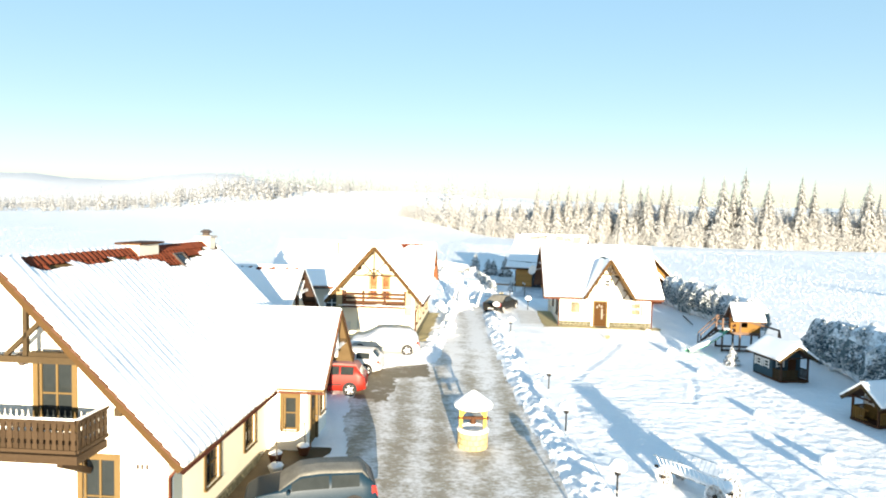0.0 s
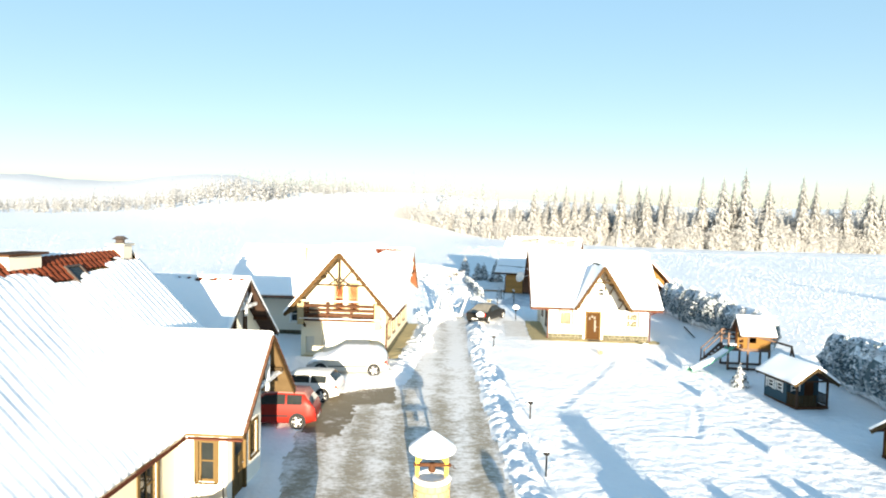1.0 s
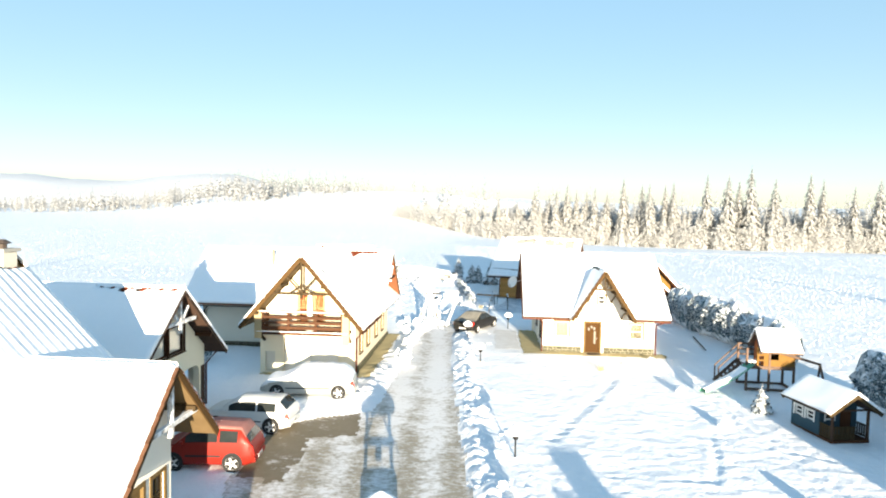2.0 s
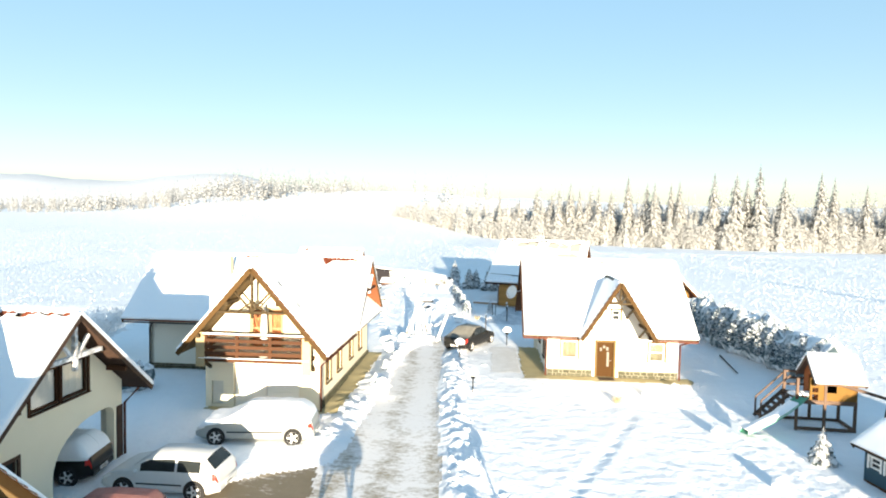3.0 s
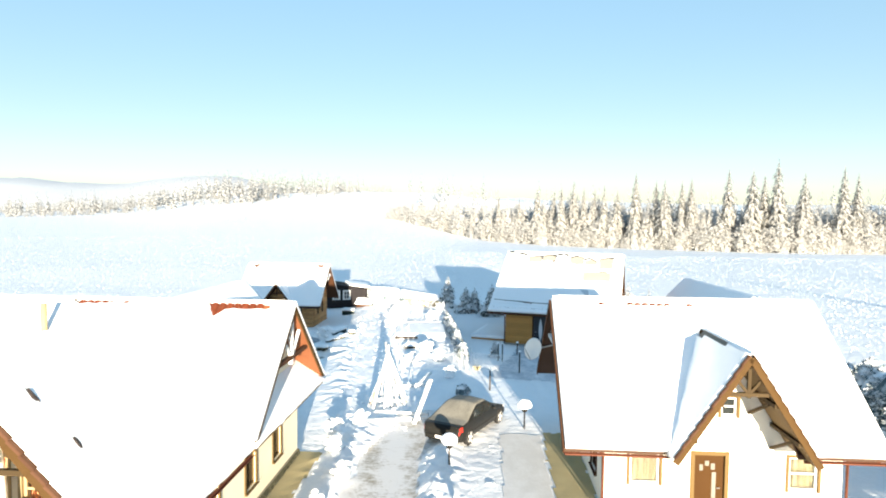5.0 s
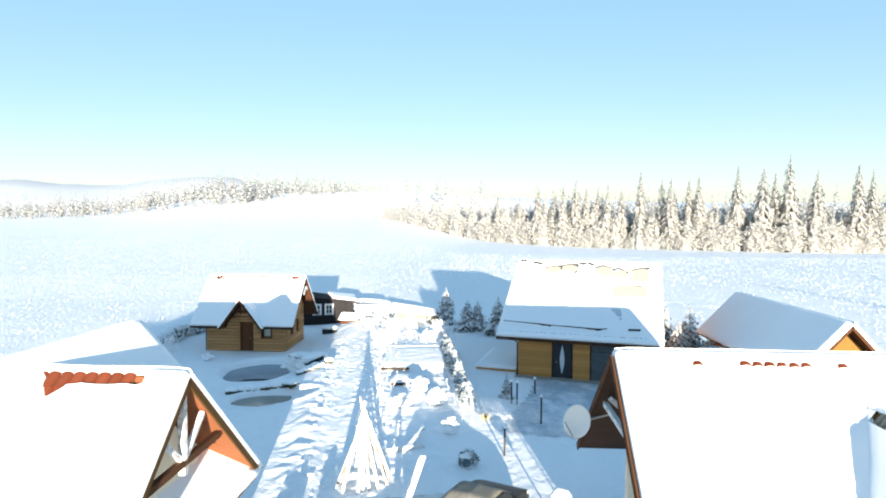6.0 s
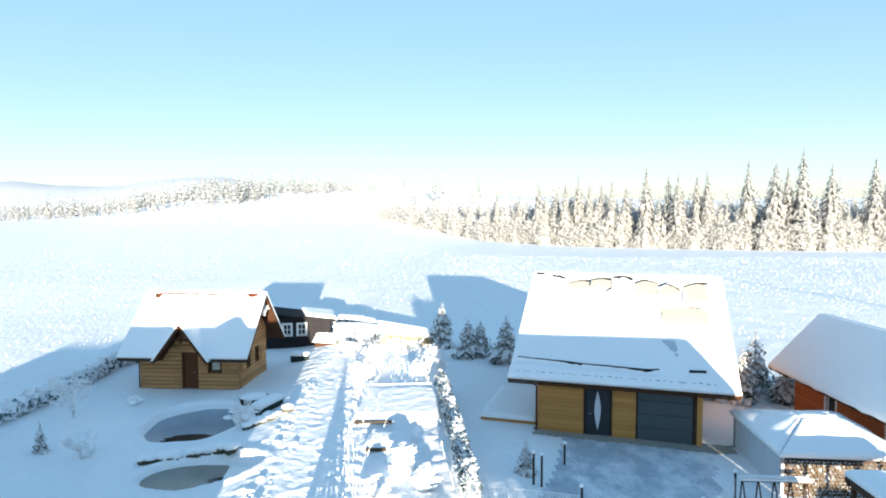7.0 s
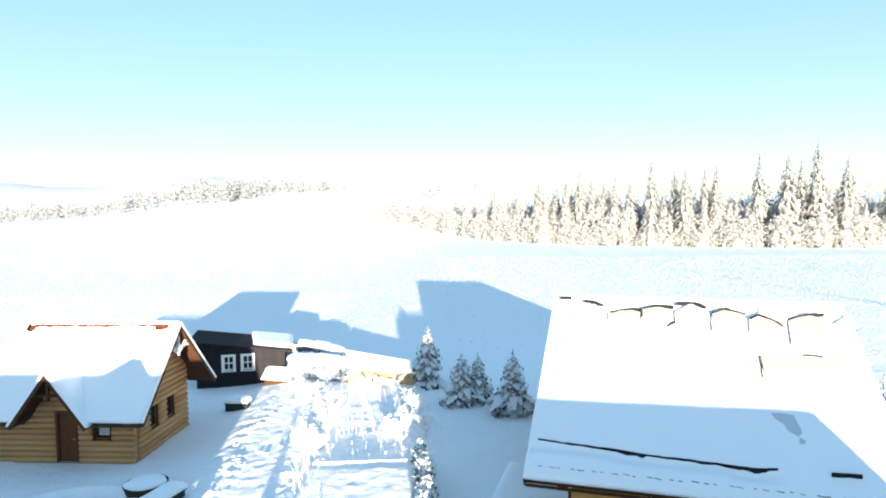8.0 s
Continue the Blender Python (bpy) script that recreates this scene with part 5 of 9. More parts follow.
    wall_obj(h, side(0, 11.85, 180), [(-wx, wt), (0, zr - 0.25), (wx, wt)], [(-0.5, 0.5, 3.0, 4.2)], "plaster_grey_and_shaded", z0=wt - 0.6)
    window_unit(h, side(0, 11.85, 180, 3.0), 1.0, 1.2, "brown", trim=0.1)
    # timber of the front gable
    rake_truss(h, "y", f0 + 0.12, 0, half, ze, zr)
    beam_part("strut", "timber", h, (0, f0 + 0.12, 5.2), (0.75, f0 + 0.12, 4.65), 0.08, 0.08)
    beam_part("strut", "timber", h, (0, f0 + 0.12, 5.2), (-0.75, f0 + 0.12, 4.65), 0.08, 0.08)
    for sx in (-1, 1):
        for t in (2.45, 1.15):
            zz = zr - t * sl - 0.26
            beam_part("purlin", "timber", h, (sx * t, 0, zz), (sx * t, f0 + 0.02, zz), 0.15, 0.17)
        box_part("corner_board", "larch", h, sx * 2.42 - 0.2, sx * 2.42 + 0.2, -1.18, -1.12, 2.2 if sx < 0 else 1.95, 3.75)
        beam_part("brace", "timber", h, (sx * 2.45, -0.02, 1.9), (sx * 2.45, -1.05, 2.55), 0.13, 0.13)
    # balcony of planks
    bz, by, bx = 2.58, -1.15, 2.2
    bal = box_part("balcony", "brown", h, -bx - 0.3, bx + 0.3, by, -0.01, bz - 0.16, bz, "brown plank balcony dusted with snow")
    for x in (-bx, -0.75, 0.75, bx):
        box_part("post", "brown", bal, x - 0.07, x + 0.07, by + 0.02, by + 0.14, bz + 0.002, bz + 1.02)
    for z in (0.16, 0.44, 0.72):
        box_part("plank", "brown", bal, -bx - 0.08, bx + 0.08, by - 0.02, by + 0.016, bz + z, bz + z + 0.16)
        for sx in (-1, 1):
            box_part("plank", "brown", bal, sx * bx - 0.02, sx * bx + 0.02, by + 0.15, -0.02, bz + z, bz + z + 0.16)
    box_part("rail", "brown", bal, -bx - 0.12, bx + 0.12, by - 0.06, by + 0.14, bz + 1.022, bz + 1.09)
    for z, hh in ((bz + 1.09, 0.05),):
        bm = bmesh.new()
        snow_sheet(bm, (-bx - 0.1, by - 0.05, z), (bx + 0.1, by - 0.05, z), (bx + 0.1, by + 0.12, z), (-bx - 0.1, by + 0.12, z), hh, 0.2, 4, lip=0.01)
        part("snow_cap", bm, "roof_snow", bal)
    bm = bmesh.new()
    snow_sheet(bm, (-bx - 0.3, by - 0.03, bz + 0.001), (bx + 0.3, by - 0.03, bz + 0.001), (bx + 0.3, by + 0.1, bz + 0.001), (-bx - 0.3, by + 0.1, bz + 0.001), 0.03, 0.2, 6, lip=0.01)
    part("snow_cap", bm, "roof_snow", bal)
    ps = thing("closed_parasol", "folded white parasol standing on the balcony", "parasol", pose(-4.63, 44.2, z0, 0, 0, TURN) @ pose(0.28, -0.55, bz))
    rod_part("pole", "metal", ps, [(0, 0, 0), (0, 0, 2.35)], 0.025)
    bm = bmesh.new()
    lathe(bm, [(0.05, 0.75), (0.17, 0.85), (0.15, 1.5), (0.1, 2.1), (0.04, 2.38)], 9)
    part("canopy", bm, "white_frame", ps, smooth=True)
    bm = bmesh.new()
    lathe(bm, [(0.22, 0), (0.22, 0.06), (0.04, 0.1)], 12)
    part("foot", bm, "concrete", ps)
    # gutters, pipes, flue
    half_gutter(h, (half + 0.1, f0, ze - 0.16), (half + 0.1, 5.0, ze - 0.16))
    half_gutter(h, (w0, yc - bh - 0.1, ze + 0.1), (-3.4, yc - bh - 0.1, ze + 0.1), "pipe")
    rod_part("downpipe", "gutter", h, [(half + 0.08, -0.3, ze - 0.2), (wx + 0.1, -0.08, ze - 0.75), (wx + 0.1, -0.08, 0.0)], 0.05)
    rod_part("downpipe", "pipe", h, [(-8.0, yc - bh - 0.1, ze + 0.05), (-8.8, 6.1, ze - 0.4), (-8.8, 6.1, 0.0)], 0.05)
    rod_part("flue", "larch", h, [(-4.55, 7.4, 4.4), (-4.55, 7.4, 6.55)], 0.1, "tall yellowish flue pipe")
    # holes melted into the snow near the front verge
    for x, y in ((0.95, -0.42), (1.8, -0.32)):
        bm = bmesh.new()
        blob(bm, (x, y, zr - x * sl + 0.3), (0.15, 0.08, 0.06), 2, 0.4, 5, x)
        for v in bm.verts:
            v.co.z -= (v.co.x - x) * sl
        part("snow_hole", bm, "pipe", h, "small dark hole melted in the roof snow")
    # trusses of the east gable
    beam_part("tie_beam", "brown", h, (ex - 0.12, yc - 1.7, zb - 1.75), (ex - 0.12, yc + 1.7, zb - 1.75), 0.14, 0.14)
    beam_part("king_post", "frost_bark", h, (ex - 0.12, yc, zb - 2.0), (ex - 0.12, yc, zb - 0.25), 0.14, 0.14)
    for sg in (-1, 1):
        beam_part("strut", "frost_bark", h, (ex - 0.12, yc, zb - 1.75), (ex - 0.12, yc + sg * 0.9, zb - 1.0), 0.1, 0.1)
    return h


# ---- the cottage ----
def cottage():
    z0 = 0.6
    h = thing("cottage", "white cottage with pointed timber porch gable and stone plinth", "house", pose(13.3, 50.75, z0, 0, 0, TURN))
    zr, ze, fe, yc, ox = 6.32, 2.54, -1.2, 3.5, 5.08
    half = yc - fe

    def slid(u, v):
        x, z = -ox + u * (ox + 4.28), ze + v * (zr - ze)
        if abs(x) < 1.95 * (5.57 - z) / 3.03 - 0.12:
            return 0.0
        return 1.0
    main = roof_pair(h, "x", yc, half, ze, zr, -ox, 4.28, 0.22, (slid, None), seed=41, step=0.16, inset=(0.02, -0.06), gap=(-1.7, 1.7, 0.7), boards="dark", barge_mat="brown")
    # a broken row of tile crowns showing through the snow just below the ridge
    for k in range(15):
        x = -3.3 + 0.26 * k
        q = 0.935 + 0.008 * noise.noise(Vector((x * 2, 0, 3)))
        if noise.noise(Vector((x * 1.7, 0.4, 1))) > -0.12:
            lay_tile(main, (x, fe + q * half, ze + q * (zr - ze)), (1, 0, 0), (0, half, zr - ze), 0.13, 0.26, 0.215 + 0.02 * noise.noise(Vector((x * 5, 0, 0))))
    sl = (zr - ze) / half
    wx = 3.64
    fw = zr - (yc + 0.05) * sl - 0.14
    holes = [(-2.87, -1.92, 1.0, 2.05), (-0.91, 0.14, 0.0, 2.05), (2.02, 2.92, 0.95, 2.03)]
    gw, ga = 1.65, 5.57
    top = [(-wx, fw), (-gw, fw), (-0.02, ga - 0.12), (0.02, ga - 0.12), (gw, fw), (wx, fw)]
    attic = (-0.1, 0.4, 3.25, 3.87)
    wall_obj(h, side(0, 0, 0), top, holes + [attic], "plaster_white", z0=-0.5)
    for x0, x1, za, zb in (holes[0], holes[2]):
        window_unit(h, side((x0 + x1) / 2, 0, 0, za), x1 - x0, zb - za, "white_frame", cross=0, bars=0 if x0 < 0 else 1, trim=0.08, curtain="blind", glass="clear", trim_mat="honey")
    window_unit(h, side(0.15, 0, 0, attic[2]), 0.5, 0.62, "white_frame", cross=0, bars=1, trim=0.08, trim_mat="honey")
    plank_door(h, side(-0.385, 0, 0, 0.0), 0.92, 2.0, "door_brown", glass="arc")
    box_part("door_mat", "pipe", h, -0.8, 0.05, -0.75, -0.2, 0.0, 0.025)
    box_part("step", "concrete", h, -1.15, 0.4, -0.9, -0.02, -0.3, -0.002, bevel=0.02)
    plinth(h, side(0, 0, 0), -wx, wx, 0.42, 11, gaps=[(-1.1, 0.35)])
    for sx, rz in ((1, 90), (-1, -90)):
        y = 0.3 if sx == 1 else 7.0
        ex = 4.28 if sx == 1 else ox
        holes = [(1.2, 2.2, 1.0, 2.1), (3.6, 4.6, 1.0, 2.1)] if sx == 1 else [(4.6, 5.6, 0.7, 2.1), (1.6, 2.6, 1.0, 2.1)]
        wall_obj(h, side(sx * wx, y, rz), [(0, fw), (3.35, zr - 0.3), (6.7, fw)] if sx == 1 else [(0, fw), (3.35, zr - 0.3), (6.7, fw)], holes, "plaster_white", z0=-0.5)
        for x0, x1, za, zb in holes:
            window_unit(h, side(sx * wx, y + (x0 + x1) / 2 * sx, rz, za), 1.0, zb - za, "brown" if sx < 0 else "honey", trim=0.1)
        # boarded gable top
        n = 14
        for i in range(n):
            a, b = -3.0 + 6.0 * i / n, -3.0 + 6.0 * (i + 1) / n - 0.02
            ta, tb = zr - abs(a) * sl - 0.4, zr - abs(b) * sl - 0.4
            bm = bmesh.new()
            x0, x1 = (wx + 0.004, wx + 0.03) if sx == 1 else (-wx - 0.03, -wx - 0.004)
            hexa(bm, [(x0, yc + a, 2.95), (x1, yc + a, 2.95), (x1, yc + b, 2.95), (x0, yc + b, 2.95), (x0, yc + a, max(ta, 2.96)), (x1, yc + a, max(ta, 2.96)), (x1, yc + b, max(tb, 2.96)), (x0, yc + b, max(tb, 2.96))])
            part("board", bm, "dark" if sx < 0 else "brown", h)
        beam_part("brace", "frost_bark", h, (sx * wx, yc - 1.2, 3.9), (sx * (ex - 0.2), yc - 1.2, 5.0), 0.12, 0.12)
        beam_part("brace", "frost_bark", h, (sx * wx, yc + 1.2, 3.9), (sx * (ex - 0.2), yc + 1.2, 5.0), 0.12, 0.12)
        beam_part("tie_beam", "frost_bark", h, (sx * (ex - 0.15), yc - 1.5, zr - 1.55), (sx * (ex - 0.15), yc + 1.5, zr - 1.55), 0.12, 0.12)
        beam_part("purlin", "brown", h, (sx * wx, yc - 2.4, zr - 2.4 * sl - 0.25), (sx * ex, yc - 2.4, zr - 2.4 * sl - 0.25), 0.14, 0.16)
        rod_part("downpipe", "gutter", h, [(sx * (wx + 0.35), fe - 0.02, ze - 0.15), (sx * (wx + 0.08), -0.12, ze - 0.55), (sx * (wx + 0.08), -0.12, 0.0)], 0.05)
    wall_obj(h, side(wx, 7.3, 180), [(0, fw), (7.5, fw)], [], "plaster_white", z0=-0.5)
    half_gutter(h, (-ox, fe - 0.1, ze - 0.13), (-1.75, fe - 0.1, ze - 0.13))
    half_gutter(h, (1.85, fe - 0.1, ze - 0.13), (4.3, fe - 0.1, ze - 0.13))
    # pointed gable over the door
    gf, gh = -1.85, 1.95
    def worn(u, v):
        rag = 0.04 * noise.noise(Vector((u * 9, v * 14, 1)))
        if 0.35 < u + rag < 0.86 and v + 0.4 * rag > 0.968:
            return 0.0
        return 1.0 + 0.25 * noise.noise(Vector((u * 4, v * 6, 2)))
    dormer = roof_pair(h, "y", 0, gh, 2.52, 5.57, gf, yc - 1.0, 0.12, (worn, None), seed=47, barge=(True, False), verge=(True, False), step=0.14, inset=(0.1, -0.06))
    tile_patch(dormer, (-gh, gf, 2.52), (-gh, yc - 1.0, 2.52), (0, yc - 1.0, 5.57), (0, gf, 5.57), lambda u, v: 0.32 < u < 0.88 and v > 0.93, 0.17, 0.22, "frost")
    gs = (5.57 - 2.52) / gh
    beam_part("tie_beam", "timber", h, (-0.55, gf + 0.1, 4.45), (0.55, gf + 0.1, 4.45), 0.11, 0.11)
    beam_part("king_post", "timber", h, (0, gf + 0.1, 4.35), (0, gf + 0.1, 5.2), 0.1, 0.1)
    for sg in (-1, 1):
        beam_part("strut", "timber", h, (0, gf + 0.1, 4.45), (sg * 0.32, gf + 0.1, 4.85), 0.08, 0.08)
        for t in (0.75, 1.45):
            zz = 5.57 - t * gs - 0.25
            beam_part("purlin", "timber", h, (sg * t, 0, zz), (sg * t, gf + 0.02, zz), 0.11, 0.12)
            beam_part("brace", "timber", h, (sg * t, -0.02, zz - 0.75), (sg * t, gf + 0.5, zz - 0.08), 0.09, 0.09)
    ch = thing("chimney", "broad plastered chimney with a snowy slab and round flue", "chimney", pose(13.3, 50.75, z0, 0, 0, TURN) @ pose(-1.33, 7.4, 0.0))
    box_part("shaft", "plaster_grey_and_shaded", ch, -0.38, 0.38, -0.36, 0.36, 2.6, 5.5, bevel=0.015)
    slab_part = box_part("slab", "concrete", ch, -0.47, 0.47, -0.45, 0.45, 5.502, 5.56, bevel=0.01)
    bm = bmesh.new()
    snow_sheet(bm, (-0.48, -0.46, 5.56), (0.48, -0.46, 5.56), (0.48, 0.46, 5.56), (-0.48, 0.46, 5.56), 0.1, 0.15, 5, lip=0.01)
    part("snow_cover", bm, "roof_snow", slab_part)
    bm = bmesh.new()
    lathe(bm, [(0.15, 5.6), (0.15, 5.74), (0.2, 5.75), (0.2, 5.79), (0.13, 5.79), (0.13, 5.6)], 16)
    part("flue", bm, "metal", ch, smooth=True)
    # dish on the west wall
    d = thing("satellite_dish", "round white satellite dish on a wall arm", "dish", pose(13.3, 50.75, z0, 0, 0, TURN) @ pose(-5.5, 5.9, 4.0, 70, 0, -48))
    bm = bmesh.new()
    lathe(bm, [(0.0, -0.1), (0.25, -0.07), (0.43, 0.0), (0.46, 0.02), (0.42, 0.02), (0.25, -0.05), (0.0, -0.08)], 24)
    part("reflector", bm, "white_frame", d, smooth=True)
    rod_part("feed_arm", "metal", d, [(0, -0.45, 0.0), (0, -0.1, 0.5)], 0.02)
    rod_part("bracket", "metal", d, [(0, 0, -0.1), (0.6, 0.5, -0.75), (1.2, 0.6, -1.25)], 0.035)
    return h


# ---- the log cabin ----
def log_cabin():
    z0 = 0.35
    h = thing("log_cabin", "small brown log cabin with pointed porch gable and snowy roof", "cabin", pose(-9.54, 84.93, z0, 0, 0, -4))
    zr, ze, fe, yc, ox, wx = 5.12, 1.95, -0.85, 2.42, 3.65, 2.8
    half = yc - fe
    sl = (zr - ze) / half

    def slid(u, v):
        x, z = -ox + u * 2 * ox, ze + v * (zr - ze)
        if abs(x) < 1.5 * (3.87 - z) / 2.02 - 0.12:
            return 0.0
        rag = noise.noise(Vector((u * 20, 0.3, 9))) + 0.5 * noise.noise(Vector((u * 60, v * 20, 2)))
        lim = 0.978 + 0.022 * rag - (0.05 if 0.1 < u < 0.135 else 0) - (0.03 if u > 0.88 else 0)
        return max(0.0, min(1.0, (lim - v) * 40)) if 0.1 < u < 0.93 else 1.0
    roof = roof_pair(h, "x", yc, half, ze, zr, -ox, ox, 0.2, (slid, None), seed=51, step=0.14, boards="brown", gap=(-1.1, 1.1, 0.5))
    tile_patch(roof, (-ox, fe, ze), (ox, fe, ze), (ox, yc, zr), (-ox, yc, zr), lambda u, v: v > 0.85 and slid(u, v) < 0.8, 0.24, 0.2)
    fw = zr - yc * sl - 0.16
    gfw = zr - (yc - 0.3) * sl - 0.2
    core = wall_obj(h, side(0, 0, 0), [(-wx, fw), (-1.2, fw), (0, 3.66), (1.2, fw), (wx, fw)], [(0.0 - 0.35, 0.5, 0, 2.0), (1.2, 1.85, 1.0, 1.95)], "log", thick=0.16, z0=-0.4)
    n = 10
    for k in range(n):
        z = 0.12 + k * 0.235
        for xa, xb in ((-wx - 0.05, -0.42), (0.57, wx + 0.05)):
            if 1.0 < z < 2.1 and xa > 0:
                for a, b in ((0.57, 1.12), (1.93, wx + 0.05)):
                    rod_part("log", "log", core, [(a, -0.02, z), (b, -0.02, z)], 0.118, seg=10)
            else:
                rod_part("log", "log", core, [(xa, -0.02, z), (xb, -0.02, z)], 0.118, seg=10)
    for k in range(6):
        z = 2.2 + k * 0.235
        w = 1.2 * (3.6 - z) / (3.6 - fw) - 0.12
        if w > 0.1 and k > 0:
            rod_part("log", "log", core, [(-w, -0.02, z), (w, -0.02, z)], 0.118, seg=10)
    rod_part("log", "log", core, [(-0.42, -0.02, 2.24), (0.57, -0.02, 2.24)], 0.118, seg=10)
    east = wall_obj(h, side(wx, 0.16, 90), [(0, gfw), (yc - 0.16, zr - 0.3), (4.2, gfw)], [(1.0, 1.6, 1.0, 1.95), (2.4, 3.0, 1.0, 1.95)], "log", thick=0.16, z0=-0.4)
    for k in range(19):
        z = 0.12 + k * 0.235
        lim = min(4.3, 2 * (zr - 0.35 - z) / sl) / 2
        if lim < 0.2:
            continue
        a, b = max(0.0, yc - 0.16 - lim), min(4.25, yc - 0.16 + lim)
        cuts = [(a, b)]
        if 0.95 < z < 2.0:
            cuts = [(a, 0.92), (1.68, 2.32), (3.08, b)]
        for p, q in cuts:
            if q - p > 0.1:
                rod_part("log", "log", east, [(p, -0.02, z), (q, -0.02, z)], 0.118, seg=10)
    for x in (1.3, 2.7):
        window_unit(h, side(wx, 0.16 + x, 90, 1.0), 0.6, 0.95, "brown", cross=0, bars=1, trim=0.1)
    wall_obj(h, side(-wx, 4.36, -90), [(0, gfw), (2.1, zr - 0.3), (4.2, gfw)], [], "log", thick=0.16, z0=-0.4)
    wall_obj(h, side(wx, 4.52, 180), [(0, gfw), (2 * wx, gfw)], [], "log", thick=0.16, z0=-0.4)
    plank_door(h, side(0.075, 0, 0, 0.02), 0.8, 1.95, "cabin_door", "cabin_door", glass=False)
    window_unit(h, side(1.525, -0.02, 0, 1.0), 0.65, 0.95, "brown", cross=0, bars=0, trim=0.1, curtain="curtain", glass="clear")
    box_part("plinth", "concrete", h, -wx - 0.1, wx + 0.1, -0.14, 4.6, -0.5, 0.02)
    roof_pair(h, "y", 0, 1.5, 1.85, 3.87, fe - 0.25, 1.3, 0.14, seed=57, barge=(True, False), step=0.25, boards="brown")
    beam_part("tie_beam", "brown", h, (-0.6, fe - 0.12, 3.0), (0.6, fe - 0.12, 3.0), 0.1, 0.1)
    beam_part("king_post", "brown", h, (0, fe - 0.12, 2.8), (0, fe - 0.12, 3.72), 0.1, 0.1)
    beam_part("tie_beam", "frost_bark", h, (ox - 0.12, yc - 0.9, zr - 0.95), (ox - 0.12, yc + 0.9, zr - 0.95), 0.12, 0.12)
    beam_part("king_post", "frost_bark", h, (ox - 0.12, yc, zr - 1.3), (ox - 0.12, yc, zr - 0.2), 0.12, 0.12)
    for sg in (-1, 1):
        beam_part("strut", "frost_bark", h, (ox - 0.12, yc, zr - 1.2), (ox - 0.12, yc + sg * 0.75, zr - 0.75), 0.1, 0.1)
    rod_part("downpipe", "pipe", h, [(-ox + 0.3, fe, ze - 0.1), (-wx - 0.1, -0.1, ze - 0.35), (-wx - 0.1, -0.1, 0)], 0.04)
    for x0, x1 in ((-ox, -1.55), (1.55, ox)):
        half_gutter(h, (x0, fe - 0.1, ze - 0.12), (x1, fe - 0.1, ze - 0.12), "pipe", 0.06)
    return h


# ---- the timber garage ----
def garage():
    z0 = 0.85
    h = thing("timber_garage", "honey-coloured timber garage with dark doors and snowy roof", "garage", pose(8.98, 76.32, z0, 0, 0, -17.5))
    ze, zr, fe, yc, xa, xb = 2.4, 6.15, -0.55, 6.1, -1.15, 7.9
    half = yc - fe

    def crust(u, v):
        x, r = xa + u * (xb - xa), v * half
        top = 6.05 + 0.22 * math.sin(x * 2.4) + 0.1 * math.sin(x * 5.7 + 1)
        if r > top + 0.08:
            return 0.45
        if abs(r - 0.78 + 0.04 * x) < 0.07 and x < 4.95:
            return 0.6
        if x > 5.1 and 3.3 < r < 4.25:
            return 0.62
        return 1.0
    roof_pair(h, "x", yc, half, ze, zr, xa, xb, 0.22, (crust, None), seed=61, step=0.13, boards="brown")
    holes = [(2.0, 3.05, 0.0, 2.25), (4.1, 6.3, 0.0, 2.3)]
    sl = (zr - ze) / half

    def crack(pts, w, lift=0.3, mat="gap"):
        """A dark strip with a gap's shade in its colour, where a snow slab has slipped, along (x, run up the slope)
        points.
        """
        bm = bmesh.new()
        prev = None
        for i in range(len(pts) * 8 - 7):
            a = pts[i // 8]
            b = pts[min(i // 8 + 1, len(pts) - 1)]
            p, q = (a, b) if a != b else (pts[-2], pts[-1])
            L = math.hypot(q[0] - p[0], q[1] - p[1])
            px, pr = -(q[1] - p[1]) / L, (q[0] - p[0]) / L
            k = (i % 8) / 8
            x, r = a[0] + (b[0] - a[0]) * k, a[1] + (b[1] - a[1]) * k
            j = 0.035 * noise.noise(Vector((x * 3.3, r * 3.3, 4)))
            ww = w * (0.65 + 0.6 * noise.noise(Vector((x * 5, r * 5, 2))))
            row = [bm.verts.new((x + px * (e + j), fe + r + pr * (e + j), ze + (r + pr * (e + j)) * sl + z)) for e, z in ((-ww, lift - 0.06), (ww, lift - 0.06), (ww, lift + 0.045), (-ww, lift + 0.045))]
            if prev:
                for n in range(4):
                    bm.faces.new((prev[n], prev[(n + 1) % 4], row[(n + 1) % 4], row[n]))
            else:
                bm.faces.new(row)
            prev = row
        bm.faces.new(prev[::-1])
        part("snow_edge", bm, mat, h, "dark strip painting the shade of a slipped-snow gap")
    crack([(-0.95, 0.84), (0.39, 0.78), (2.38, 0.67), (3.97, 0.62), (4.7, 0.6), (4.95, 0.68)], 0.03, 0.24)
    crack([(6.1, 0.62), (6.75, 0.64)], 0.022)
    # scalloped slabs below the ridge, and the joints between them
    for pts in ([(-0.95, 6.44), (-0.55, 6.45)], [(-0.11, 6.29), (0.3, 6.26), (0.55, 6.1)], [(0.8, 5.75), (1.16, 5.9), (1.8, 5.97)], [(1.84, 6.0), (2.26, 6.13), (2.83, 6.13)], [(2.93, 6.3), (3.5, 6.36), (3.85, 6.18)],
                [(4.0, 5.92), (4.45, 6.11), (5.0, 5.87)], [(5.09, 5.7), (5.36, 5.87), (5.71, 5.71), (6.0, 5.4)], [(6.19, 5.72), (6.8, 5.97), (7.25, 6.02)]):
        crack(pts, 0.026)
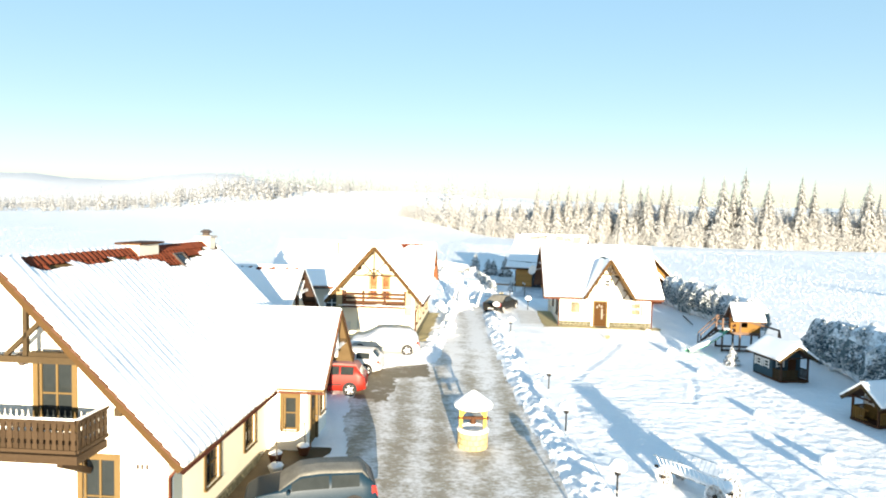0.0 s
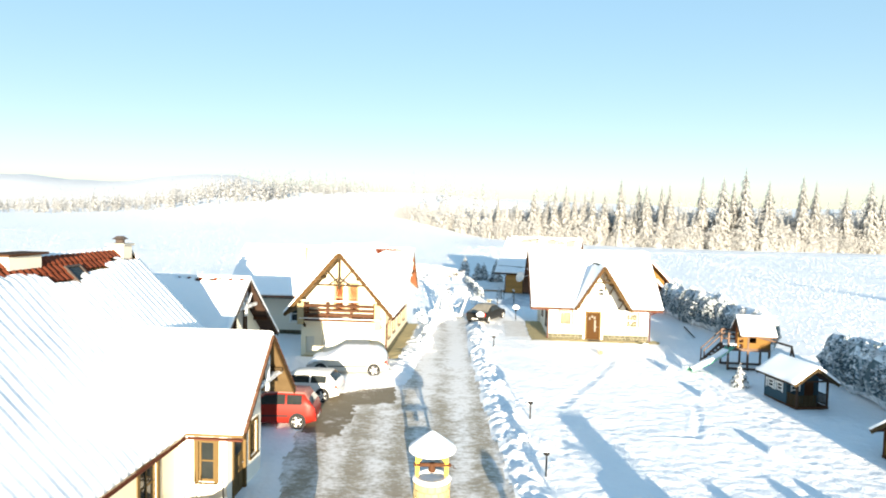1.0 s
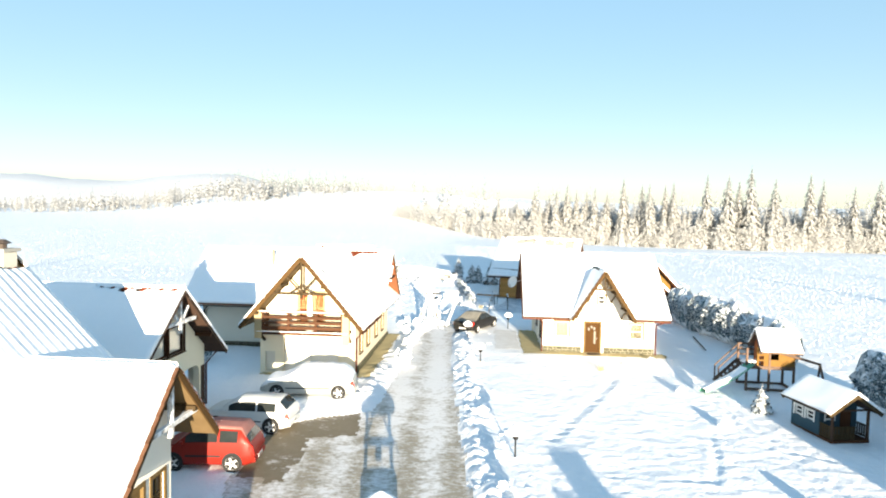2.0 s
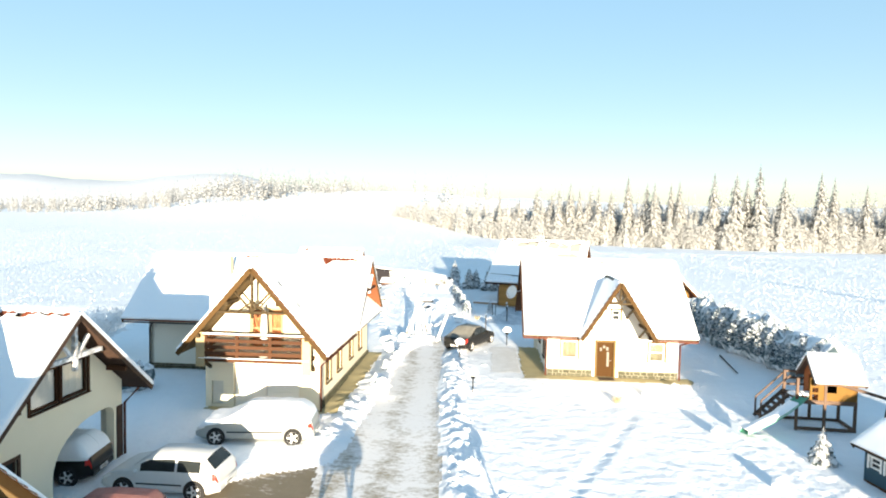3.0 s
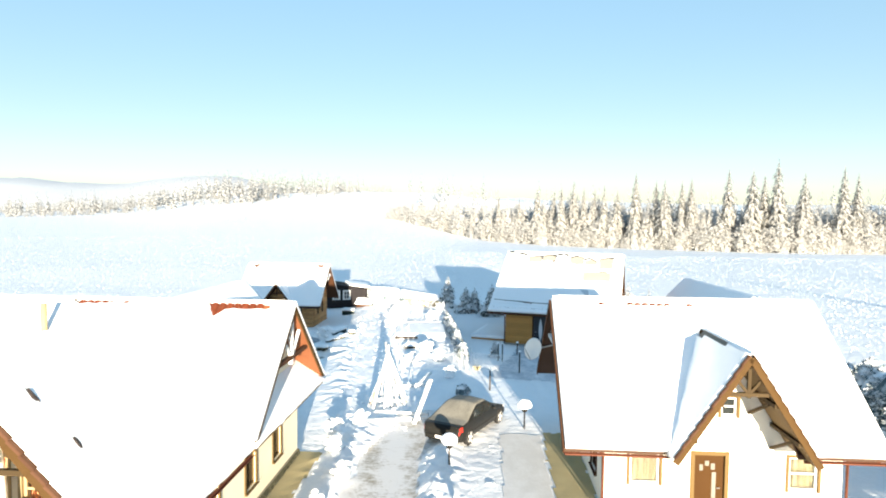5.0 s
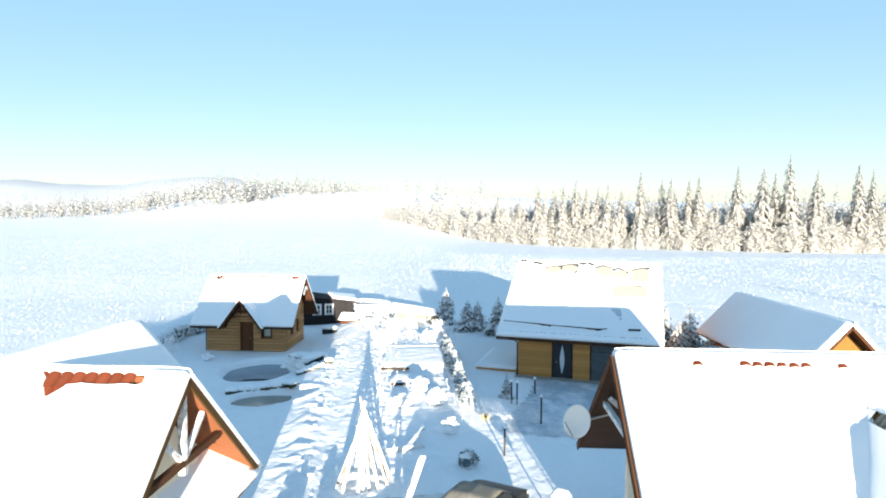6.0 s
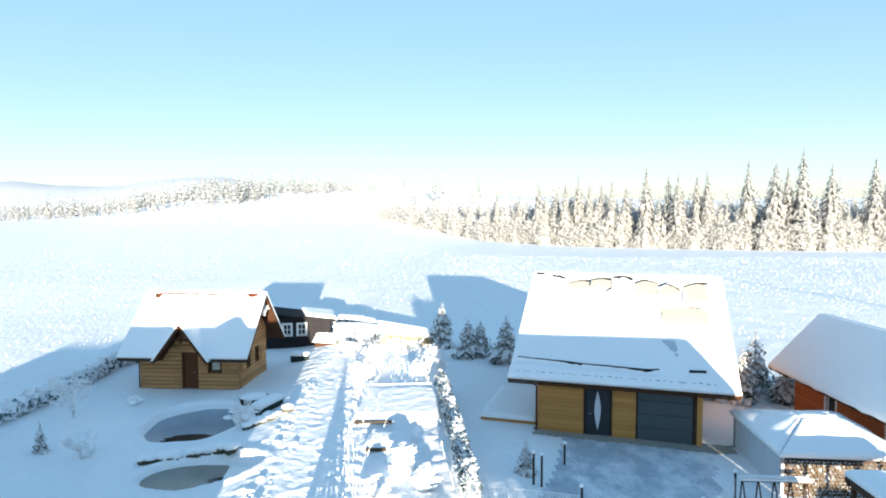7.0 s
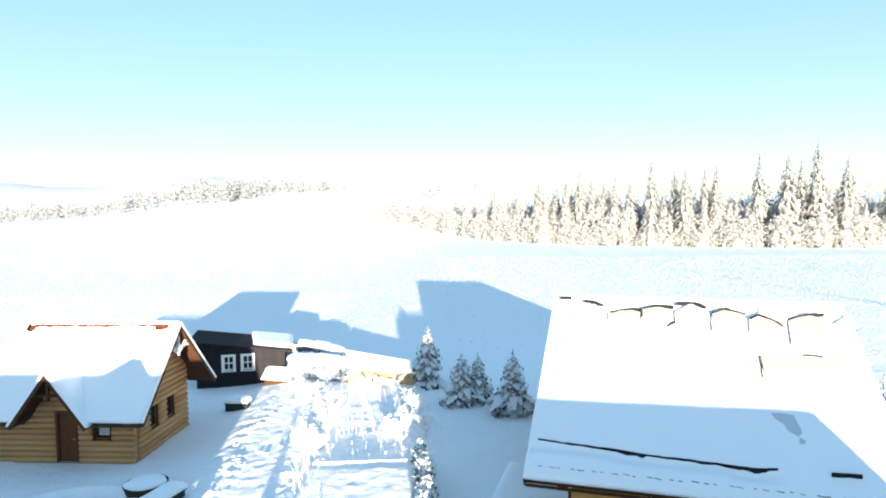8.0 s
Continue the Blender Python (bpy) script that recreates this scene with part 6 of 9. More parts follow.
    for pts in ([(0.71, 5.8), (0.74, 5.31)], [(1.8, 5.94), (1.79, 5.47)], [(2.89, 6.2), (2.84, 5.43), (2.61, 5.22)], [(3.97, 5.9), (3.91, 5.1)], [(5.07, 5.7), (5.01, 5.17)], [(6.19, 5.7), (6.07, 4.69)], [(5.12, 4.19), (5.1, 3.4)], [(6.3, 4.28), (6.8, 4.27)]):
        crack(pts, 0.01)
    bm = bmesh.new()
    edge = [(5.08, 2.27), (5.35, 2.29), (5.62, 2.25), (5.7, 1.9), (5.72, 1.55), (5.8, 1.36), (5.58, 1.42), (5.63, 1.6), (5.4, 1.76), (5.33, 1.97), (5.18, 2.08)]
    rows = [[bm.verts.new((x, fe + r, ze + r * sl + z)) for x, r in edge] for z in (0.2, 0.275)]
    bm.faces.new(rows[1]), bm.faces.new(rows[0][::-1])
    for i in range(len(edge)):
        k = (i + 1) % len(edge)
        bm.faces.new((rows[0][i], rows[0][k], rows[1][k], rows[1][i]))
    part("roofing", bm, "tarp", h, "bare grey metal roofing")
    # cream old snow laid bare below the slipped slabs
    for x0, x1, r0, r1 in ((0.78, 1.76, 5.3, 5.84), (1.84, 2.8, 5.42, 6.0), (4.0, 4.98, 5.12, 5.94), (5.1, 6.0, 5.1, 5.62), (6.22, 7.2, 4.75, 5.84), (5.16, 7.1, 3.4, 4.2)):
        bm = bmesh.new()
        rows = []
        for i in range(13):
            k = i / 12
            x = x0 + (x1 - x0) * k
            hi = r1 + 0.1 * math.sin(math.pi * k) + 0.03 * noise.noise(Vector((x * 4, r1, 1)))
            lo = r0 + 0.16 * noise.noise(Vector((x * 1.6, r0, 6)))
            rows.append([bm.verts.new((x, fe + r, ze + r * sl + z)) for r, z in ((lo, 0.2), (hi, 0.2), (hi, 0.305), (0.5 * (lo + hi), 0.31), (lo, 0.285))])
        for a, b in zip(rows, rows[1:]):
            for i in range(5):
                bm.faces.new((a[i], a[(i + 1) % 5], b[(i + 1) % 5], b[i]))
        bm.faces.new(rows[0]), bm.faces.new(rows[-1][::-1])
        part("old_snow", bm, "old_snow", h, "cream old snow laid bare")
    # dark dashes painting the shaded gaps under the snow along the lowest tile course
    for i in range(30):
        x = -0.85 + 0.27 * i + 0.05 * math.sin(i * 2.7)
        crack([(x, 0.1), (x + 0.12 + 0.05 * math.sin(i * 1.9), 0.09)], 0.005, 0.225)
    fw = zr - (yc + 0.05) * sl - 0.16
    front = wall_obj(h, side(0, 0, 0), [(0, fw), (6.6, fw)], holes, "dark", thick=0.14, z0=-0.4)
    k = 0
    for a, b in ((0.0, 1.93), (3.12, 4.06)):
        z = 0.05
        while z < fw - 0.1:
            box_part("board", "honey_h", front, a, b, -0.03, -0.004, z, min(z + 0.185, fw - 0.02), bevel=0.005)
            z += 0.19
    # side door with a leaf-shaped light
    bm = bmesh.new()
    box(bm, 2.03, 3.02, 0.0, 0.07, 0.0, 2.22)
    door = part("door", bm, "door_dark", h, "anthracite front door with leaf-shaped glass", bevel=0.01)
    bm = bmesh.new()
    pts = [(2.52 + 0.13 * math.sin(math.pi * i / 12), 0.3 + 1.7 * i / 12) for i in range(13)] + [(2.52 - 0.13 * math.sin(math.pi * i / 12), 0.3 + 1.7 * i / 12) for i in range(11, 0, -1)]
    vs = [[bm.verts.new((x, y, z)) for x, z in pts] for y in (-0.012, 0.002)]
    bm.faces.new(vs[0]), bm.faces.new(vs[1][::-1])
    for i in range(len(pts)):
        j = (i + 1) % len(pts)
        bm.faces.new((vs[0][i], vs[0][j], vs[1][j], vs[1][i]))
    part("pane", bm, "tarp", door, "frosted leaf-shaped pane")
    rod_part("handle", "metal", door, [(2.16, 0.0, 1.0), (2.16, -0.06, 1.0), (2.28, -0.06, 1.0)], 0.014)
    for i in range(4):
        box_part("garage_panel", "garage_grey", h, 4.13, 6.27, 0.03, 0.09, 0.02 + i * 0.57, 0.58 + i * 0.57, bevel=0.015)
    post = box_part("corner_post", "honey_h", h, 6.42, 6.62, -0.1, 0.1, -0.3, fw, bevel=0.01)
    wall_obj(h, side(6.6, 0.14, 90), [(0, fw), (yc - 0.14, zr - 0.3), (2 * yc - 0.28, fw)], [], "honey_h", thick=0.14, z0=-0.4)
    wall_obj(h, side(0, 2 * yc - 0.14, -90), [(0, fw), (yc - 0.14, zr - 0.3), (2 * yc - 0.28, fw)], [], "honey_h", thick=0.14, z0=-0.4)
    wall_obj(h, side(6.6, 2 * yc, 180), [(0, fw), (6.6, fw)], [], "honey_h", thick=0.14, z0=-0.4)
    rod_part("downpipe", "gutter", h, [(-0.3, fe, ze - 0.1), (-0.05, -0.06, ze - 0.4), (-0.05, -0.06, 0.0)], 0.045)
    half_gutter(h, (xa, fe - 0.09, ze - 0.13), (xb, fe - 0.09, ze - 0.13), "brown", 0.06)
    deck = thing("timber_deck", "low honey timber deck under a smooth snow blanket", "deck", pose(8.98, 76.32, z0, 0, 0, -17.5) @ pose(-2.7, 0.6, -0.15))
    bm = bmesh.new()
    box(bm, 0, 2.6, 0, 4.6, 0, 0.35)
    part("frame", bm, "honey_h", deck, bevel=0.01)
    bm = bmesh.new()
    snow_sheet(bm, (-0.03, -0.03, 0.36), (2.6, -0.03, 0.36), (2.6, 4.6, 0.36), (-0.03, 4.6, 0.36), 0.24, 0.3, 5)
    part("snow_cover", bm, "roof_snow", deck)
    return h


# ---- dark hut and russet house ----
def dark_hut():
    h = thing("dark_hut", "dark wooden hut with shade in its board colour and two white windows", "hut", pose(-8.29, 95.33, 0.3, 0, 0, 12))
    w, dd = 4.9, 3.2
    holes = [(1.45, 2.05, 1.0, 1.85), (2.5, 3.1, 1.0, 1.85)]
    core = wall_obj(h, side(0, 0, 0), [(0, 2.7), (w, 1.95)], holes, "hut_dark", thick=0.14, z0=-0.5)
    for i in range(24):
        x = i * 0.2
        if not any(a - 0.2 < x < b for a, b, _, _ in holes):
            box_part("board", "hut_dark", core, x + 0.005, x + 0.19, -0.028, -0.003, -0.1, 2.66 - 0.153 * x - 0.04)
    for a, b, za, zb in holes:
        window_unit(h, side((a + b) / 2, 0, 0, za), b - a, zb - za, "white_frame", cross=1, bars=1, trim=0.09)
    wall_obj(h, side(w, 0.14, 90), [(0, 1.95), (dd, 1.95)], [], "hut_dark", thick=0.14, z0=-0.5)
    wall_obj(h, side(0, dd, -90), [(0, 2.7), (dd - 0.14, 2.7)], [], "hut_dark", thick=0.14, z0=-0.5)
    bm = bmesh.new()
    q = [(-0.4, -0.35, 2.85), (w + 0.4, -0.35, 2.05), (w + 0.4, dd + 0.3, 2.05), (-0.4, dd + 0.3, 2.85)]
    slab(bm, q, (0, 0, -0.1))
    r = part("roof", bm, "hut_dark", h)
    bm = bmesh.new()
    snow_sheet(bm, (3.1, 0.5, 2.35), (w + 0.42, 0.2, 2.08), (w + 0.42, dd + 0.3, 2.08), (2.8, dd + 0.3, 2.4), 0.22, 0.3, 6)
    part("snow_cover", bm, "roof_snow", r)
    return h


def russet_house():
    h = thing("russet_house", "russet timber house with a broad shaded snow roof", "house", pose(21.25, 68.3, 0.85, 0, 0, -1.0))
    ze, zr, xe, xr = 2.05, 4.5, -0.75, 1.6
    roof_pair(h, "y", xr, xr - xe, ze, zr, -0.3, 11.0, 0.2, seed=71, step=0.3, boards="brown")
    sl = (zr - ze) / (xr - xe)
    wt = ze + 0.75 * sl - 0.16
    holes = [(2.4, 3.1, 0.9, 1.9), (6.2, 7.2, 0.9, 1.9)]
    core = wall_obj(h, side(0, 10.2, -90), [(0, wt), (9.7, wt)], holes, "rust_board", thick=0.16, z0=-0.5)
    for a, b, za, zb in holes:
        window_unit(h, side(0, 10.2 - (a + b) / 2, -90, za), b - a, zb - za, "white_frame", cross=0, bars=0, trim=0.09)
    for k in range(12):
        z = 0.02 + k * 0.21
        for a, b in ((0.0, 2.28), (3.22, 6.08), (7.32, 9.7)) if 0.7 < z < 2.0 else ((0.0, 9.7),):
            box_part("board", "rust_board", core, a, b, -0.03, -0.003, z, min(z + 0.2, wt - 0.01))
    wall_obj(h, side(3.2, 10.2, 180), [(0, wt), (1.6, zr - 0.25), (3.2, wt)], [], "rust_board", thick=0.16, z0=-0.5)
    wall_obj(h, side(0.002, 0.4, 0), [(0, wt), (1.6, zr - 0.25), (3.2, wt)], [], "orange_board", thick=0.098, z0=-0.5)
    wall_obj(h, side(3.2, 0.5, 90), [(0, wt), (9.5, wt)], [], "rust_board", thick=0.16, z0=-0.5)
    # a slightly lower addition at the south gable
    roof_pair(h, "y", 0.7, 1.25, 1.75, 3.05, -4.6, -0.4, 0.2, seed=75, step=0.3, boards="brown", barge=(True, False))
    wall_obj(h, side(-0.15, -3.9, 0), [(0, 1.95), (0.85, 2.8), (1.7, 1.95)], [(0.4, 1.3, 0.9, 1.8)], "rust_board", thick=0.16, z0=-0.5)
    window_unit(h, side(0.7, -3.9, 0, 0.9), 0.9, 0.9, "white_frame", trim=0.09)
    wall_obj(h, side(-0.15, 0.38, -90), [(0, 1.95), (4.1, 1.95)], [], "rust_board", thick=0.16, z0=-0.5)
    wall_obj(h, side(1.55, -3.72, 90), [(0, 1.95), (4.1, 1.95)], [], "rust_board", thick=0.16, z0=-0.5)
    return h


main_house()
carport_house()
chalet()
cottage()
log_cabin()
garage()
dark_hut()
russet_house()



# ---- vehicles ----
def car(label, m, length, width, roof_h, style, colour, snow=0.0, group="cars of the yard", frost_mat="frost"):
    """A car along x (front at +x). The body is one smooth shell; panes, lamps, wheels and snow are its parts."""
    c = thing("car", label, "car", m, group)
    hl = length / 2
    belt = 0.62 * roof_h
    if style == "sedan":
        px = [-hl, -hl + 0.06, -hl + 0.75, -hl + 1.5, -0.55, 0.35, 1.15, hl - 0.5, hl - 0.08, hl]
        pz = [0.62, 0.9, 0.98, roof_h - 0.12, roof_h, roof_h - 0.03, 0.96, 0.8, 0.66, 0.5]
        rear, front, pillars = (-hl + 0.82, -hl + 1.42), (0.45, 1.1), [(-1.0, -0.1), (-0.02, 0.75)]
    elif style == "estate":
        px = [-hl, -hl + 0.05, -hl + 0.16, -hl + 0.55, -0.5, 0.3, 1.05, hl - 0.45, hl - 0.08, hl]
        pz = [0.6, 0.9, 0.98, roof_h - 0.06, roof_h, roof_h - 0.04, 0.95, 0.82, 0.66, 0.5]
        rear, front, pillars = (-hl + 0.2, -hl + 0.52), (0.4, 1.0), [(-hl + 0.6, -1.0), (-0.92, -0.1), (-0.02, 0.7)]
    else:
        px = [-hl, -hl + 0.05, -hl + 0.12, -hl + 0.5, -0.3, 0.35, 1.0, hl - 0.4, hl - 0.08, hl]
        pz = [0.58, 0.9, 0.98, roof_h - 0.05, roof_h, roof_h - 0.05, 0.98, 0.84, 0.66, 0.5]
        rear, front, pillars = (-hl + 0.16, -hl + 0.47), (0.42, 0.95), [(-hl + 0.6, -0.62), (-0.54, 0.62)]

    def section(x):
        top = float(np.interp(x, px, pz))
        e = min(1.0, (hl - abs(x)) / 0.35)
        w = width / 2 * (0.86 + 0.14 * math.sqrt(max(e, 0)))
        b = min(belt, top - 0.02)
        k = max(0.0, min(1.0, (top - b) / (roof_h - belt)))
        wr = w * (0.97 - 0.2 * k)
        low = 0.2 + 0.1 * (1 - e)
        return [Vector((x, y, z)) for y, z in ((w * 0.86, low), (w * 0.99, low + 0.14), (w, 0.5 * (low + b)), (w * 0.965, b), (w * 0.965 + (wr - w * 0.965) * 0.85, b + (top - b) * 0.82), (wr - 0.12 * w, top - 0.02 * k), (0.0, top + 0.02 * k))]

    def patch(xa, xb, s0, s1, off, nx=8, ns=3, mirror=True, wave=0.0, thick=0.0):
        """Quads on the shell between stations, lifted off it."""
        bm = bmesh.new()
        for sg in (1, -1) if mirror else (1,):
            g = []
            for i in range(nx + 1):
                x = xa + (xb - xa) * i / nx
                sec = section(x)
                nxt = section(x + 0.02)
                row = []
                for j in range(ns + 1):
                    s = s0 + (s1 - s0) * j / ns
                    k = min(int(s), 5)
                    p = sec[k].lerp(sec[k + 1], s - k)
                    q = nxt[k].lerp(nxt[k + 1], s - k)
                    n = (q - p).cross(sec[k + 1] - sec[k]).normalized()
                    n = -n if n.y < -0.02 or n.z < -0.3 else n
                    o = off + wave * noise.noise(Vector((p.x * 2.5, p.y * 2.5, p.z + length)))
                    if thick and (i in (0, nx) or j == 0):
                        o = 0.004
                    p = p + n * o
                    row.append(bm.verts.new((p.x, sg * p.y, p.z)))
                g.append(row)
            for a, b in zip(g, g[1:]):
                for j in range(ns):
                    bm.faces.new((a[j], a[j + 1], b[j + 1], b[j]))
        bmesh.ops.remove_doubles(bm, verts=bm.verts, dist=0.0005)
        return bm
    bm = bmesh.new()
    rows = []
    xs = sorted(set([-hl + 0.001, hl - 0.001] + [-hl + length * i / 34 for i in range(1, 34)] + [x for x in px[1:-1]]))
    for x in xs:
        sec = section(x)
        ring = [bm.verts.new(p) for p in sec] + [bm.verts.new((p.x, -p.y, p.z)) for p in sec[-2::-1]]
        rows.append(ring)
    for a, b in zip(rows, rows[1:]):
        for i in range(len(a) - 1):
            bm.faces.new((a[i], a[i + 1], b[i + 1], b[i]))
        bm.faces.new((a[-1], a[0], b[0], b[-1]))
    bm.faces.new(rows[0]), bm.faces.new(rows[-1])
    body = part("body", bm, colour, c, smooth=True)
    for a, b in pillars:
        for sg in (1, -1):
            part("side_window", patch(a, b, 3.12, 3.95, 0.006, mirror=False), "glass", c, m=Matrix.Diagonal((1, sg, 1, 1)))
    part("rear_window", patch(rear[0], rear[1], 4.95, 6.0, 0.006, 4, 3), "glass", c)
    part("windscreen", patch(front[0], front[1], 4.95, 6.0, 0.006, 4, 3), "glass", c)
    wb = hl - 0.78
    for x in (-wb, wb - 0.05):
        for sg in (1, -1):
            bm = bmesh.new()
            lathe(bm, [(0.37, -0.012), (0.37, 0.012)], 20)
            part("wheel_arch", bm, "rubber", c, m=pose(x, sg * (width / 2 - 0.012), 0.33, 90))
            bm = bmesh.new()
            lathe(bm, [(0.2, -0.1), (0.29, -0.1), (0.315, -0.07), (0.315, 0.07), (0.29, 0.1), (0.2, 0.1)], 24)
            wheel = part("wheel", bm, "rubber", c, m=pose(x, sg * (width / 2 - 0.07), 0.315, 90))
            bm = bmesh.new()
            lathe(bm, [(0.0, -0.09), (0.06, -0.105), (0.215, -0.085), (0.235, -0.104), (0.235, 0.104), (0.215, 0.085), (0.06, 0.105), (0.0, 0.09)], 20)
            part("rim", bm, "rim", wheel)
            for k in range(5):
                bm = bmesh.new()
                t = k * math.tau / 5
                for zz in (-0.1 * sg,):
                    beam(bm, (0.06 * math.cos(t), 0.06 * math.sin(t), zz), (0.215 * math.cos(t), 0.215 * math.sin(t), zz), 0.07, 0.02)
                part("spoke", bm, "rim", wheel)
    for sg in (1, -1):
        part("tail_lamp", patch(-hl + 0.015, -hl + 0.2, 2.4, 3.3, 0.012, 3, 2, mirror=False), "red_lamp", c, m=Matrix.Diagonal((1, sg, 1, 1)))
        part("headlamp", patch(hl - 0.4, hl - 0.06, 2.7, 3.6, 0.01, 3, 2, mirror=False), "white_frame", c, m=Matrix.Diagonal((1, sg, 1, 1)))
        bm = bmesh.new()
        blob(bm, (0.72, sg * (width / 2 + 0.08), belt + 0.06), (0.07, 0.1, 0.07), 2, 0.05)
        part("mirror", bm, colour, c, smooth=True)
        part("side_trim", patch(-wb + 0.42, wb - 0.48, 1.75, 2.0, 0.01, 6, 1, mirror=False), "rubber", c, m=Matrix.Diagonal((1, sg, 1, 1)))
    bm = bmesh.new()
    box(bm, -hl - 0.035, -hl + 0.1, -width * 0.42, width * 0.42, 0.3, 0.48)
    part("bumper", bm, colour, c, bevel=0.03)
    bm = bmesh.new()
    box(bm, -hl - 0.045, -hl - 0.036, -0.26, 0.26, 0.36, 0.47)
    plate = part("number_plate", bm, "plate", c)
    bm = bmesh.new()
    box(bm, -hl - 0.05, -hl - 0.046, -0.2, 0.2, 0.395, 0.435)
    part("plate_bar", bm, "pipe", plate)
    if snow:
        s0 = 2.9 if snow > 0.09 else 4.3
        xa, xb = (-hl + 0.1, hl - 0.12) if snow > 0.09 else (-hl + 0.3, 1.0)
        part("snow_cover", patch(xa, xb, s0, 6.0, snow, 26, 9, wave=snow * 0.5, thick=1), "roof_snow" if snow > 0.05 else frost_mat, c, "white snow over the roof" if snow > 0.05 else "thin frost on the roof", smooth=True)
    return c


PAINT = {k: paint(k + "_paint", v) for k, v in {"red": (0.2, 0.014, 0.008), "white": (0.6, 0.6, 0.58), "silver": (0.35, 0.36, 0.34), "black": (0.012, 0.012, 0.011), "blue": (0.006, 0.02, 0.034), "grey": (0.12, 0.13, 0.14)}.items()}


def park(x, y, rz):
    return pose(x, y, gz(x, y) - 0.04, 0, 0, rz)


car("dark blue hatchback with a frosted roof parked on the yard", park(-4.15, 20.1, 193), 4.2, 1.72, 1.46, "hatch", PAINT["blue"], 0.012)
car("red compact van with a dusted roof parked beside the wing", park(-5.75, 32.55, 181), 3.75, 1.64, 1.62, "hatch", PAINT["red"], 0.012, frost_mat="red_frost")
car("white hatchback parked before the carport", park(-5.4, 36.3, 176), 4.0, 1.7, 1.42, "hatch", PAINT["white"])
car("silver estate car buried in snow beside the chalet", park(-3.75, 40.85, 182), 4.65, 1.76, 1.46, "estate", PAINT["silver"], 0.11)
car("dark car half covered in snow inside the carport", park(-10.3, 37.0, 183), 4.3, 1.72, 1.46, "hatch", PAINT["black"], 0.1)
car("black saloon car lightly frosted at the lane's end", park(5.55, 58.45, 62), 4.7, 1.82, 1.44, "sedan", PAINT["black"], 0.012)


# ---- the well in the yard ----
def well():
    w = thing("wishing_well", "round pale well with yellow posts under a snowy roof", "well", pose(1.4, 25.6, gz(1.4, 25.6) - 0.06))
    bm = bmesh.new()
    lathe(bm, [(0.6, 0), (0.6, 0.72), (0.44, 0.72), (0.44, 0.1)], 20)
    part("ring", bm, "well_stone", w, "pale stone ring")
    for k in range(16):
        for r in range(3):
            t = (k + 0.5 * (r % 2)) * math.tau / 16
            bm = bmesh.new()
            box(bm, -0.105, 0.105, -0.03, 0.03, 0.02 + r * 0.23, 0.23 + r * 0.23)
            part("stone", bm, "well_stone", w, m=pose(0.6 * math.cos(t), 0.6 * math.sin(t), 0, 0, 0, math.degrees(t) + 90), bevel=0.012)
    bm = bmesh.new()
    lathe(bm, [(0.66, 0.72), (0.68, 0.76), (0.62, 0.84), (0.45, 0.84), (0.42, 0.74)], 20)
    part("snow_rim", bm, "roof_snow", w, smooth=True)
    for sx in (-1, 1):
        beam_part("post", "well_yellow", w, (sx * 0.5, 0, 0.6), (sx * 0.5, 0, 1.72), 0.13, 0.1)
        beam_part("brace", "well_yellow", w, (sx * 0.48, 0, 1.3), (sx * 0.2, 0, 1.66), 0.07, 0.06)
    beam_part("head_beam", "well_yellow", w, (-0.62, 0, 1.7), (0.62, 0, 1.7), 0.1, 0.1)
    rod_part("windlass", "brown", w, [(-0.62, 0, 1.22), (0.66, 0, 1.22)], 0.07, seg=10)
    rod_part("crank", "pipe", w, [(0.66, 0, 1.22), (0.74, 0, 1.22), (0.74, 0.15, 1.05), (0.84, 0.15, 1.05)], 0.016)
    bm = bmesh.new()
    lathe(bm, [(0.1, 1.28), (0.13, 1.0), (0.11, 0.98)], 10)
    part("bucket", bm, "brown", w)
    bm = bmesh.new()
    lathe(bm, [(0.76, 1.68), (0.78, 1.72), (0.05, 2.2)], 8)
    roof = part("roof", bm, "brown", w)
    bm = bmesh.new()
    lathe(bm, [(0.78, 1.71), (0.82, 1.78), (0.79, 1.88), (0.6, 2.02), (0.25, 2.27), (0.08, 2.38), (0.0, 2.4)], 20)
    part("snow_cover", bm, "roof_snow", roof, smooth=True)


well()


# ---- lawn: hay cart, playhouses, climbing tower ----
def cart_wheel(parent, m, r):
    bm = bmesh.new()
    lathe(bm, [(r - 0.07, -0.035), (r, -0.035), (r, 0.035), (r - 0.07, 0.035), (r - 0.07, -0.035)], 24)
    w = part("wheel", bm, "frost_bark", parent, m=m)
    bm = bmesh.new()
    lathe(bm, [(0.03, -0.12), (0.08, -0.1), (0.09, 0.1), (0.03, 0.12)], 10)
    part("hub", bm, "bark", w)
    for k in range(10):
        t = k * math.tau / 10
        rod_part("spoke", "frost_bark", w, [(0.07 * math.cos(t), 0.07 * math.sin(t), 0), ((r - 0.05) * math.cos(t), (r - 0.05) * math.sin(t), 0)], 0.02, seg=6)


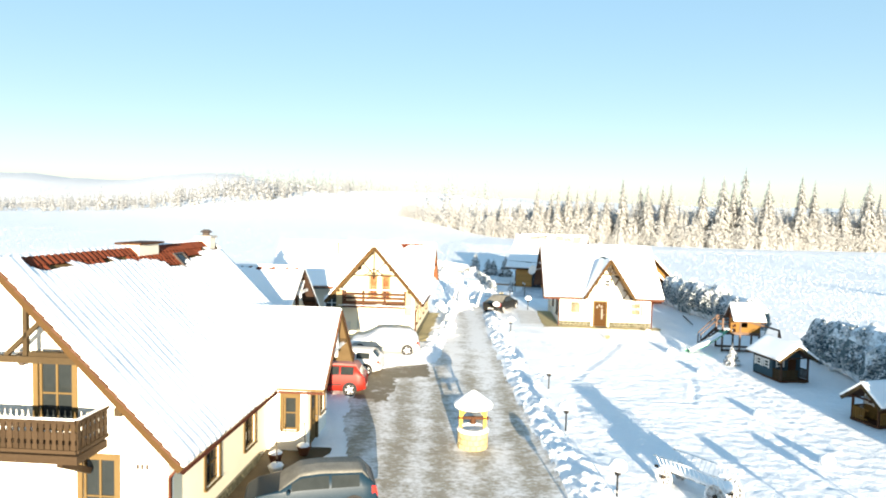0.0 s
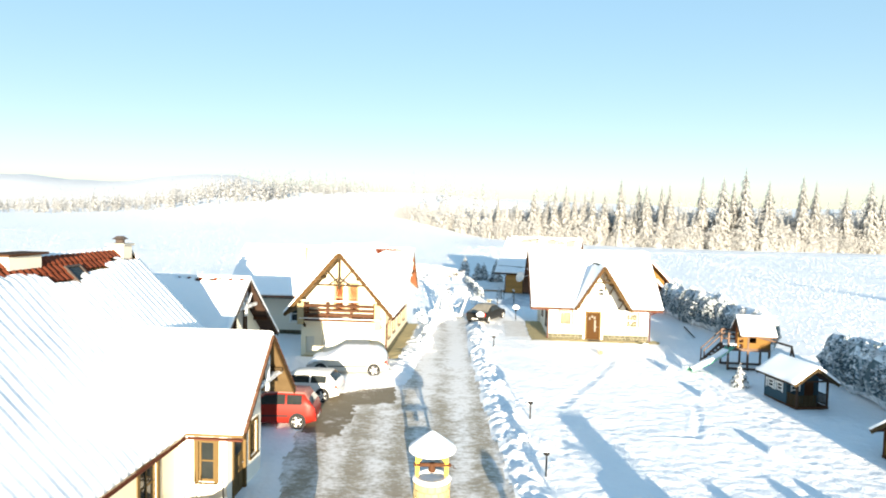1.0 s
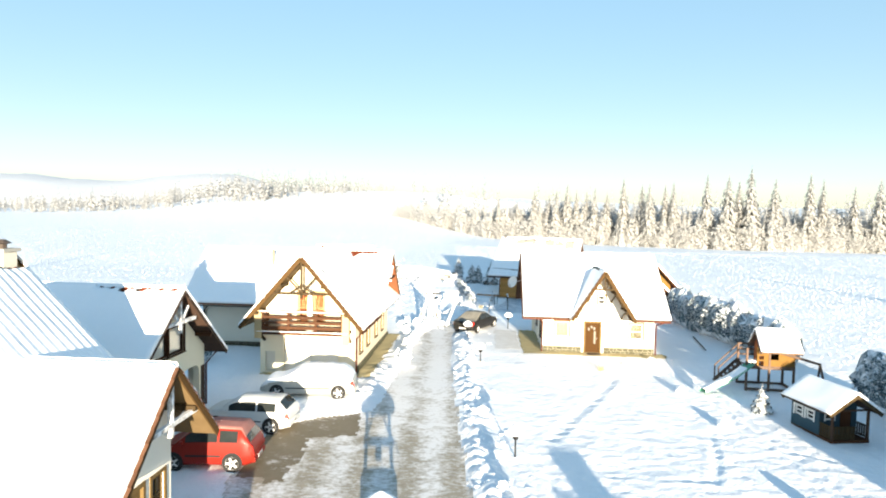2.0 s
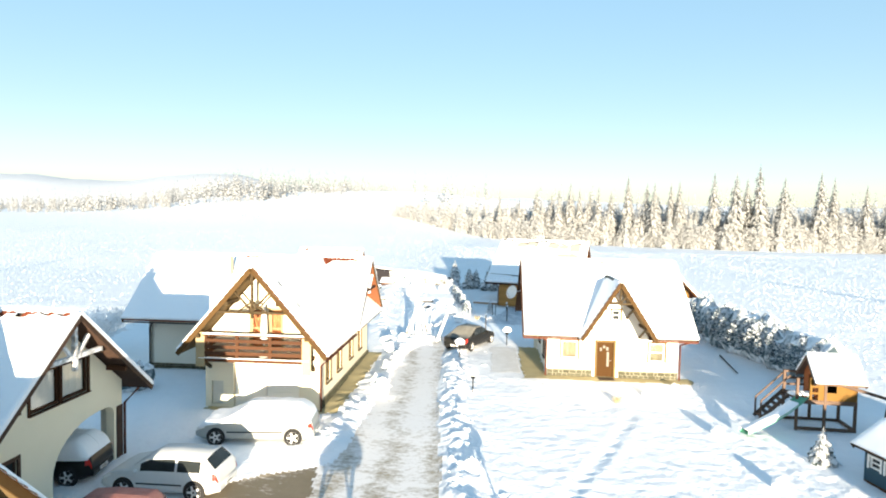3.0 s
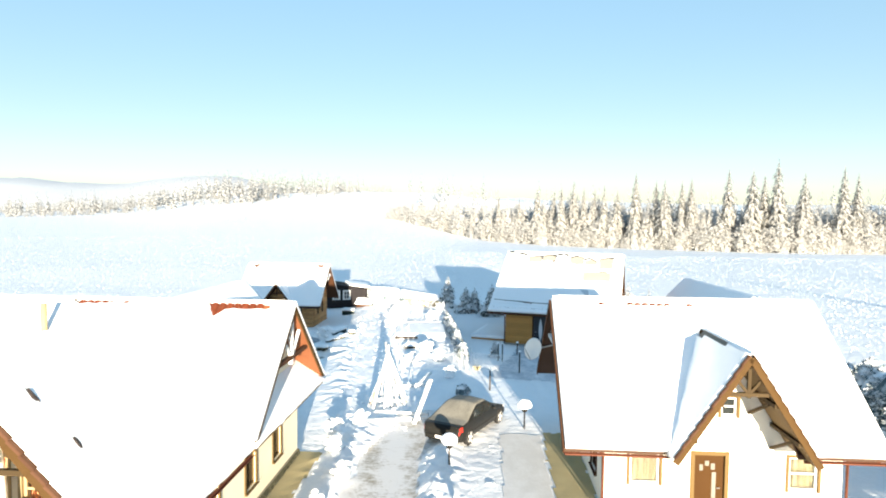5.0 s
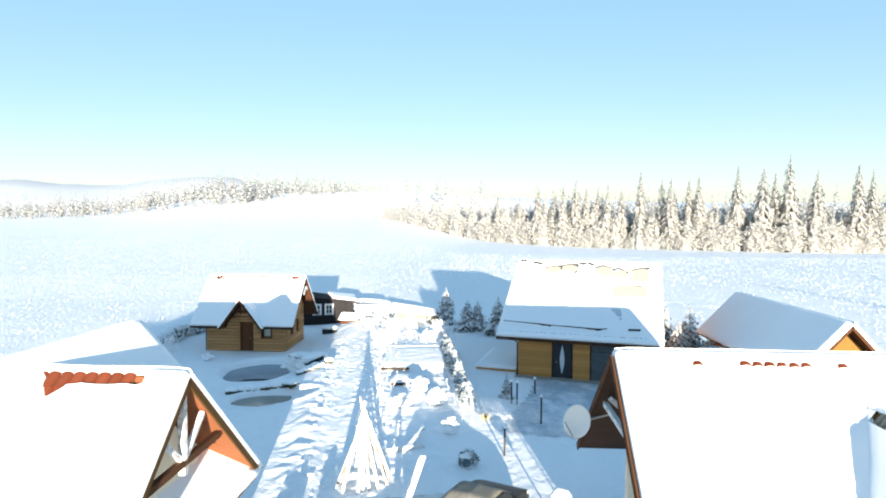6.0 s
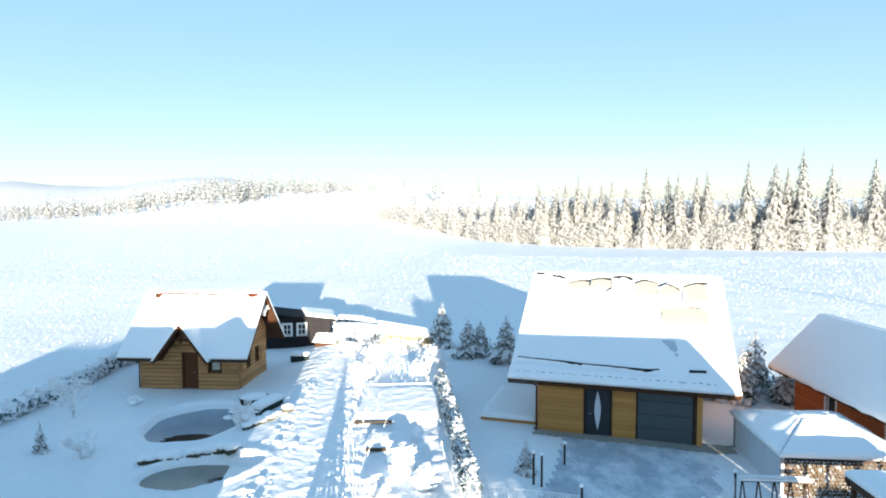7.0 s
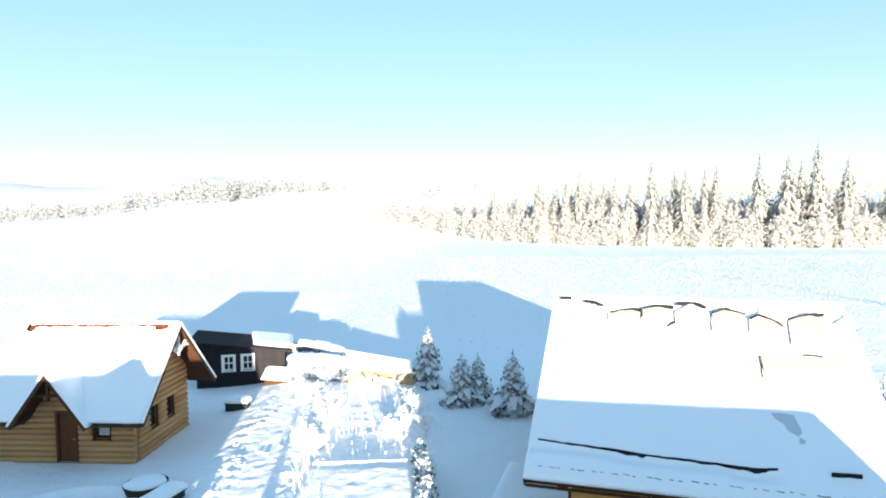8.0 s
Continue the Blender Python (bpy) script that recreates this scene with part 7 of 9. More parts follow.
def hay_cart():
    x, y = 9.15, 21.7
    c = thing("hay_cart", "old wooden ladder cart with spoked wheels under snow", "cart", pose(x, y, gz(x, y) + 0.02, 0, 0, -56) @ Matrix.Scale(0.8, 4))
    for px, r in ((-1.25, 0.42), (1.3, 0.5)):
        for sg in (-1, 1):
            cart_wheel(c, pose(px, sg * 0.62, r - 0.04, 90), r)
        rod_part("axle", "bark", c, [(px, -0.66, r), (px, 0.66, r)], 0.04)
    beam_part("pole", "bark", c, (-2.2, 0, 0.45), (1.7, 0, 0.55), 0.1, 0.1)
    for sg in (-1, 1):
        lo, hi = sg * 0.32, sg * 0.72
        for yy, z in ((lo, 0.6), (hi, 1.25)):
            rod_part("ladder_rail", "pole_wood", c, [(-1.75, yy, z), (1.75, yy, z + 0.1)], 0.045, r1=0.035)
        for i in range(15):
            xx = -1.6 + i * 0.228
            rod_part("rung", "frost_bark", c, [(xx, lo, 0.6), (xx, hi, 1.3)], 0.018, seg=6)
    for i in range(6):
        beam_part("board", "frost_bark", c, (-1.6 + i * 0.6, -0.33, 0.6), (-1.6 + i * 0.6, 0.33, 0.6), 0.3, 0.03)
    bm = bmesh.new()
    snow_sheet(bm, (-1.65, -0.38, 0.63), (1.65, -0.38, 0.7), (1.65, 0.38, 0.7), (-1.65, 0.38, 0.63), 0.16, 0.14, 9, wave=0.16)
    part("snow_cover", bm, "snow", c, smooth=True)


hay_cart()


def play_hut(label, m, w, d, wall, trim, wall_h=1.65, rise=0.8, porch=0.75, rail_mat="brown"):
    """A child's hut with a porch under its front gable. The front faces -y."""
    h = thing("playhouse", label, "playhouse", m, "playhouses on the lawn")
    roof_pair(h, "y", 0, w / 2 + 0.28, wall_h - 0.2, wall_h + rise, -0.22, d + 0.2, 0.13, seed=w, step=0.25, boards="dark", barge_mat="timber")
    fl = box_part("floor", "brown", h, -w / 2, w / 2, 0, d, 0, 0.12)
    sl = (rise + 0.2) / (w / 2 + 0.28)
    top = [(-w / 2, wall_h + rise - w / 2 * sl - 0.12), (0, wall_h + rise - 0.16), (w / 2, wall_h + rise - w / 2 * sl - 0.12)]
    th = top[0][1]
    holes = [(-0.62, -0.2, 0.75, 1.2), (0.1, 0.65, 0.125, 1.2)]
    front = wall_obj(h, side(0, porch, 0), top, holes, wall, thick=0.06, z0=0.122)
    window_unit(h, side(-0.41, porch, 0, 0.75), 0.42, 0.45, "white_frame", cross=0, bars=1, trim=0.05, sill=False)
    bm = bmesh.new()
    box(bm, 0.13, 0.62, 0.01, 0.04, 0.13, 1.18)
    part("door", bm, "brown", h, m=side(0, porch, 0), bevel=0.008)
    for sg, rz, y in ((-1, -90, d), (1, 90, porch + 0.06)):
        n = d - porch - 0.06
        holes = [(0.2, 0.72, 0.62, 1.06), (n - 0.78, n - 0.26, 0.62, 1.06)]
        wall_obj(h, side(sg * w / 2, y, rz), [(0, th), (n, th)], holes, wall, thick=0.06, z0=0.122)
        for a, b, za, zb in holes:
            window_unit(h, side(sg * w / 2, y + sg * (a + b) / 2, rz, za), b - a, zb - za, "white_frame", cross=0, bars=1, trim=0.05, sill=False)
    wall_obj(h, side(w / 2 - 0.062, d, 180), [(0, th), (w - 0.124, th)], [], wall, thick=0.05, z0=0.122)
    for sx in (-1, 1):
        beam_part("post", trim, h, (sx * (w / 2 - 0.06), 0.06, 0.12), (sx * (w / 2 - 0.06), 0.06, th), 0.09, 0.09)
        for z in (0.22, 0.68):
            beam_part("rail", rail_mat, h, (sx * (w / 2 - 0.04), 0.1, z), (sx * (w / 2 - 0.04), porch, z), 0.04, 0.06)
        for i in range(5):
            box_part("slat", rail_mat, h, sx * (w / 2 - 0.02) - 0.012, sx * (w / 2 - 0.02) + 0.012, 0.12 + i * 0.125, 0.2 + i * 0.125, 0.15, 0.72)
    for i in range(int((w - 0.75) / 0.13)):
        x = -w / 2 + 0.1 + i * 0.13
        box_part("slat", rail_mat, h, x, x + 0.09, 0.02, 0.045, 0.15, 0.72)
    for z in (0.22, 0.66):
        beam_part("rail", rail_mat, h, (-w / 2 + 0.05, 0.06, z), (w / 2 - 0.62, 0.06, z), 0.03, 0.06)
    beam_part("tie_beam", trim, h, (-w / 2, 0.02, th - 0.03), (w / 2, 0.02, th - 0.03), 0.07, 0.08)
    return h


play_hut("blue wooden playhouse with white windows and dark porch", pose(20.4, 35.65, gz(20.4, 36) + 0.02, 0, 0, 8), 1.8, 2.5, "blue_board", "dark", 1.58, 0.58, rail_mat="timber")
play_hut("orange wooden playhouse with a slatted porch", pose(20.05, 29.15, gz(20.5, 29.2) + 0.02, 0, 0, -76), 1.5, 2.3, "orange_board", "brown", 1.3, 0.62, rail_mat="orange_board")


def play_tower():
    x, y = 20.7, 43.6
    t = thing("play_tower", "wooden climbing tower with orange cabin, stairs and green slide", "playground", pose(x, y, gz(x, y), 0, 0, -8))
    hz = 1.35
    for px in (-1.15, 0.0, 1.25):
        for py in (-0.75, 0.75):
            beam_part("post", "tower_wood", t, (px, py, -0.15), (px, py, hz + (0.95 if px < 0.5 else 0.0)), 0.11, 0.11)
    for i in range(12):
        box_part("deck_board", "tower_wood", t, -1.2 + i * 0.205, -1.01 + i * 0.205, -0.8, 0.8, hz - 0.05, hz)
    for py in (-0.75, 0.75):
        beam_part("joist", "tower_wood", t, (-1.2, py, hz - 0.12), (1.3, py, hz - 0.12), 0.09, 0.13)
        beam_part("ground_beam", "tower_wood", t, (-1.2, py, 0.06), (1.3, py, 0.06), 0.12, 0.12)
    beam_part("ground_beam", "tower_wood", t, (1.28, -0.75, 0.06), (1.28, 0.75, 0.06), 0.12, 0.12)
    # cabin
    holes = [(0.35, 0.75, 0.35, 0.75)]
    wall_obj(t, side(-0.3, -0.78, 0, hz), [(0, 1.05), (1.6, 1.05)], holes, "orange_board", thick=0.05)
    wall_obj(t, side(1.3, 0.78, 180, hz), [(0, 1.05), (1.6, 1.05)], [], "orange_board", thick=0.05)
    wall_obj(t, side(1.3, -0.73, 90, hz), [(0, 1.05), (0.73, 1.72), (1.46, 1.05)], [], "orange_board", thick=0.05)
    wall_obj(t, side(-0.3, 0.73, -90, hz), [(0, 1.05), (0.73, 1.72), (1.46, 1.05)], [(0.45, 1.0, 0.0, 0.95)], "rust_board", thick=0.05)
    r = roof_pair(t, "x", 0, 1.0, hz + 0.85, hz + 1.85, -0.5, 1.5, 0.13, seed=83, step=0.25, boards="tower_wood")
    # railings
    for py in (-0.75, 0.75):
        for z in (0.3, 0.6, 0.9):
            if py > 0 or z > 0.2:
                beam_part("rail", "orange_board" if py < 0 else "tower_wood", t, (-0.6 if py < 0 else -1.15, py, hz + z), (0.0, py, hz + z), 0.04, 0.1)
    beam_part("post", "orange_board", t, (-0.6, -0.75, hz), (-0.6, -0.75, hz + 0.98), 0.1, 0.1)
    # stairs to the west, behind
    for i in range(6):
        box_part("tread", "tower_wood", t, -2.35 + i * 0.2, -2.13 + i * 0.2, 0.1, 0.78, 0.15 + i * 0.2, 0.19 + i * 0.2)
    for yy in (0.08, 0.8):
        beam_part("stringer", "tower_wood", t, (-2.4, yy, 0.05), (-1.15, yy, hz), 0.05, 0.16)
        beam_part("handrail", "tower_wood", t, (-2.35, yy, 0.95), (-1.15, yy, hz + 0.85), 0.05, 0.07)
        beam_part("post", "tower_wood", t, (-2.35, yy, 0.0), (-2.35, yy, 0.98), 0.07, 0.07)
    # slide
    bm = bmesh.new()
    rows = []
    for i in range(13):
        k = i / 12
        xx, yy, z = -0.95 - 2.8 * k, -0.85 - 1.25 * k, hz * (1 - k) ** 1.25 * (1 - 0.12 * math.sin(math.pi * k)) + 0.1
        d = Vector((0.48, -0.876, 0)) * 0.26
        rows.append([bm.verts.new(Vector((xx, yy, z)) + d * s + Vector((0, 0, h))) for s, h in ((-1, 0.14), (-0.85, 0.02), (0.85, 0.02), (1, 0.14), (1, 0.1), (0.85, -0.02), (-0.85, -0.02), (-1, 0.1))])
    for a, b in zip(rows, rows[1:]):
        for j in range(8):
            bm.faces.new((a[j], a[(j + 1) % 8], b[(j + 1) % 8], b[j]))
    sld = part("slide", bm, "green_slide", t, "green plastic slide filled with snow")
    bm = bmesh.new()
    rows = []
    for i in range(13):
        k = 0.16 + 0.84 * i / 12
        xx, yy, z = -0.95 - 2.8 * k, -0.85 - 1.25 * k, hz * (1 - k) ** 1.25 * (1 - 0.12 * math.sin(math.pi * k)) + 0.1
        d = Vector((0.48, -0.876, 0)) * 0.24
        rows.append([bm.verts.new(Vector((xx, yy, z)) + d * s + Vector((0, 0, h))) for s, h in ((-1.06, 0.06), (-1.0, 0.19), (0.0, 0.2 + 0.03 * math.sin(i)), (1.0, 0.19), (1.06, 0.06))])
    for a, b in zip(rows, rows[1:]):
        for j in range(4):
            bm.faces.new((a[j], a[j + 1], b[j + 1], b[j]))
    part("snow_cover", bm, "roof_snow", sld, smooth=True)
    # swing beam to the east
    beam_part("swing_beam", "tower_wood", t, (0.6, -0.85, hz + 0.75), (2.4, -1.2, hz + 0.3), 0.1, 0.12)
    for sg in (-1, 1):
        beam_part("swing_leg", "tower_wood", t, (2.35, -1.2, hz + 0.3), (2.5, -1.2 + sg * 0.7, -0.1), 0.09, 0.09)
    bm = bmesh.new()
    for i in range(6):
        blob(bm, (-1.0 + i * 0.2, 0.1 * (i % 3), hz + 0.05), (0.25, 0.4, 0.1), 2, 0.3, 2, i, 0.2)
    part("snow_heap", bm, "snow", t, smooth=True)


play_tower()


# ---- garden lamps, beds, wood pile, ponds ----
def garden_lamp(x, y, h=1.0):
    g = thing("garden_lamp", "dark garden lamp post wearing a round cap of snow", "lamp", pose(x, y, gz(x, y) + 0.02), "garden lamps along the lane")
    rod_part("post", "gap", g, [(0, 0, -0.2), (0, 0, h - 0.2)], 0.035)
    bm = bmesh.new()
    lathe(bm, [(0.05, h - 0.24), (0.11, h - 0.2), (0.12, h - 0.02), (0.05, h)], 8)
    part("lantern", bm, "gap", g)
    bm = bmesh.new()
    blob(bm, (0, 0, h + 0.1), (0.3, 0.3, 0.24), 3, 0.2, 1.5, x, 0.55)
    part("snow_cap", bm, "snow", g, smooth=True)


# the last three stand out of view, added to throw thin pole shadows
for x, y, h in ((5.65, 27.5, 1.0), (6.2, 21.2, 1.0), (8.1, 58.6, 0.95), (4.75, 54.2, 1.0), (5.9, 33.6, 0.9), (5.3, 47.5, 0.9), (15.65, 42.2, 0.03), (15.72, 37.25, 0.03), (15.5, 29.9, 0.05), (15.42, 24.4, 0.05), (4.95, 16.4, 1.2), (12.95, 14.5, 1.15), (15.4, 15.5, 1.1)):
    garden_lamp(x, y, h)


def snow_shrub(x, y, r, h, seed, label="small shrub bowed under round cushions of snow"):
    s = thing("shrub", label, "shrub", pose(x, y, gz(x, y)), "snowy shrubs along the lane")
    rnd = random.Random(seed)
    for k in range(9):
        t = rnd.uniform(0, math.tau)
        e = Vector((r * 0.9 * math.cos(t), r * 0.9 * math.sin(t), h * rnd.uniform(0.5, 1.0)))
        rod_part("twig", "frost_bark", s, [(0, 0, -0.05), e * 0.5 + Vector((0, 0, 0.08)), e], 0.02, seg=5, r1=0.006)
    bm = bmesh.new()
    for k in range(11):
        t, q = rnd.uniform(0, math.tau), math.sqrt(rnd.random())
        z = h * (1 - 0.55 * q * q) * rnd.uniform(0.75, 1.05)
        blob(bm, (r * q * math.cos(t), r * q * math.sin(t), z), (r * rnd.uniform(0.25, 0.5), r * rnd.uniform(0.25, 0.5), r * rnd.uniform(0.15, 0.32)), 2, 0.45, 2.2, k + seed, 0.4)
    blob(bm, (0, 0, h * 0.35), (r * 0.8, r * 0.8, h * 0.42), 2, 0.5, 2.5, seed)
    part("snow_cap", bm, "snow", s, smooth=True)


for i, (x, y, r, h) in enumerate(((0.56, 50.8, 0.3, 0.8), (0.75, 46.7, 0.42, 0.85), (0.2, 48.6, 0.3, 0.5), (0.95, 53.2, 0.35, 0.7), (0.3, 55.6, 0.4, 0.75), (-0.1, 57.5, 0.4, 0.8), (0.9, 59.0, 0.35, 0.55),
                                  (4.6, 44.0, 0.28, 0.5), (4.9, 38.2, 0.3, 0.55), (5.2, 30.5, 0.3, 0.5), (3.4, 72.2, 0.55, 0.95), (4.2, 70.6, 0.5, 0.8), (2.6, 70.2, 0.45, 0.6), (4.9, 66.6, 0.4, 0.7),
                                  (-4.6, 78.6, 0.6, 0.8), (-9.9, 75.0, 0.45, 0.5), (-11.3, 82.0, 0.35, 0.45), (0.5, 84.5, 0.45, 0.8), (0.2, 88.0, 0.5, 0.9), (-1.4, 91.5, 0.5, 0.8), (3.4, 86.0, 0.35, 0.9), (16.3, 49.0, 0.22, 0.2), (14.2, 47.4, 0.2, 0.25))):
    snow_shrub(x, y, r, h, i * 3.7)


def wood_wigwam():
    x, y = 1.75, 62.0
    w = thing("pole_wigwam", "wigwam of snow-covered poles leaning together", "wood stack", pose(x, y, gz(x, y)))
    rnd = random.Random(5)
    for k in range(18):
        t = k * math.tau / 18 + rnd.uniform(-0.15, 0.15)
        r = rnd.uniform(0.75, 1.05)
        a, b = Vector((r * math.cos(t), r * 1.2 * math.sin(t), -0.05)), Vector((-0.12 * math.cos(t), -0.12 * math.sin(t), rnd.uniform(2.3, 3.1)))
        rod_part("pole", "pole_wood", w, [a, a.lerp(b, 0.5), b], 0.055, seg=7, r1=0.035)
        if k % 4:
            continue
        bm = bmesh.new()
        side_v = Vector((math.cos(t), math.sin(t), 0)) * 0.03
        rod(bm, [a.lerp(b, 0.05) + side_v + Vector((0, 0, 0.05)), a.lerp(b, 0.5) + side_v + Vector((0, 0, 0.05)), b + side_v], 0.045, 7, 0.028)
        part("snow_cap", bm, "snow", w, smooth=True)


wood_wigwam()


def fallen_board(x, y, z, rz, tilt, length):
    b = thing("loose_plank", "loose grey plank carrying a ridge of snow", "plank", pose(x, y, gz(x, y) + z, 0, tilt, rz), "planks lying in the garden")
    bm = bmesh.new()
    box(bm, -length / 2, length / 2, -0.09, 0.09, 0, 0.05)
    part("board", bm, "frost_bark", b, bevel=0.01)
    bm = bmesh.new()
    snow_sheet(bm, (-length / 2, -0.09, 0.05), (length / 2, -0.09, 0.05), (length / 2, 0.09, 0.05), (-length / 2, 0.09, 0.05), 0.09, 0.3, x, lip=0.02)
    part("snow_cap", bm, "snow", b)


for q in ((2.2, 59.0, 0.12, 12, 0, 3.4), (2.6, 60.0, 0.1, -14, -3, 2.6), (3.6, 59.2, 0.95, 62, -48, 2.2), (3.4, 65.5, 0.15, 70, -8, 2.2), (2.9, 64.6, 0.1, 25, 0, 2.0)):
    fallen_board(*q)


def lying_pole(a, b):
    (x0, y0), (x1, y1) = a, b
    p = thing("lying_pole", "long thin dark pole lying on the snow beside the cottage", "pole", pose(x0, y0, gz(x0, y0)))
    rod_part("pole", "bark", p, [(0, 0, 0.1), (x1 - x0, y1 - y0, gz(x1, y1) - gz(x0, y0) + 0.12)], 0.05, seg=7, r1=0.035)


lying_pole((21.9, 56.4), (20.95, 51.85))


def straw_tuft(x, y):
    t = thing("straw_tuft", "small yellow straw tuft poking through the snow", "plant", pose(x, y, gz(x, y)))
    rr = random.Random(4)
    bm = bmesh.new()
    for _ in range(60):
        a, q = rr.uniform(0, math.tau), rr.uniform(0.05, 0.3)
        rod(bm, [(0.3 * q * math.cos(a), 0.3 * q * math.sin(a), 0), (q * math.cos(a), q * math.sin(a), rr.uniform(0.15, 0.36))], 0.014, 4, 0.006, cap=False)
    part("stalks", bm, "blind", t)


straw_tuft(12.4, 46.3)
straw_tuft(6.5, 68.5)


def raised_bed(cx, cy, hx, hy, top):
    b = thing("raised_bed", "log-edged raised bed buried under drifted snow", "garden bed", pose(cx, cy, gz(cx, cy)), "raised beds of the garden")
    rr = random.Random(cx + cy)
    z = top * 0.42 + rr.uniform(-0.05, 0.05)
    rod_part("log", "bark", b, [(-hx, -hy - 0.3, z), (-hx * 0.1, -hy - 0.36, z + 0.03)], 0.075, seg=8)
    rod_part("peg", "bark", b, [(-hx * 0.9, -hy - 0.42, -0.1), (-hx * 0.9, -hy - 0.42, top * 0.75)], 0.04, seg=7)


for bed in BEDS:
    raised_bed(*bed)


def picket(x, y, h, lean=0):
    p = thing("fence_post", "thin dark fence post with a crust of snow", "post", pose(x, y, gz(x, y), lean, lean * 0.7, 0), "posts of the wire fence")
    rod_part("stake", "bark", p, [(0, 0, -0.2), (0, 0, h)], 0.04, seg=7)
    bm = bmesh.new()
    blob(bm, (0, 0, h + 0.03), (0.08, 0.08, 0.07), 2, 0.2, 1, x)
    part("snow_cap", bm, "snow", p, smooth=True)


for q in ((9.0, 68.0, 1.25), (11.3, 65.9, 1.3), (12.3, 67.3, 1.2, 4), (12.6, 67.1, 1.1, -12), (8.0, 71.0, 1.1), (8.25, 70.8, 1.1), (14.4, 69.6, 1.0), (7.0, 64.4, 1.1), (9.4, 72.6, 0.8)):
    picket(*q)


def wire_mesh(a, b, h, name_label):
    """Chicken wire between two posts, heavy with rime."""
    f = thing("wire_fence", name_label, "fence", pose(a[0], a[1], gz(*a)))
    d = Vector((b[0] - a[0], b[1] - a[1], 0))
    bm = bmesh.new()
    n = int(d.length / 0.1)
    for i in range(n + 1):
        p = d * (i / n)
        q = d * (min(i + 4, n) / n)
        r = d * (max(i - 4, 0) / n)
        rod(bm, [p + Vector((0, 0, 0.02)), q + Vector((0, 0, h))], 0.006, 4, cap=False)
        rod(bm, [p + Vector((0, 0, 0.02)), r + Vector((0, 0, h))], 0.006, 4, cap=False)
    rod(bm, [Vector((0, 0, h)), d + Vector((0, 0, h))], 0.01, 5)
    part("mesh", bm, "twig", f)


wire_mesh((6.3, 68.8), (9.0, 68.0), 0.95, "wire mesh fence white with rime beside the drive")
wire_mesh((11.3, 65.9), (14.4, 69.6), 0.85, "wire mesh fence white with rime by the gate")
wire_mesh((0.95, 81.9), (4.8, 82.1), 0.5, "low wire netting white with rime behind the raised bed")


def pond(label, cx, cy, rx, ry, mat, dark, seed):
    z = gz(cx, cy) - 0.26
    p = thing("pond", label, "pond", pose(cx, cy, z), "ponds by the cabin")
    bm = bmesh.new()
    rim = []
    for k in range(40):
        t = k * math.tau / 40
        e = 1.12
        rim.append(bm.verts.new((rx * e * math.cos(t), ry * e * math.sin(t), 0)))
    low = [bm.verts.new((v.co.x, v.co.y, -0.08)) for v in rim]
    bm.faces.new(rim), bm.faces.new(low[::-1])
    for k in range(40):
        bm.faces.new((rim[k], rim[(k + 1) % 40], low[(k + 1) % 40], low[k]))
    part("ice", bm, mat, p)
    bm = bmesh.new()
    dx, dy, sx, sy = dark
    ring = [bm.verts.new((dx + sx * math.cos(k * math.tau / 24) * (1 + 0.12 * math.sin(3 * k)), dy + sy * math.sin(k * math.tau / 24), 0.005)) for k in range(24)]
    bm.faces.new(ring)
    part("open_water", bm, "water", p, "dark open water")


pond("pond under grey ice with a dark thawed patch", *POND_A, "ice", (0.35, -1.75, 1.25, 0.75), 1)
pond("small pond under pale brown ice rimmed with stones", *POND_B, "brown_ice", (0.9, -0.1, 0.5, 0.28), 2)

rnd = random.Random(31)
for i in range(26):
    a = i / 25
    x, y = -7.0 + 4.6 * a + rnd.uniform(-0.1, 0.1), 74.4 + 0.3 * math.sin(a * 3.2) + rnd.uniform(-0.15, 0.15)
    if i > 19:
        x, y = -4.1 + (i - 20) * 0.3 + rnd.uniform(-0.1, 0.1), 77.6 + (i - 20) * 0.28
    r = thing("rock", "grey pond-edge rock topped with a cushion of snow", "rock", pose(x, y, float(height(np.array([x]), np.array([y]))[0]), 0, 0, rnd.uniform(0, 180)), "rocks round the ponds")
    s = rnd.uniform(0.16, 0.3)
    bm = bmesh.new()
    blob(bm, (0, 0, s * 0.3), (s * 1.2, s, s * 0.7), 2, 0.5, 1.5, i)
    part("stone", bm, "stone", r)
    bm = bmesh.new()
    blob(bm, (0, 0, s * 0.8), (s * 1.25, s * 1.1, s * 0.6), 2, 0.3, 1.5, i, 0.5)
    part("snow_cap", bm, "snow", r, smooth=True)


def garden_chest(x, y, rz, hl, label):
    c = thing("garden_chest", label, "chest", pose(x, y, gz(x, y), 0, 0, rz))
    box_part("body", "dark_green", c, 0.04 - hl, hl - 0.04, -0.25, 0.25, -0.1, 0.34, bevel=0.015)
    box_part("lid", "dark_green", c, -hl, hl, -0.29, 0.29, 0.345, 0.39, bevel=0.01)
    bm = bmesh.new()
    snow_sheet(bm, (-hl, -0.29, 0.39), (hl, -0.29, 0.39), (hl, 0.29, 0.39), (-hl, 0.29, 0.39), 0.24, 0.12, 8)
    part("snow_cover", bm, "snow", c)


garden_chest(-4.65, 91.15, -4, 0.6, "dark green garden chest under a heap of snow")
garden_chest(-3.75, 80.1, 72, 1.0, "long dark garden chest under thick snow beside the pond")


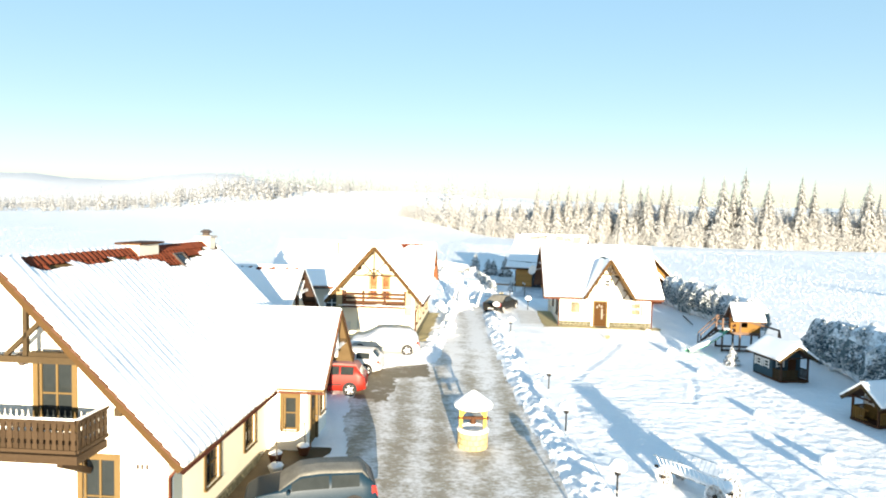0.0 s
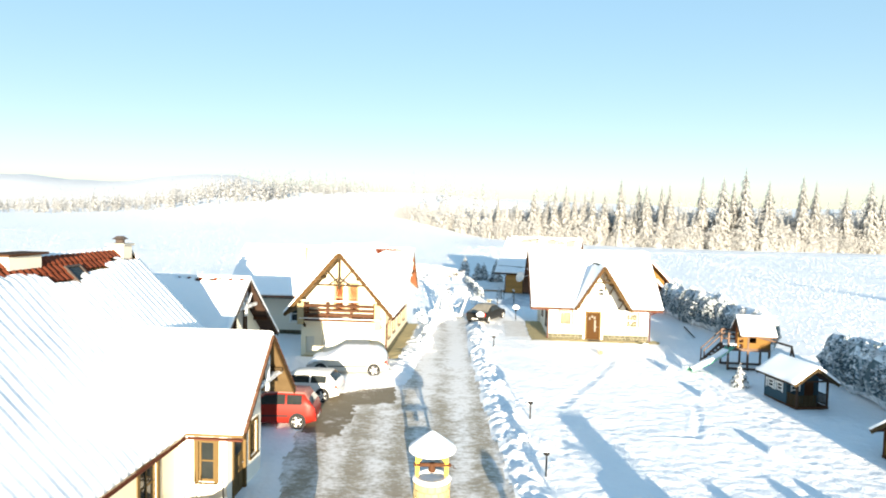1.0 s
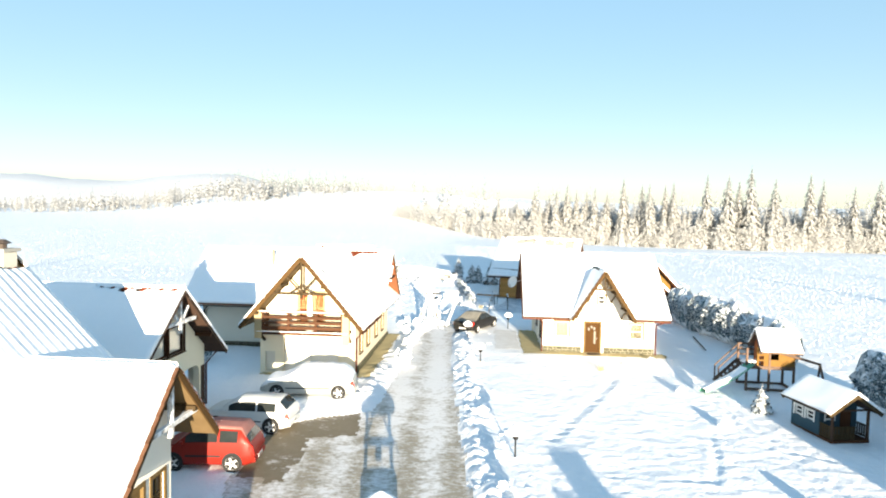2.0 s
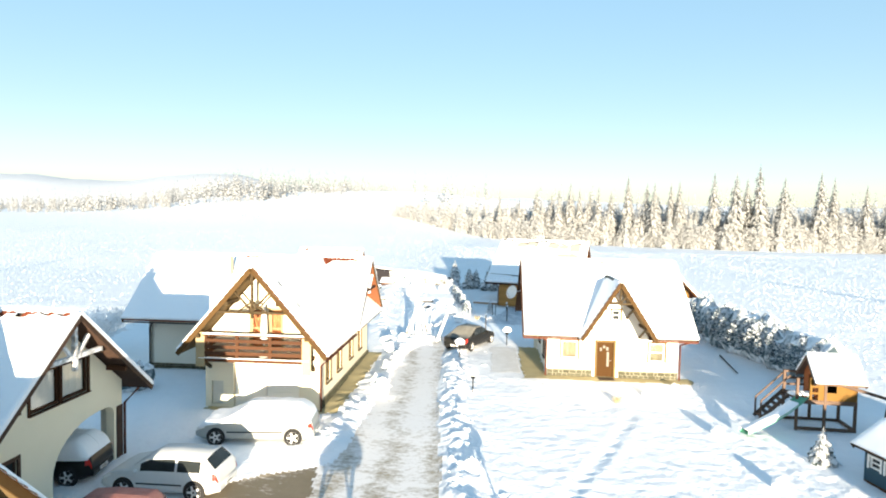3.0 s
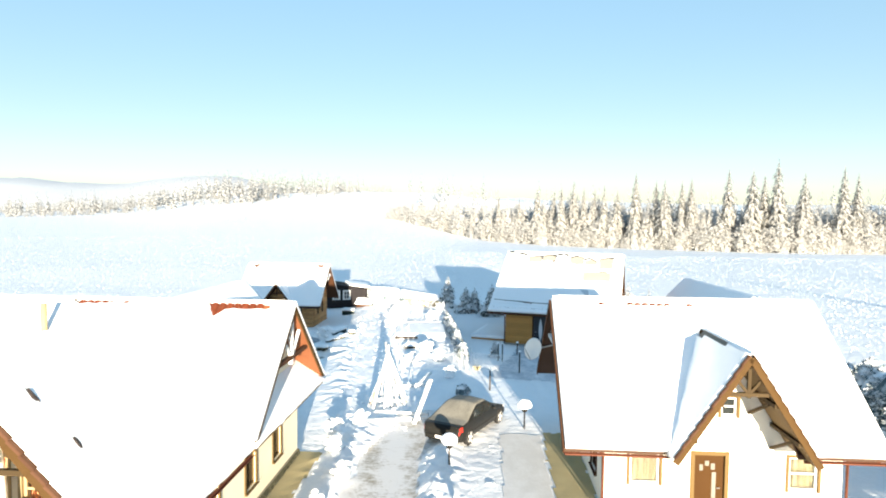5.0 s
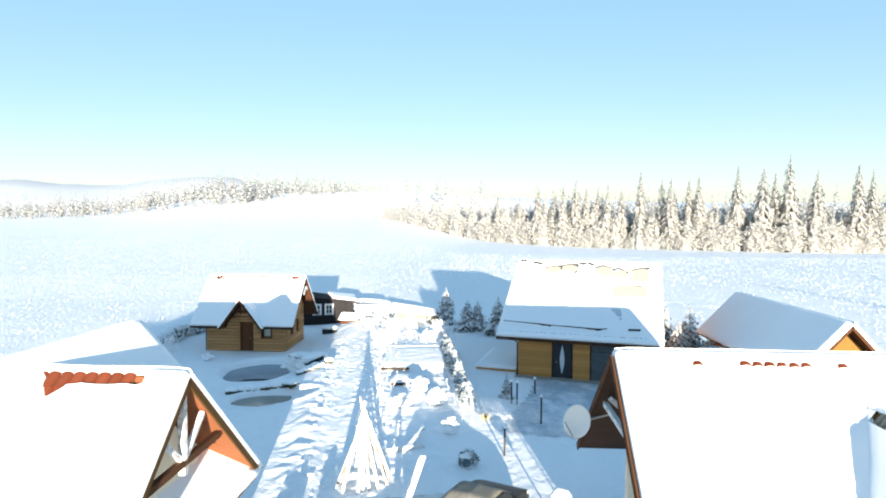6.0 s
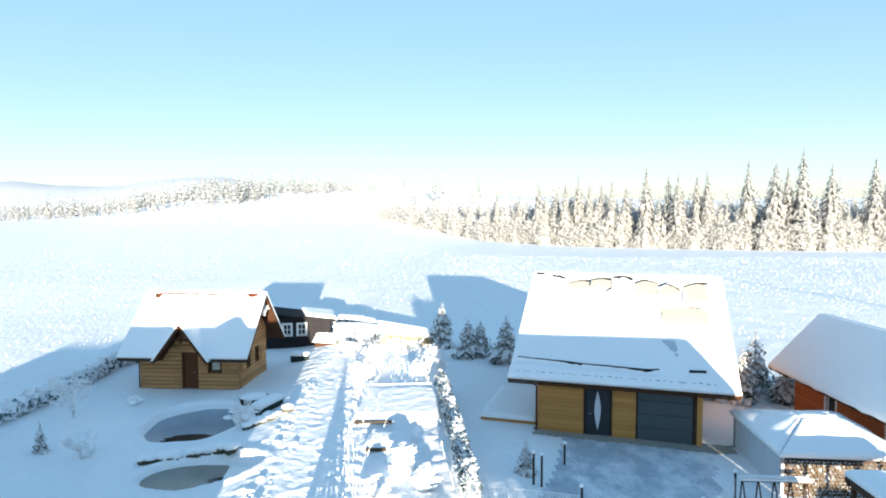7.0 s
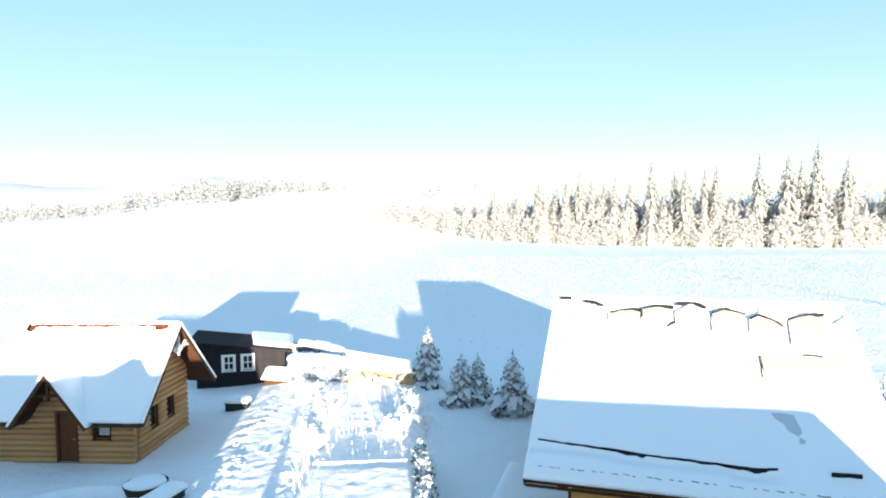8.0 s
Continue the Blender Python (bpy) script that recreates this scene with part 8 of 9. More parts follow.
def tub():
    x, y = -5.0, 81.9
    t = thing("planting_tub", "round dark planting tub filled with snow", "tub", pose(x, y, gz(x, y)))
    bm = bmesh.new()
    lathe(bm, [(0.0, -0.1), (0.6, -0.1), (0.74, 0.32), (0.76, 0.36), (0.69, 0.36), (0.66, 0.3), (0.0, 0.3)], 22)
    part("body", bm, "dark", t, smooth=True)
    bm = bmesh.new()
    blob(bm, (0, 0, 0.33), (0.72, 0.68, 0.22), 3, 0.15, 2, 4)
    part("snow_cap", bm, "snow", t, smooth=True)


tub()


def kennel():
    """A low gabled hut at the garden's end."""
    x, y = -3.6, 95.6
    k = thing("kennel", "small low wooden kennel with a snow-covered gable roof", "kennel", pose(x, y, gz(x, y), 0, 0, -14))
    wx, wy, e, r = 0.72, 0.5, 0.34, 0.72
    for n, yy in (("front_wall", -wy), ("back_wall", wy - 0.03)):
        box_part(n, "brown", k, -wx, wx, yy, yy + 0.03, -0.15, e)
    for sx in (-1, 1):
        bm = bmesh.new()
        q = [bm.verts.new((sx * (wx + o), yy, zz)) for o in (0, 0.03) for yy, zz in ((-wy, -0.15), (wy, -0.15), (wy, e), (0, r), (-wy, e))]
        bm.faces.new(q[:5]), bm.faces.new(q[5:][::-1])
        for i in range(5):
            j = (i + 1) % 5
            bm.faces.new((q[i], q[i + 5], q[j + 5], q[j]))
        bmesh.ops.recalc_face_normals(bm, faces=bm.faces)
        part("gable", bm, "log" if sx > 0 else "brown", k)
    for sy in (-1, 1):
        bm = bmesh.new()
        c = [(-wx - 0.15, sy * (wy + 0.12), e - 0.08), (wx + 0.15, sy * (wy + 0.12), e - 0.08), (wx + 0.15, 0, r + 0.02), (-wx - 0.15, 0, r + 0.02)]
        snow_sheet(bm, *(c if sy < 0 else (c[1], c[0], c[3], c[2])), 0.16, 0.15, 4 + sy)
        part("roof_snow", bm, "snow", k)


kennel()


def low_wood_store():
    """A long low store with board walls and one snowy slope."""
    x, y = 2.3, 94.0
    s = thing("wood_store", "low board wood store under one long snowy roof slope", "shed", pose(x, y, gz(x, y)))
    L0, R0, L1, R1 = Vector((-1.85, 0.3, 0)), Vector((2.1, -0.55, 0)), Vector((-2.2, 1.9, 0)), Vector((2.1, 0.5, 0))
    n = 14
    for i in range(n):
        a, b = L0.lerp(R0, i / n), L0.lerp(R0, (i + 0.96) / n)
        bm = bmesh.new()
        top = 0.86 - 0.18 * i / n
        q = [bm.verts.new((p.x, p.y + o, z)) for o in (0, 0.03) for p, z in ((a, -0.3), (b, -0.3), (b, top), (a, top))]
        bm.faces.new(q[:4]), bm.faces.new(q[4:][::-1])
        for u in range(4):
            w = (u + 1) % 4
            bm.faces.new((q[u], q[u + 4], q[w + 4], q[w]))
        bmesh.ops.recalc_face_normals(bm, faces=bm.faces)
        part("board", bm, "larch", s)
    up = Vector((0, 0, 1))
    for nm, p0, p1, h0, h1 in (("side_wall", L0, L1, 0.86, 1.3), ("side_wall", R0, R1, 0.68, 0.85), ("back_wall", L1, R1, 1.3, 0.85)):
        bm = bmesh.new()
        d = (p1 - p0).normalized() * 0.05
        p0, p1 = p0 + d, p1 - d
        o = Vector((-d.y, d.x, 0)) * 0.6
        q = [bm.verts.new(v) for k in (0, 1) for v in (p0 + o * k - up * 0.3, p1 + o * k - up * 0.3, p1 + o * k + up * h1, p0 + o * k + up * h0)]
        bm.faces.new(q[:4]), bm.faces.new(q[4:][::-1])
        for u in range(4):
            w = (u + 1) % 4
            bm.faces.new((q[u], q[u + 4], q[w + 4], q[w]))
        bmesh.ops.recalc_face_normals(bm, faces=bm.faces)
        part(nm, bm, "brown", s)
    bm = bmesh.new()
    f = Vector((0, -0.15, 0))
    snow_sheet(bm, L0 + f + up * 0.84, R0 + f + up * 0.66, R1 + up * 0.86, L1 + up * 1.31, 0.22, 0.25, 6)
    part("roof_snow", bm, "snow", s, smooth=True)


low_wood_store()


def pavilion():
    m = pose(18.3, 72.0, gz(18, 72) - 0.05, 0, 0, -6)
    p = thing("garden_pavilion", "low shelter with pale panels, stacked firewood and hipped snow roof", "shelter", m)
    w, d, h = 1.9, 2.15, 1.35
    for sx in (-1, 1):
        for sy in (-1, 1):
            box_part("post", "metal", p, sx * w - 0.05, sx * w + 0.05, sy * d - 0.05, sy * d + 0.05, -0.2, h)
    for k in range(3):
        y0 = -d + 0.06 + k * (2 * d - 0.12) / 3
        box_part("side_panel", "tarp", p, -w - 0.03, -w + 0.02, y0 + 0.01, y0 + (2 * d - 0.12) / 3 - 0.015, -0.1, h - 0.02, bevel=0.01)
        box_part("side_panel", "tarp", p, w - 0.02, w + 0.03, y0 + 0.01, y0 + (2 * d - 0.12) / 3 - 0.015, -0.1, h - 0.02, bevel=0.01)
    front = box_part("front_wall", "dark", p, -w + 0.06, w - 0.06, -d - 0.02, -d + 0.06, -0.2, h - 0.02)
    rr = random.Random(9)
    z, k = 0.02, 0
    while z < h - 0.08:
        x = -w + 0.12 + 0.065 * (k % 2)
        while x < w - 0.12:
            bm = bmesh.new()
            r = rr.uniform(0.05, 0.066)
            o = rr.uniform(0, 0.06)
            n = rr.choice((5, 6, 7))
            rod(bm, [(x, -d - 0.06 - o, z + rr.uniform(-0.01, 0.01)), (x, -d - 0.021, z)], r, n)
            LATE.append((front, bm, "log"))
            x += 0.133
        z += 0.115
        k += 1
    box_part("back_wall", "tarp", p, -w + 0.06, w - 0.06, d - 0.03, d + 0.03, -0.2, h - 0.02)
    rim = [(-w - 0.15, -d - 0.15), (w + 0.15, -d - 0.15), (w + 0.15, d + 0.15), (-w - 0.15, d + 0.15)]
    top = [(-0.5, -0.3), (0.5, -0.3), (0.5, 0.3), (-0.5, 0.3)]
    bm = bmesh.new()
    hexa(bm, [(*q, h) for q in rim] + [(*q, h + 0.5) for q in top])
    roof = part("roof", bm, "tarp", p)
    for i in range(4):
        a, b, c2, d2 = rim[i], rim[(i + 1) % 4], top[(i + 1) % 4], top[i]
        bm = bmesh.new()
        snow_sheet(bm, (*a, h + 0.02), (*b, h + 0.02), (*c2, h + 0.55), (*d2, h + 0.55), 0.2, 0.3, i * 3.0, wave=0.05)
        part("snow_cover", bm, "roof_snow", roof)
    bm = bmesh.new()
    blob(bm, (0, 0, h + 0.62), (0.75, 0.5, 0.2), 2, 0.2, 1.5, 4, 0.3)
    part("snow_cap", bm, "roof_snow", roof, smooth=True)


pavilion()


def open_shelter():
    """A low flat-roofed shelter of dark posts and beams, deep in snow."""
    g = gz(17.5, 65)
    p = thing("open_shelter", "open shelter of dark posts under flat snow", "shelter", pose(16.25, 66.75, g, 0, 0, -4))
    top = 2.0
    for x in (0.08, 1.7, 3.3):
        for y in (-0.08, -3.9):
            beam_part("post", "dark", p, (x, y, -0.2), (x, y, top - 0.14), 0.1, 0.1)
    for y in (-0.08, -3.9):
        beam_part("beam", "dark", p, (-0.1, y, top - 0.07), (3.5, y, top - 0.07), 0.1, 0.14)
    for x in (0.0, 3.4):
        beam_part("eave_board", "dark", p, (x - 0.04, 0.12, top - 0.02), (x - 0.04, -4.1, top - 0.02), 0.05, 0.2)
    beam_part("brace", "dark", p, (0.08, -0.15, 0.9), (0.08, -0.9, top - 0.15), 0.07, 0.07)
    box_part("roof_deck", "dark", p, 0.0, 3.36, -4.05, 0.1, top + 0.002, top + 0.05)
    bm = bmesh.new()
    snow_sheet(bm, (-0.06, -4.1, top + 0.05), (3.42, -4.1, top + 0.05), (3.42, 0.14, top + 0.05), (-0.06, 0.14, top + 0.05), 0.2, 0.25, 8)
    part("snow_cover", bm, "roof_snow", p)


open_shelter()


def trestle_rack():
    """A row of light A-frames joined by one snow-covered top bar."""
    r = thing("trestle_rack", "row of dark trestle frames under a bar of snow", "rack", pose(14.4, 69.25, gz(14.4, 69.25), 0, 0, -4))
    top = 0.86
    beam_part("top_bar", "dark", r, (0, 0, top), (2.15, 0, top), 0.09, 0.06)
    for k in range(5):
        x = 0.06 + k * 0.5
        for sg in (-1, 1):
            rod_part("leg", "dark", r, [(x, sg * 0.03, top), (x + 0.05, sg * 0.3, -0.1)], 0.022, seg=6)
    rod_part("stretcher", "dark", r, [(0.05, -0.2, 0.3), (2.1, -0.2, 0.3)], 0.015, seg=6)
    bm = bmesh.new()
    snow_sheet(bm, (-0.04, -0.1, top + 0.03), (2.2, -0.1, top + 0.03), (2.2, 0.1, top + 0.03), (-0.04, 0.1, top + 0.03), 0.12, 0.2, 3, lip=0.02)
    part("snow_cap", bm, "roof_snow", r)


trestle_rack()


def flower_pot(x, y, mat="clay_pot", label="terracotta planter filled with snow by the wall"):
    f = thing("flower_pot", label, "pot", pose(x, y, gz(x, y) + 0.02), "pots by the wing")
    bm = bmesh.new()
    lathe(bm, [(0.16, 0), (0.27, 0.34), (0.29, 0.37), (0.24, 0.37)], 14)
    part("pot", bm, mat, f, smooth=True)
    bm = bmesh.new()
    blob(bm, (0, 0, 0.38), (0.25, 0.25, 0.1), 2, 0.25, 2, x)
    part("snow_cap", bm, "snow", f, smooth=True)
    rod_part("stake", "bark", f, [(0.05, 0, 0.4), (0.0, 0.02, 1.3)], 0.02, seg=6)


for q in ((-5.9, 22.3, "plaster_white", "white planter filled with snow by the wall"), (-5.3, 24.2), (-6.2, 23.4)):
    flower_pot(*q)


# ---- trees, hedges, forest ----
def mesh_from(name, verts, faces, mat):
    me = bpy.data.meshes.new(name)
    me.from_pydata(verts, [], faces)
    me.materials.append(M[mat])
    return me


def spruce_geometry(h, r, seed, layers=16, per=9, bare=0.06, droop=0.35, hang=0.0, slim=1.0, full=0.0):
    """Drooping boughs in whorls: each a bent, ragged strip with side sprays."""
    rr = random.Random(seed)
    v, f = [], []

    def quad(a, b, c, d):
        i = len(v)
        v.extend([tuple(a), tuple(b), tuple(c), tuple(d)])
        f.append((i, i + 1, i + 2, i + 3))
    for k in range(layers):
        q = bare + (1 - bare) * k / layers
        z = h * q
        taper = (1 - q) ** 0.72 * (1 - full) + full * min(1.0, 0.12 + 1.75 * (1 - q)) * (0.8 + 0.2 * q)
        rad = r * taper * rr.uniform(0.72, 1.15) + 0.015 * h * (1 - q)
        n = max(4, int(per * (0.5 + 0.5 * (1 - q))))
        for j in range(n):
            t = (j + rr.random() * 0.7 + 0.5 * k) * math.tau / n
            L = rad * rr.uniform(0.65, 1.15)
            d, s = Vector((math.cos(t), math.sin(t), 0)), Vector((-math.sin(t), math.cos(t), 0))
            zz = z + rr.uniform(-0.4, 0.4) * h / layers
            w = L * rr.uniform(0.22, 0.36) * slim
            dr = droop * rr.uniform(0.6, 1.4)
            p0, p1, p2 = Vector((0, 0, zz)), d * L * 0.55 + Vector((0, 0, zz - dr * L * 0.25)), d * L + Vector((0, 0, zz - dr * L))
            tw = Vector((0, 0, w * rr.uniform(-0.3, 0.3)))
            quad(p0 - s * w * 0.2, p0 + s * w * 0.2, p1 + s * w + tw, p1 - s * w - tw)
            quad(p1 - s * w - tw, p1 + s * w + tw, p2 + s * w * 0.25, p2 - s * w * 0.25)
            for q in ((p1, p1.lerp(p2, 0.75)) if hang else (p1,)):
                e = rr.uniform(-0.3, 0.3) * w * s
                quad(q - s * w * 0.9, q + s * w * 0.9, q + e + s * w * 0.5 - Vector((0, 0, 0.3 * L * dr + (0.1 + hang) * L)), q + e - s * w * 0.5 - Vector((0, 0, 0.25 * L * dr + (0.1 + hang) * L)))
    quad(Vector((-0.02 * r, 0, h * 0.93)), Vector((0.02 * r, 0, h * 0.93)), Vector((0.005, 0, h * 1.02)), Vector((-0.005, 0, h * 1.02)))
    return v, f


SPRUCE = {}


def spruce(x, y, h, r, seed, label, mat="spruce", layers=16, per=9, bare=0.06, group="spruces", droop=0.35, hang=0.0, slim=1.0, full=0.0):
    key = (round(h / r, 1), seed, mat, layers)
    t = thing("spruce", label, "tree", pose(x, y, gz(x, y) - 0.05, 0, 0, seed * 47), group)
    if key not in SPRUCE:
        v, f = spruce_geometry(1.0, r / h, seed, layers, per, bare, droop, hang, slim, full)
        bm = bmesh.new()
        rod(bm, [(0, 0, -0.02), (0.004, 0, 0.5), (0, 0, 0.97)], 0.018, 7, 0.003)
        me = bpy.data.meshes.new("trunk")
        bm.to_mesh(me)
        bm.free()
        me.materials.append(M["bark"])
        SPRUCE[key] = (mesh_from("crown", v, f, mat), me)
    for nm, me in zip(("crown", "trunk"), SPRUCE[key]):
        o = new(nm, me)
        o.parent, o.matrix_basis = t, Matrix.Diagonal((h, h, h, 1))
    return t


for i, (x, y, h, r) in enumerate(((4.9, 93.6, 3.2, 1.35), (6.6, 90.2, 2.6, 1.3), (7.4, 90.6, 2.4, 1.15), (8.9, 88.6, 3.0, 1.5), (-12.0, 75.4, 1.35, 0.4), (7.85, 71.9, 1.3, 0.5), (18.6, 39.6, 1.4, 0.66))):
    spruce(x, y, h, r, i + 1, "young garden spruce loaded with snow", layers=16, per=13, group="garden spruces", hang=0.06, slim=0.8)


def clump(v, f, p, n, size, rr):
    """One ragged leaf tuft, two crossed bent quads."""
    for _ in range(2):
        a = Vector((rr.gauss(0, 1), rr.gauss(0, 1), rr.gauss(0, 0.7))).normalized()
        b = (n + Vector((rr.gauss(0, 0.6), rr.gauss(0, 0.6), rr.gauss(0, 0.6)))).cross(a).normalized()
        a, b = a * size * rr.uniform(0.6, 1.2), b * size * rr.uniform(0.5, 1.0)
        i = len(v)
        v.extend([tuple(p - a * 0.6), tuple(p + b * 0.5 - a * 0.1), tuple(p + a), tuple(p - b * 0.5)])
        f.append((i, i + 1, i + 2, i + 3))


def hedge(label, pts, half, h0, h1, n, seed, size=0.16, cap=0.0, mat="hedge"):
    """A clipped or wild hedge along points: a lumpy core, leaf tufts all over it, and snow on top."""
    x0, y0 = pts[0]
    o = thing("hedge", label, "hedge", pose(x0, y0, gz(x0, y0)))
    rr = random.Random(seed)
    seg = [(Vector((*a, 0)), Vector((*b, 0))) for a, b in zip(pts, pts[1:])]
    total = sum((b - a).length for a, b in seg)

    def at(s):
        d = s * total
        for a, b in seg:
            L = (b - a).length
            if d <= L:
                return a.lerp(b, d / L), (b - a).normalized()
            d -= L
        return seg[-1][1], (seg[-1][1] - seg[-1][0]).normalized()
    base = Vector((x0, y0, gz(x0, y0)))
    v, f = [], []
    bm = bmesh.new()
    steps = max(3, int(total / 0.7))
    for i in range(steps + 1):
        s = i / steps
        p, d = at(s)
        h = h0 + (h1 - h0) * s + 0.25 * noise.noise(Vector((s * total * 0.5, seed, 0))) * h0
        g = gz(p.x, p.y)
        blob(bm, Vector((p.x, p.y, g + h * 0.45)) - base, (half * 0.84, half * 0.84, h * 0.52), 2, 0.35, 1.8, seed + i)
    if half > 0.32:
        part("core", bm, "hedge", o, smooth=True)
    else:
        bm.free()
    for i in range(n):
        s = rr.random()
        p, d = at(s)
        nrm = Vector((d.y, -d.x, 0))
        h = (h0 + (h1 - h0) * s) * (1 + 0.25 * noise.noise(Vector((s * total * 0.5, seed, 0)))) * (1 + 0.12 * noise.noise(Vector((s * total * 1.7, seed, 3))))
        t = rr.uniform(-0.35, math.pi + 0.35)
        wob = 0.85 + 0.3 * noise.noise(Vector((s * total * 1.3, t * 1.5, seed))) + rr.uniform(-0.12, 0.08)
        c, sn = math.cos(t), math.sin(t)
        q = p + nrm * half * c * wob + Vector((0, 0, gz(p.x, p.y) + h * (0.42 + 0.55 * sn * wob)))
        if q.z < gz(p.x, p.y) + 0.05:
            q.z = gz(p.x, p.y) + rr.uniform(0.03, 0.3 * h)
        clump(v, f, q - base, nrm * c + Vector((0, 0, sn)), size, rr)
    o2 = new("foliage", mesh_from("foliage", v, f, mat))
    o2.parent = o
    if cap:
        bm = bmesh.new()
        for i in range(steps * 2 + 1):
            p, d = at(i / (2 * steps))
            blob(bm, Vector((p.x, p.y, gz(p.x, p.y) + (h0 + (h1 - h0) * i / (2 * steps)) * 0.98)) - base, (0.55, half * 1.05, cap), 2, 0.3, 2, seed + i, 0.4)
        part("snow_cap", bm, "snow", o, smooth=True)


hedge("tall dark evergreen hedge speckled with snow behind the cottage", [(23.2, 63.5), (23.6, 57.0), (24.4, 52.0), (24.6, 48.4)], 1.1, 3.1, 2.7, 13500, 3, 0.14)
# this hedge's unseen south end is added, and raised, to shade beside the cottage
hedge("wild dark evergreen hedge speckled with snow behind the playhouses", [(25.4, 40.8), (24.8, 36.0), (24.6, 31.0), (24.4, 26.0), (23.4, 20.0), (22.4, 13.0)], 1.65, 3.0, 4.4, 17500, 8, 0.165)
hedge("low boundary hedge under a thick roll of snow", [(-4.2, 101.0), (-2.2, 99.0), (-0.6, 97.0)], 0.55, 1.2, 1.2, 900, 12, 0.14, 0.32, "twig")
hedge("low frosted hedge beside the log cabin", [(-17.5, 72.0), (-16.2, 80.5), (-16.3, 90.0), (-14.0, 96.0)], 0.7, 0.9, 1.0, 2600, 15, 0.16, 0.0, "twig")
hedge("trellis row of snow-laden climbers along the vegetable garden", [(5.75, 69.0), (5.45, 73.5), (5.1, 78.0), (4.75, 82.3)], 0.3, 1.25, 1.3, 1500, 18, 0.17)
for i, (x, y, h, r) in enumerate(((18.6, 81.2, 3.3, 1.2), (19.8, 80.3, 2.9, 1.05), (20.9, 81.3, 3.6, 1.25), (19.6, 82.6, 3.8, 1.3), (21.9, 80.2, 2.7, 1.0))):
    spruce(x, y, h, r, i + 12, "bushy spruce bent under snow beside the russet house", layers=15, per=12, group="spruces by the russet house", hang=0.06, slim=0.8)
hedge("rounded evergreen bush beside the chalet wall", [(-12.2, 46.4), (-11.6, 46.9)], 0.8, 1.35, 1.35, 900, 25, 0.17)
hedge("small round box bush in the lane's turning", [(5.45, 63.2), (5.6, 63.5)], 0.35, 0.6, 0.6, 260, 28, 0.11)


def bare_tree(x, y, h, spreadr, seed, n=26):
    """A leafless shrub tree white with rime: limbs that fork twice."""
    t = thing("frosted_tree", "bare shrub tree white with hoarfrost", "tree", pose(x, y, gz(x, y)), "frosted shrub trees")
    rr = random.Random(seed)
    bm = bmesh.new()
    rod(bm, [(0, 0, -0.1), (0.03, 0.02, h * 0.3), (0, 0, h * 0.5)], 0.06, 7, 0.035)
    part("trunk", bm, "frost_bark", t)
    bm = bmesh.new()
    for _ in range(n):
        a = rr.uniform(0, math.tau)
        z0 = h * rr.uniform(0.12, 0.5)
        d = Vector((math.cos(a), math.sin(a), 0))
        tip = d * spreadr * rr.uniform(0.5, 1.0) + Vector((0, 0, z0 + h * rr.uniform(0.25, 0.55)))
        mid = d * spreadr * 0.35 + Vector((0, 0, z0 + h * 0.15))
        rod(bm, [(0, 0, z0), mid, tip], 0.025, 5, 0.009, cap=False)
        for _ in range(9):
            b = mid.lerp(tip, rr.uniform(0.1, 1.0))
            e = b + Vector((rr.gauss(0, 1), rr.gauss(0, 1), rr.gauss(0.5, 0.7))).normalized() * h * rr.uniform(0.08, 0.2)
            rod(bm, [b, e], 0.013, 4, 0.007, cap=False)
            for _ in range(3):
                c = b.lerp(e, rr.uniform(0.2, 1.0))
                rod(bm, [c, c + Vector((rr.gauss(0, 1), rr.gauss(0, 1), rr.gauss(0.3, 0.7))).normalized() * h * 0.07], 0.01, 3, 0.006, cap=False)
    part("crown", bm, "twig", t)


bare_tree(-18.0, 53.8, 3.0, 2.7, 4, 90)
bare_tree(-13.2, 79.8, 2.3, 1.3, 6)
bare_tree(-9.9, 74.6, 1.2, 0.8, 7, 16)
bare_tree(0.6, 82.6, 1.6, 0.6, 8, 14)
bare_tree(0.9, 85.2, 1.7, 0.7, 9, 14)
bare_tree(3.9, 84.6, 1.5, 0.6, 10, 12)
bare_tree(4.6, 87.0, 1.6, 0.7, 11, 12)
bare_tree(-4.3, 78.2, 1.2, 0.7, 13, 16)
bare_tree(0.05, 84.6, 1.0, 0.6, 14, 16)
bare_tree(0.7, 87.6, 1.5, 0.7, 15, 16)
bare_tree(-0.75, 91.4, 1.0, 0.6, 16, 16)
bare_tree(-0.5, 93.0, 1.3, 0.6, 17, 16)
bare_tree(4.1, 89.0, 1.3, 0.6, 18, 14)
bare_tree(4.9, 85.6, 1.2, 0.6, 19, 16)
bare_tree(1.9, 92.3, 0.9, 0.8, 20, 18)
bare_tree(3.2, 92.5, 0.8, 0.7, 21, 16)
hedge("wild shrub hedge bowed under thick snow at the garden's end", [(-2.7, 95.7), (-1.1, 95.1), (0.2, 94.7)], 0.7, 1.25, 1.15, 900, 33, 0.15, 0.26, "twig")

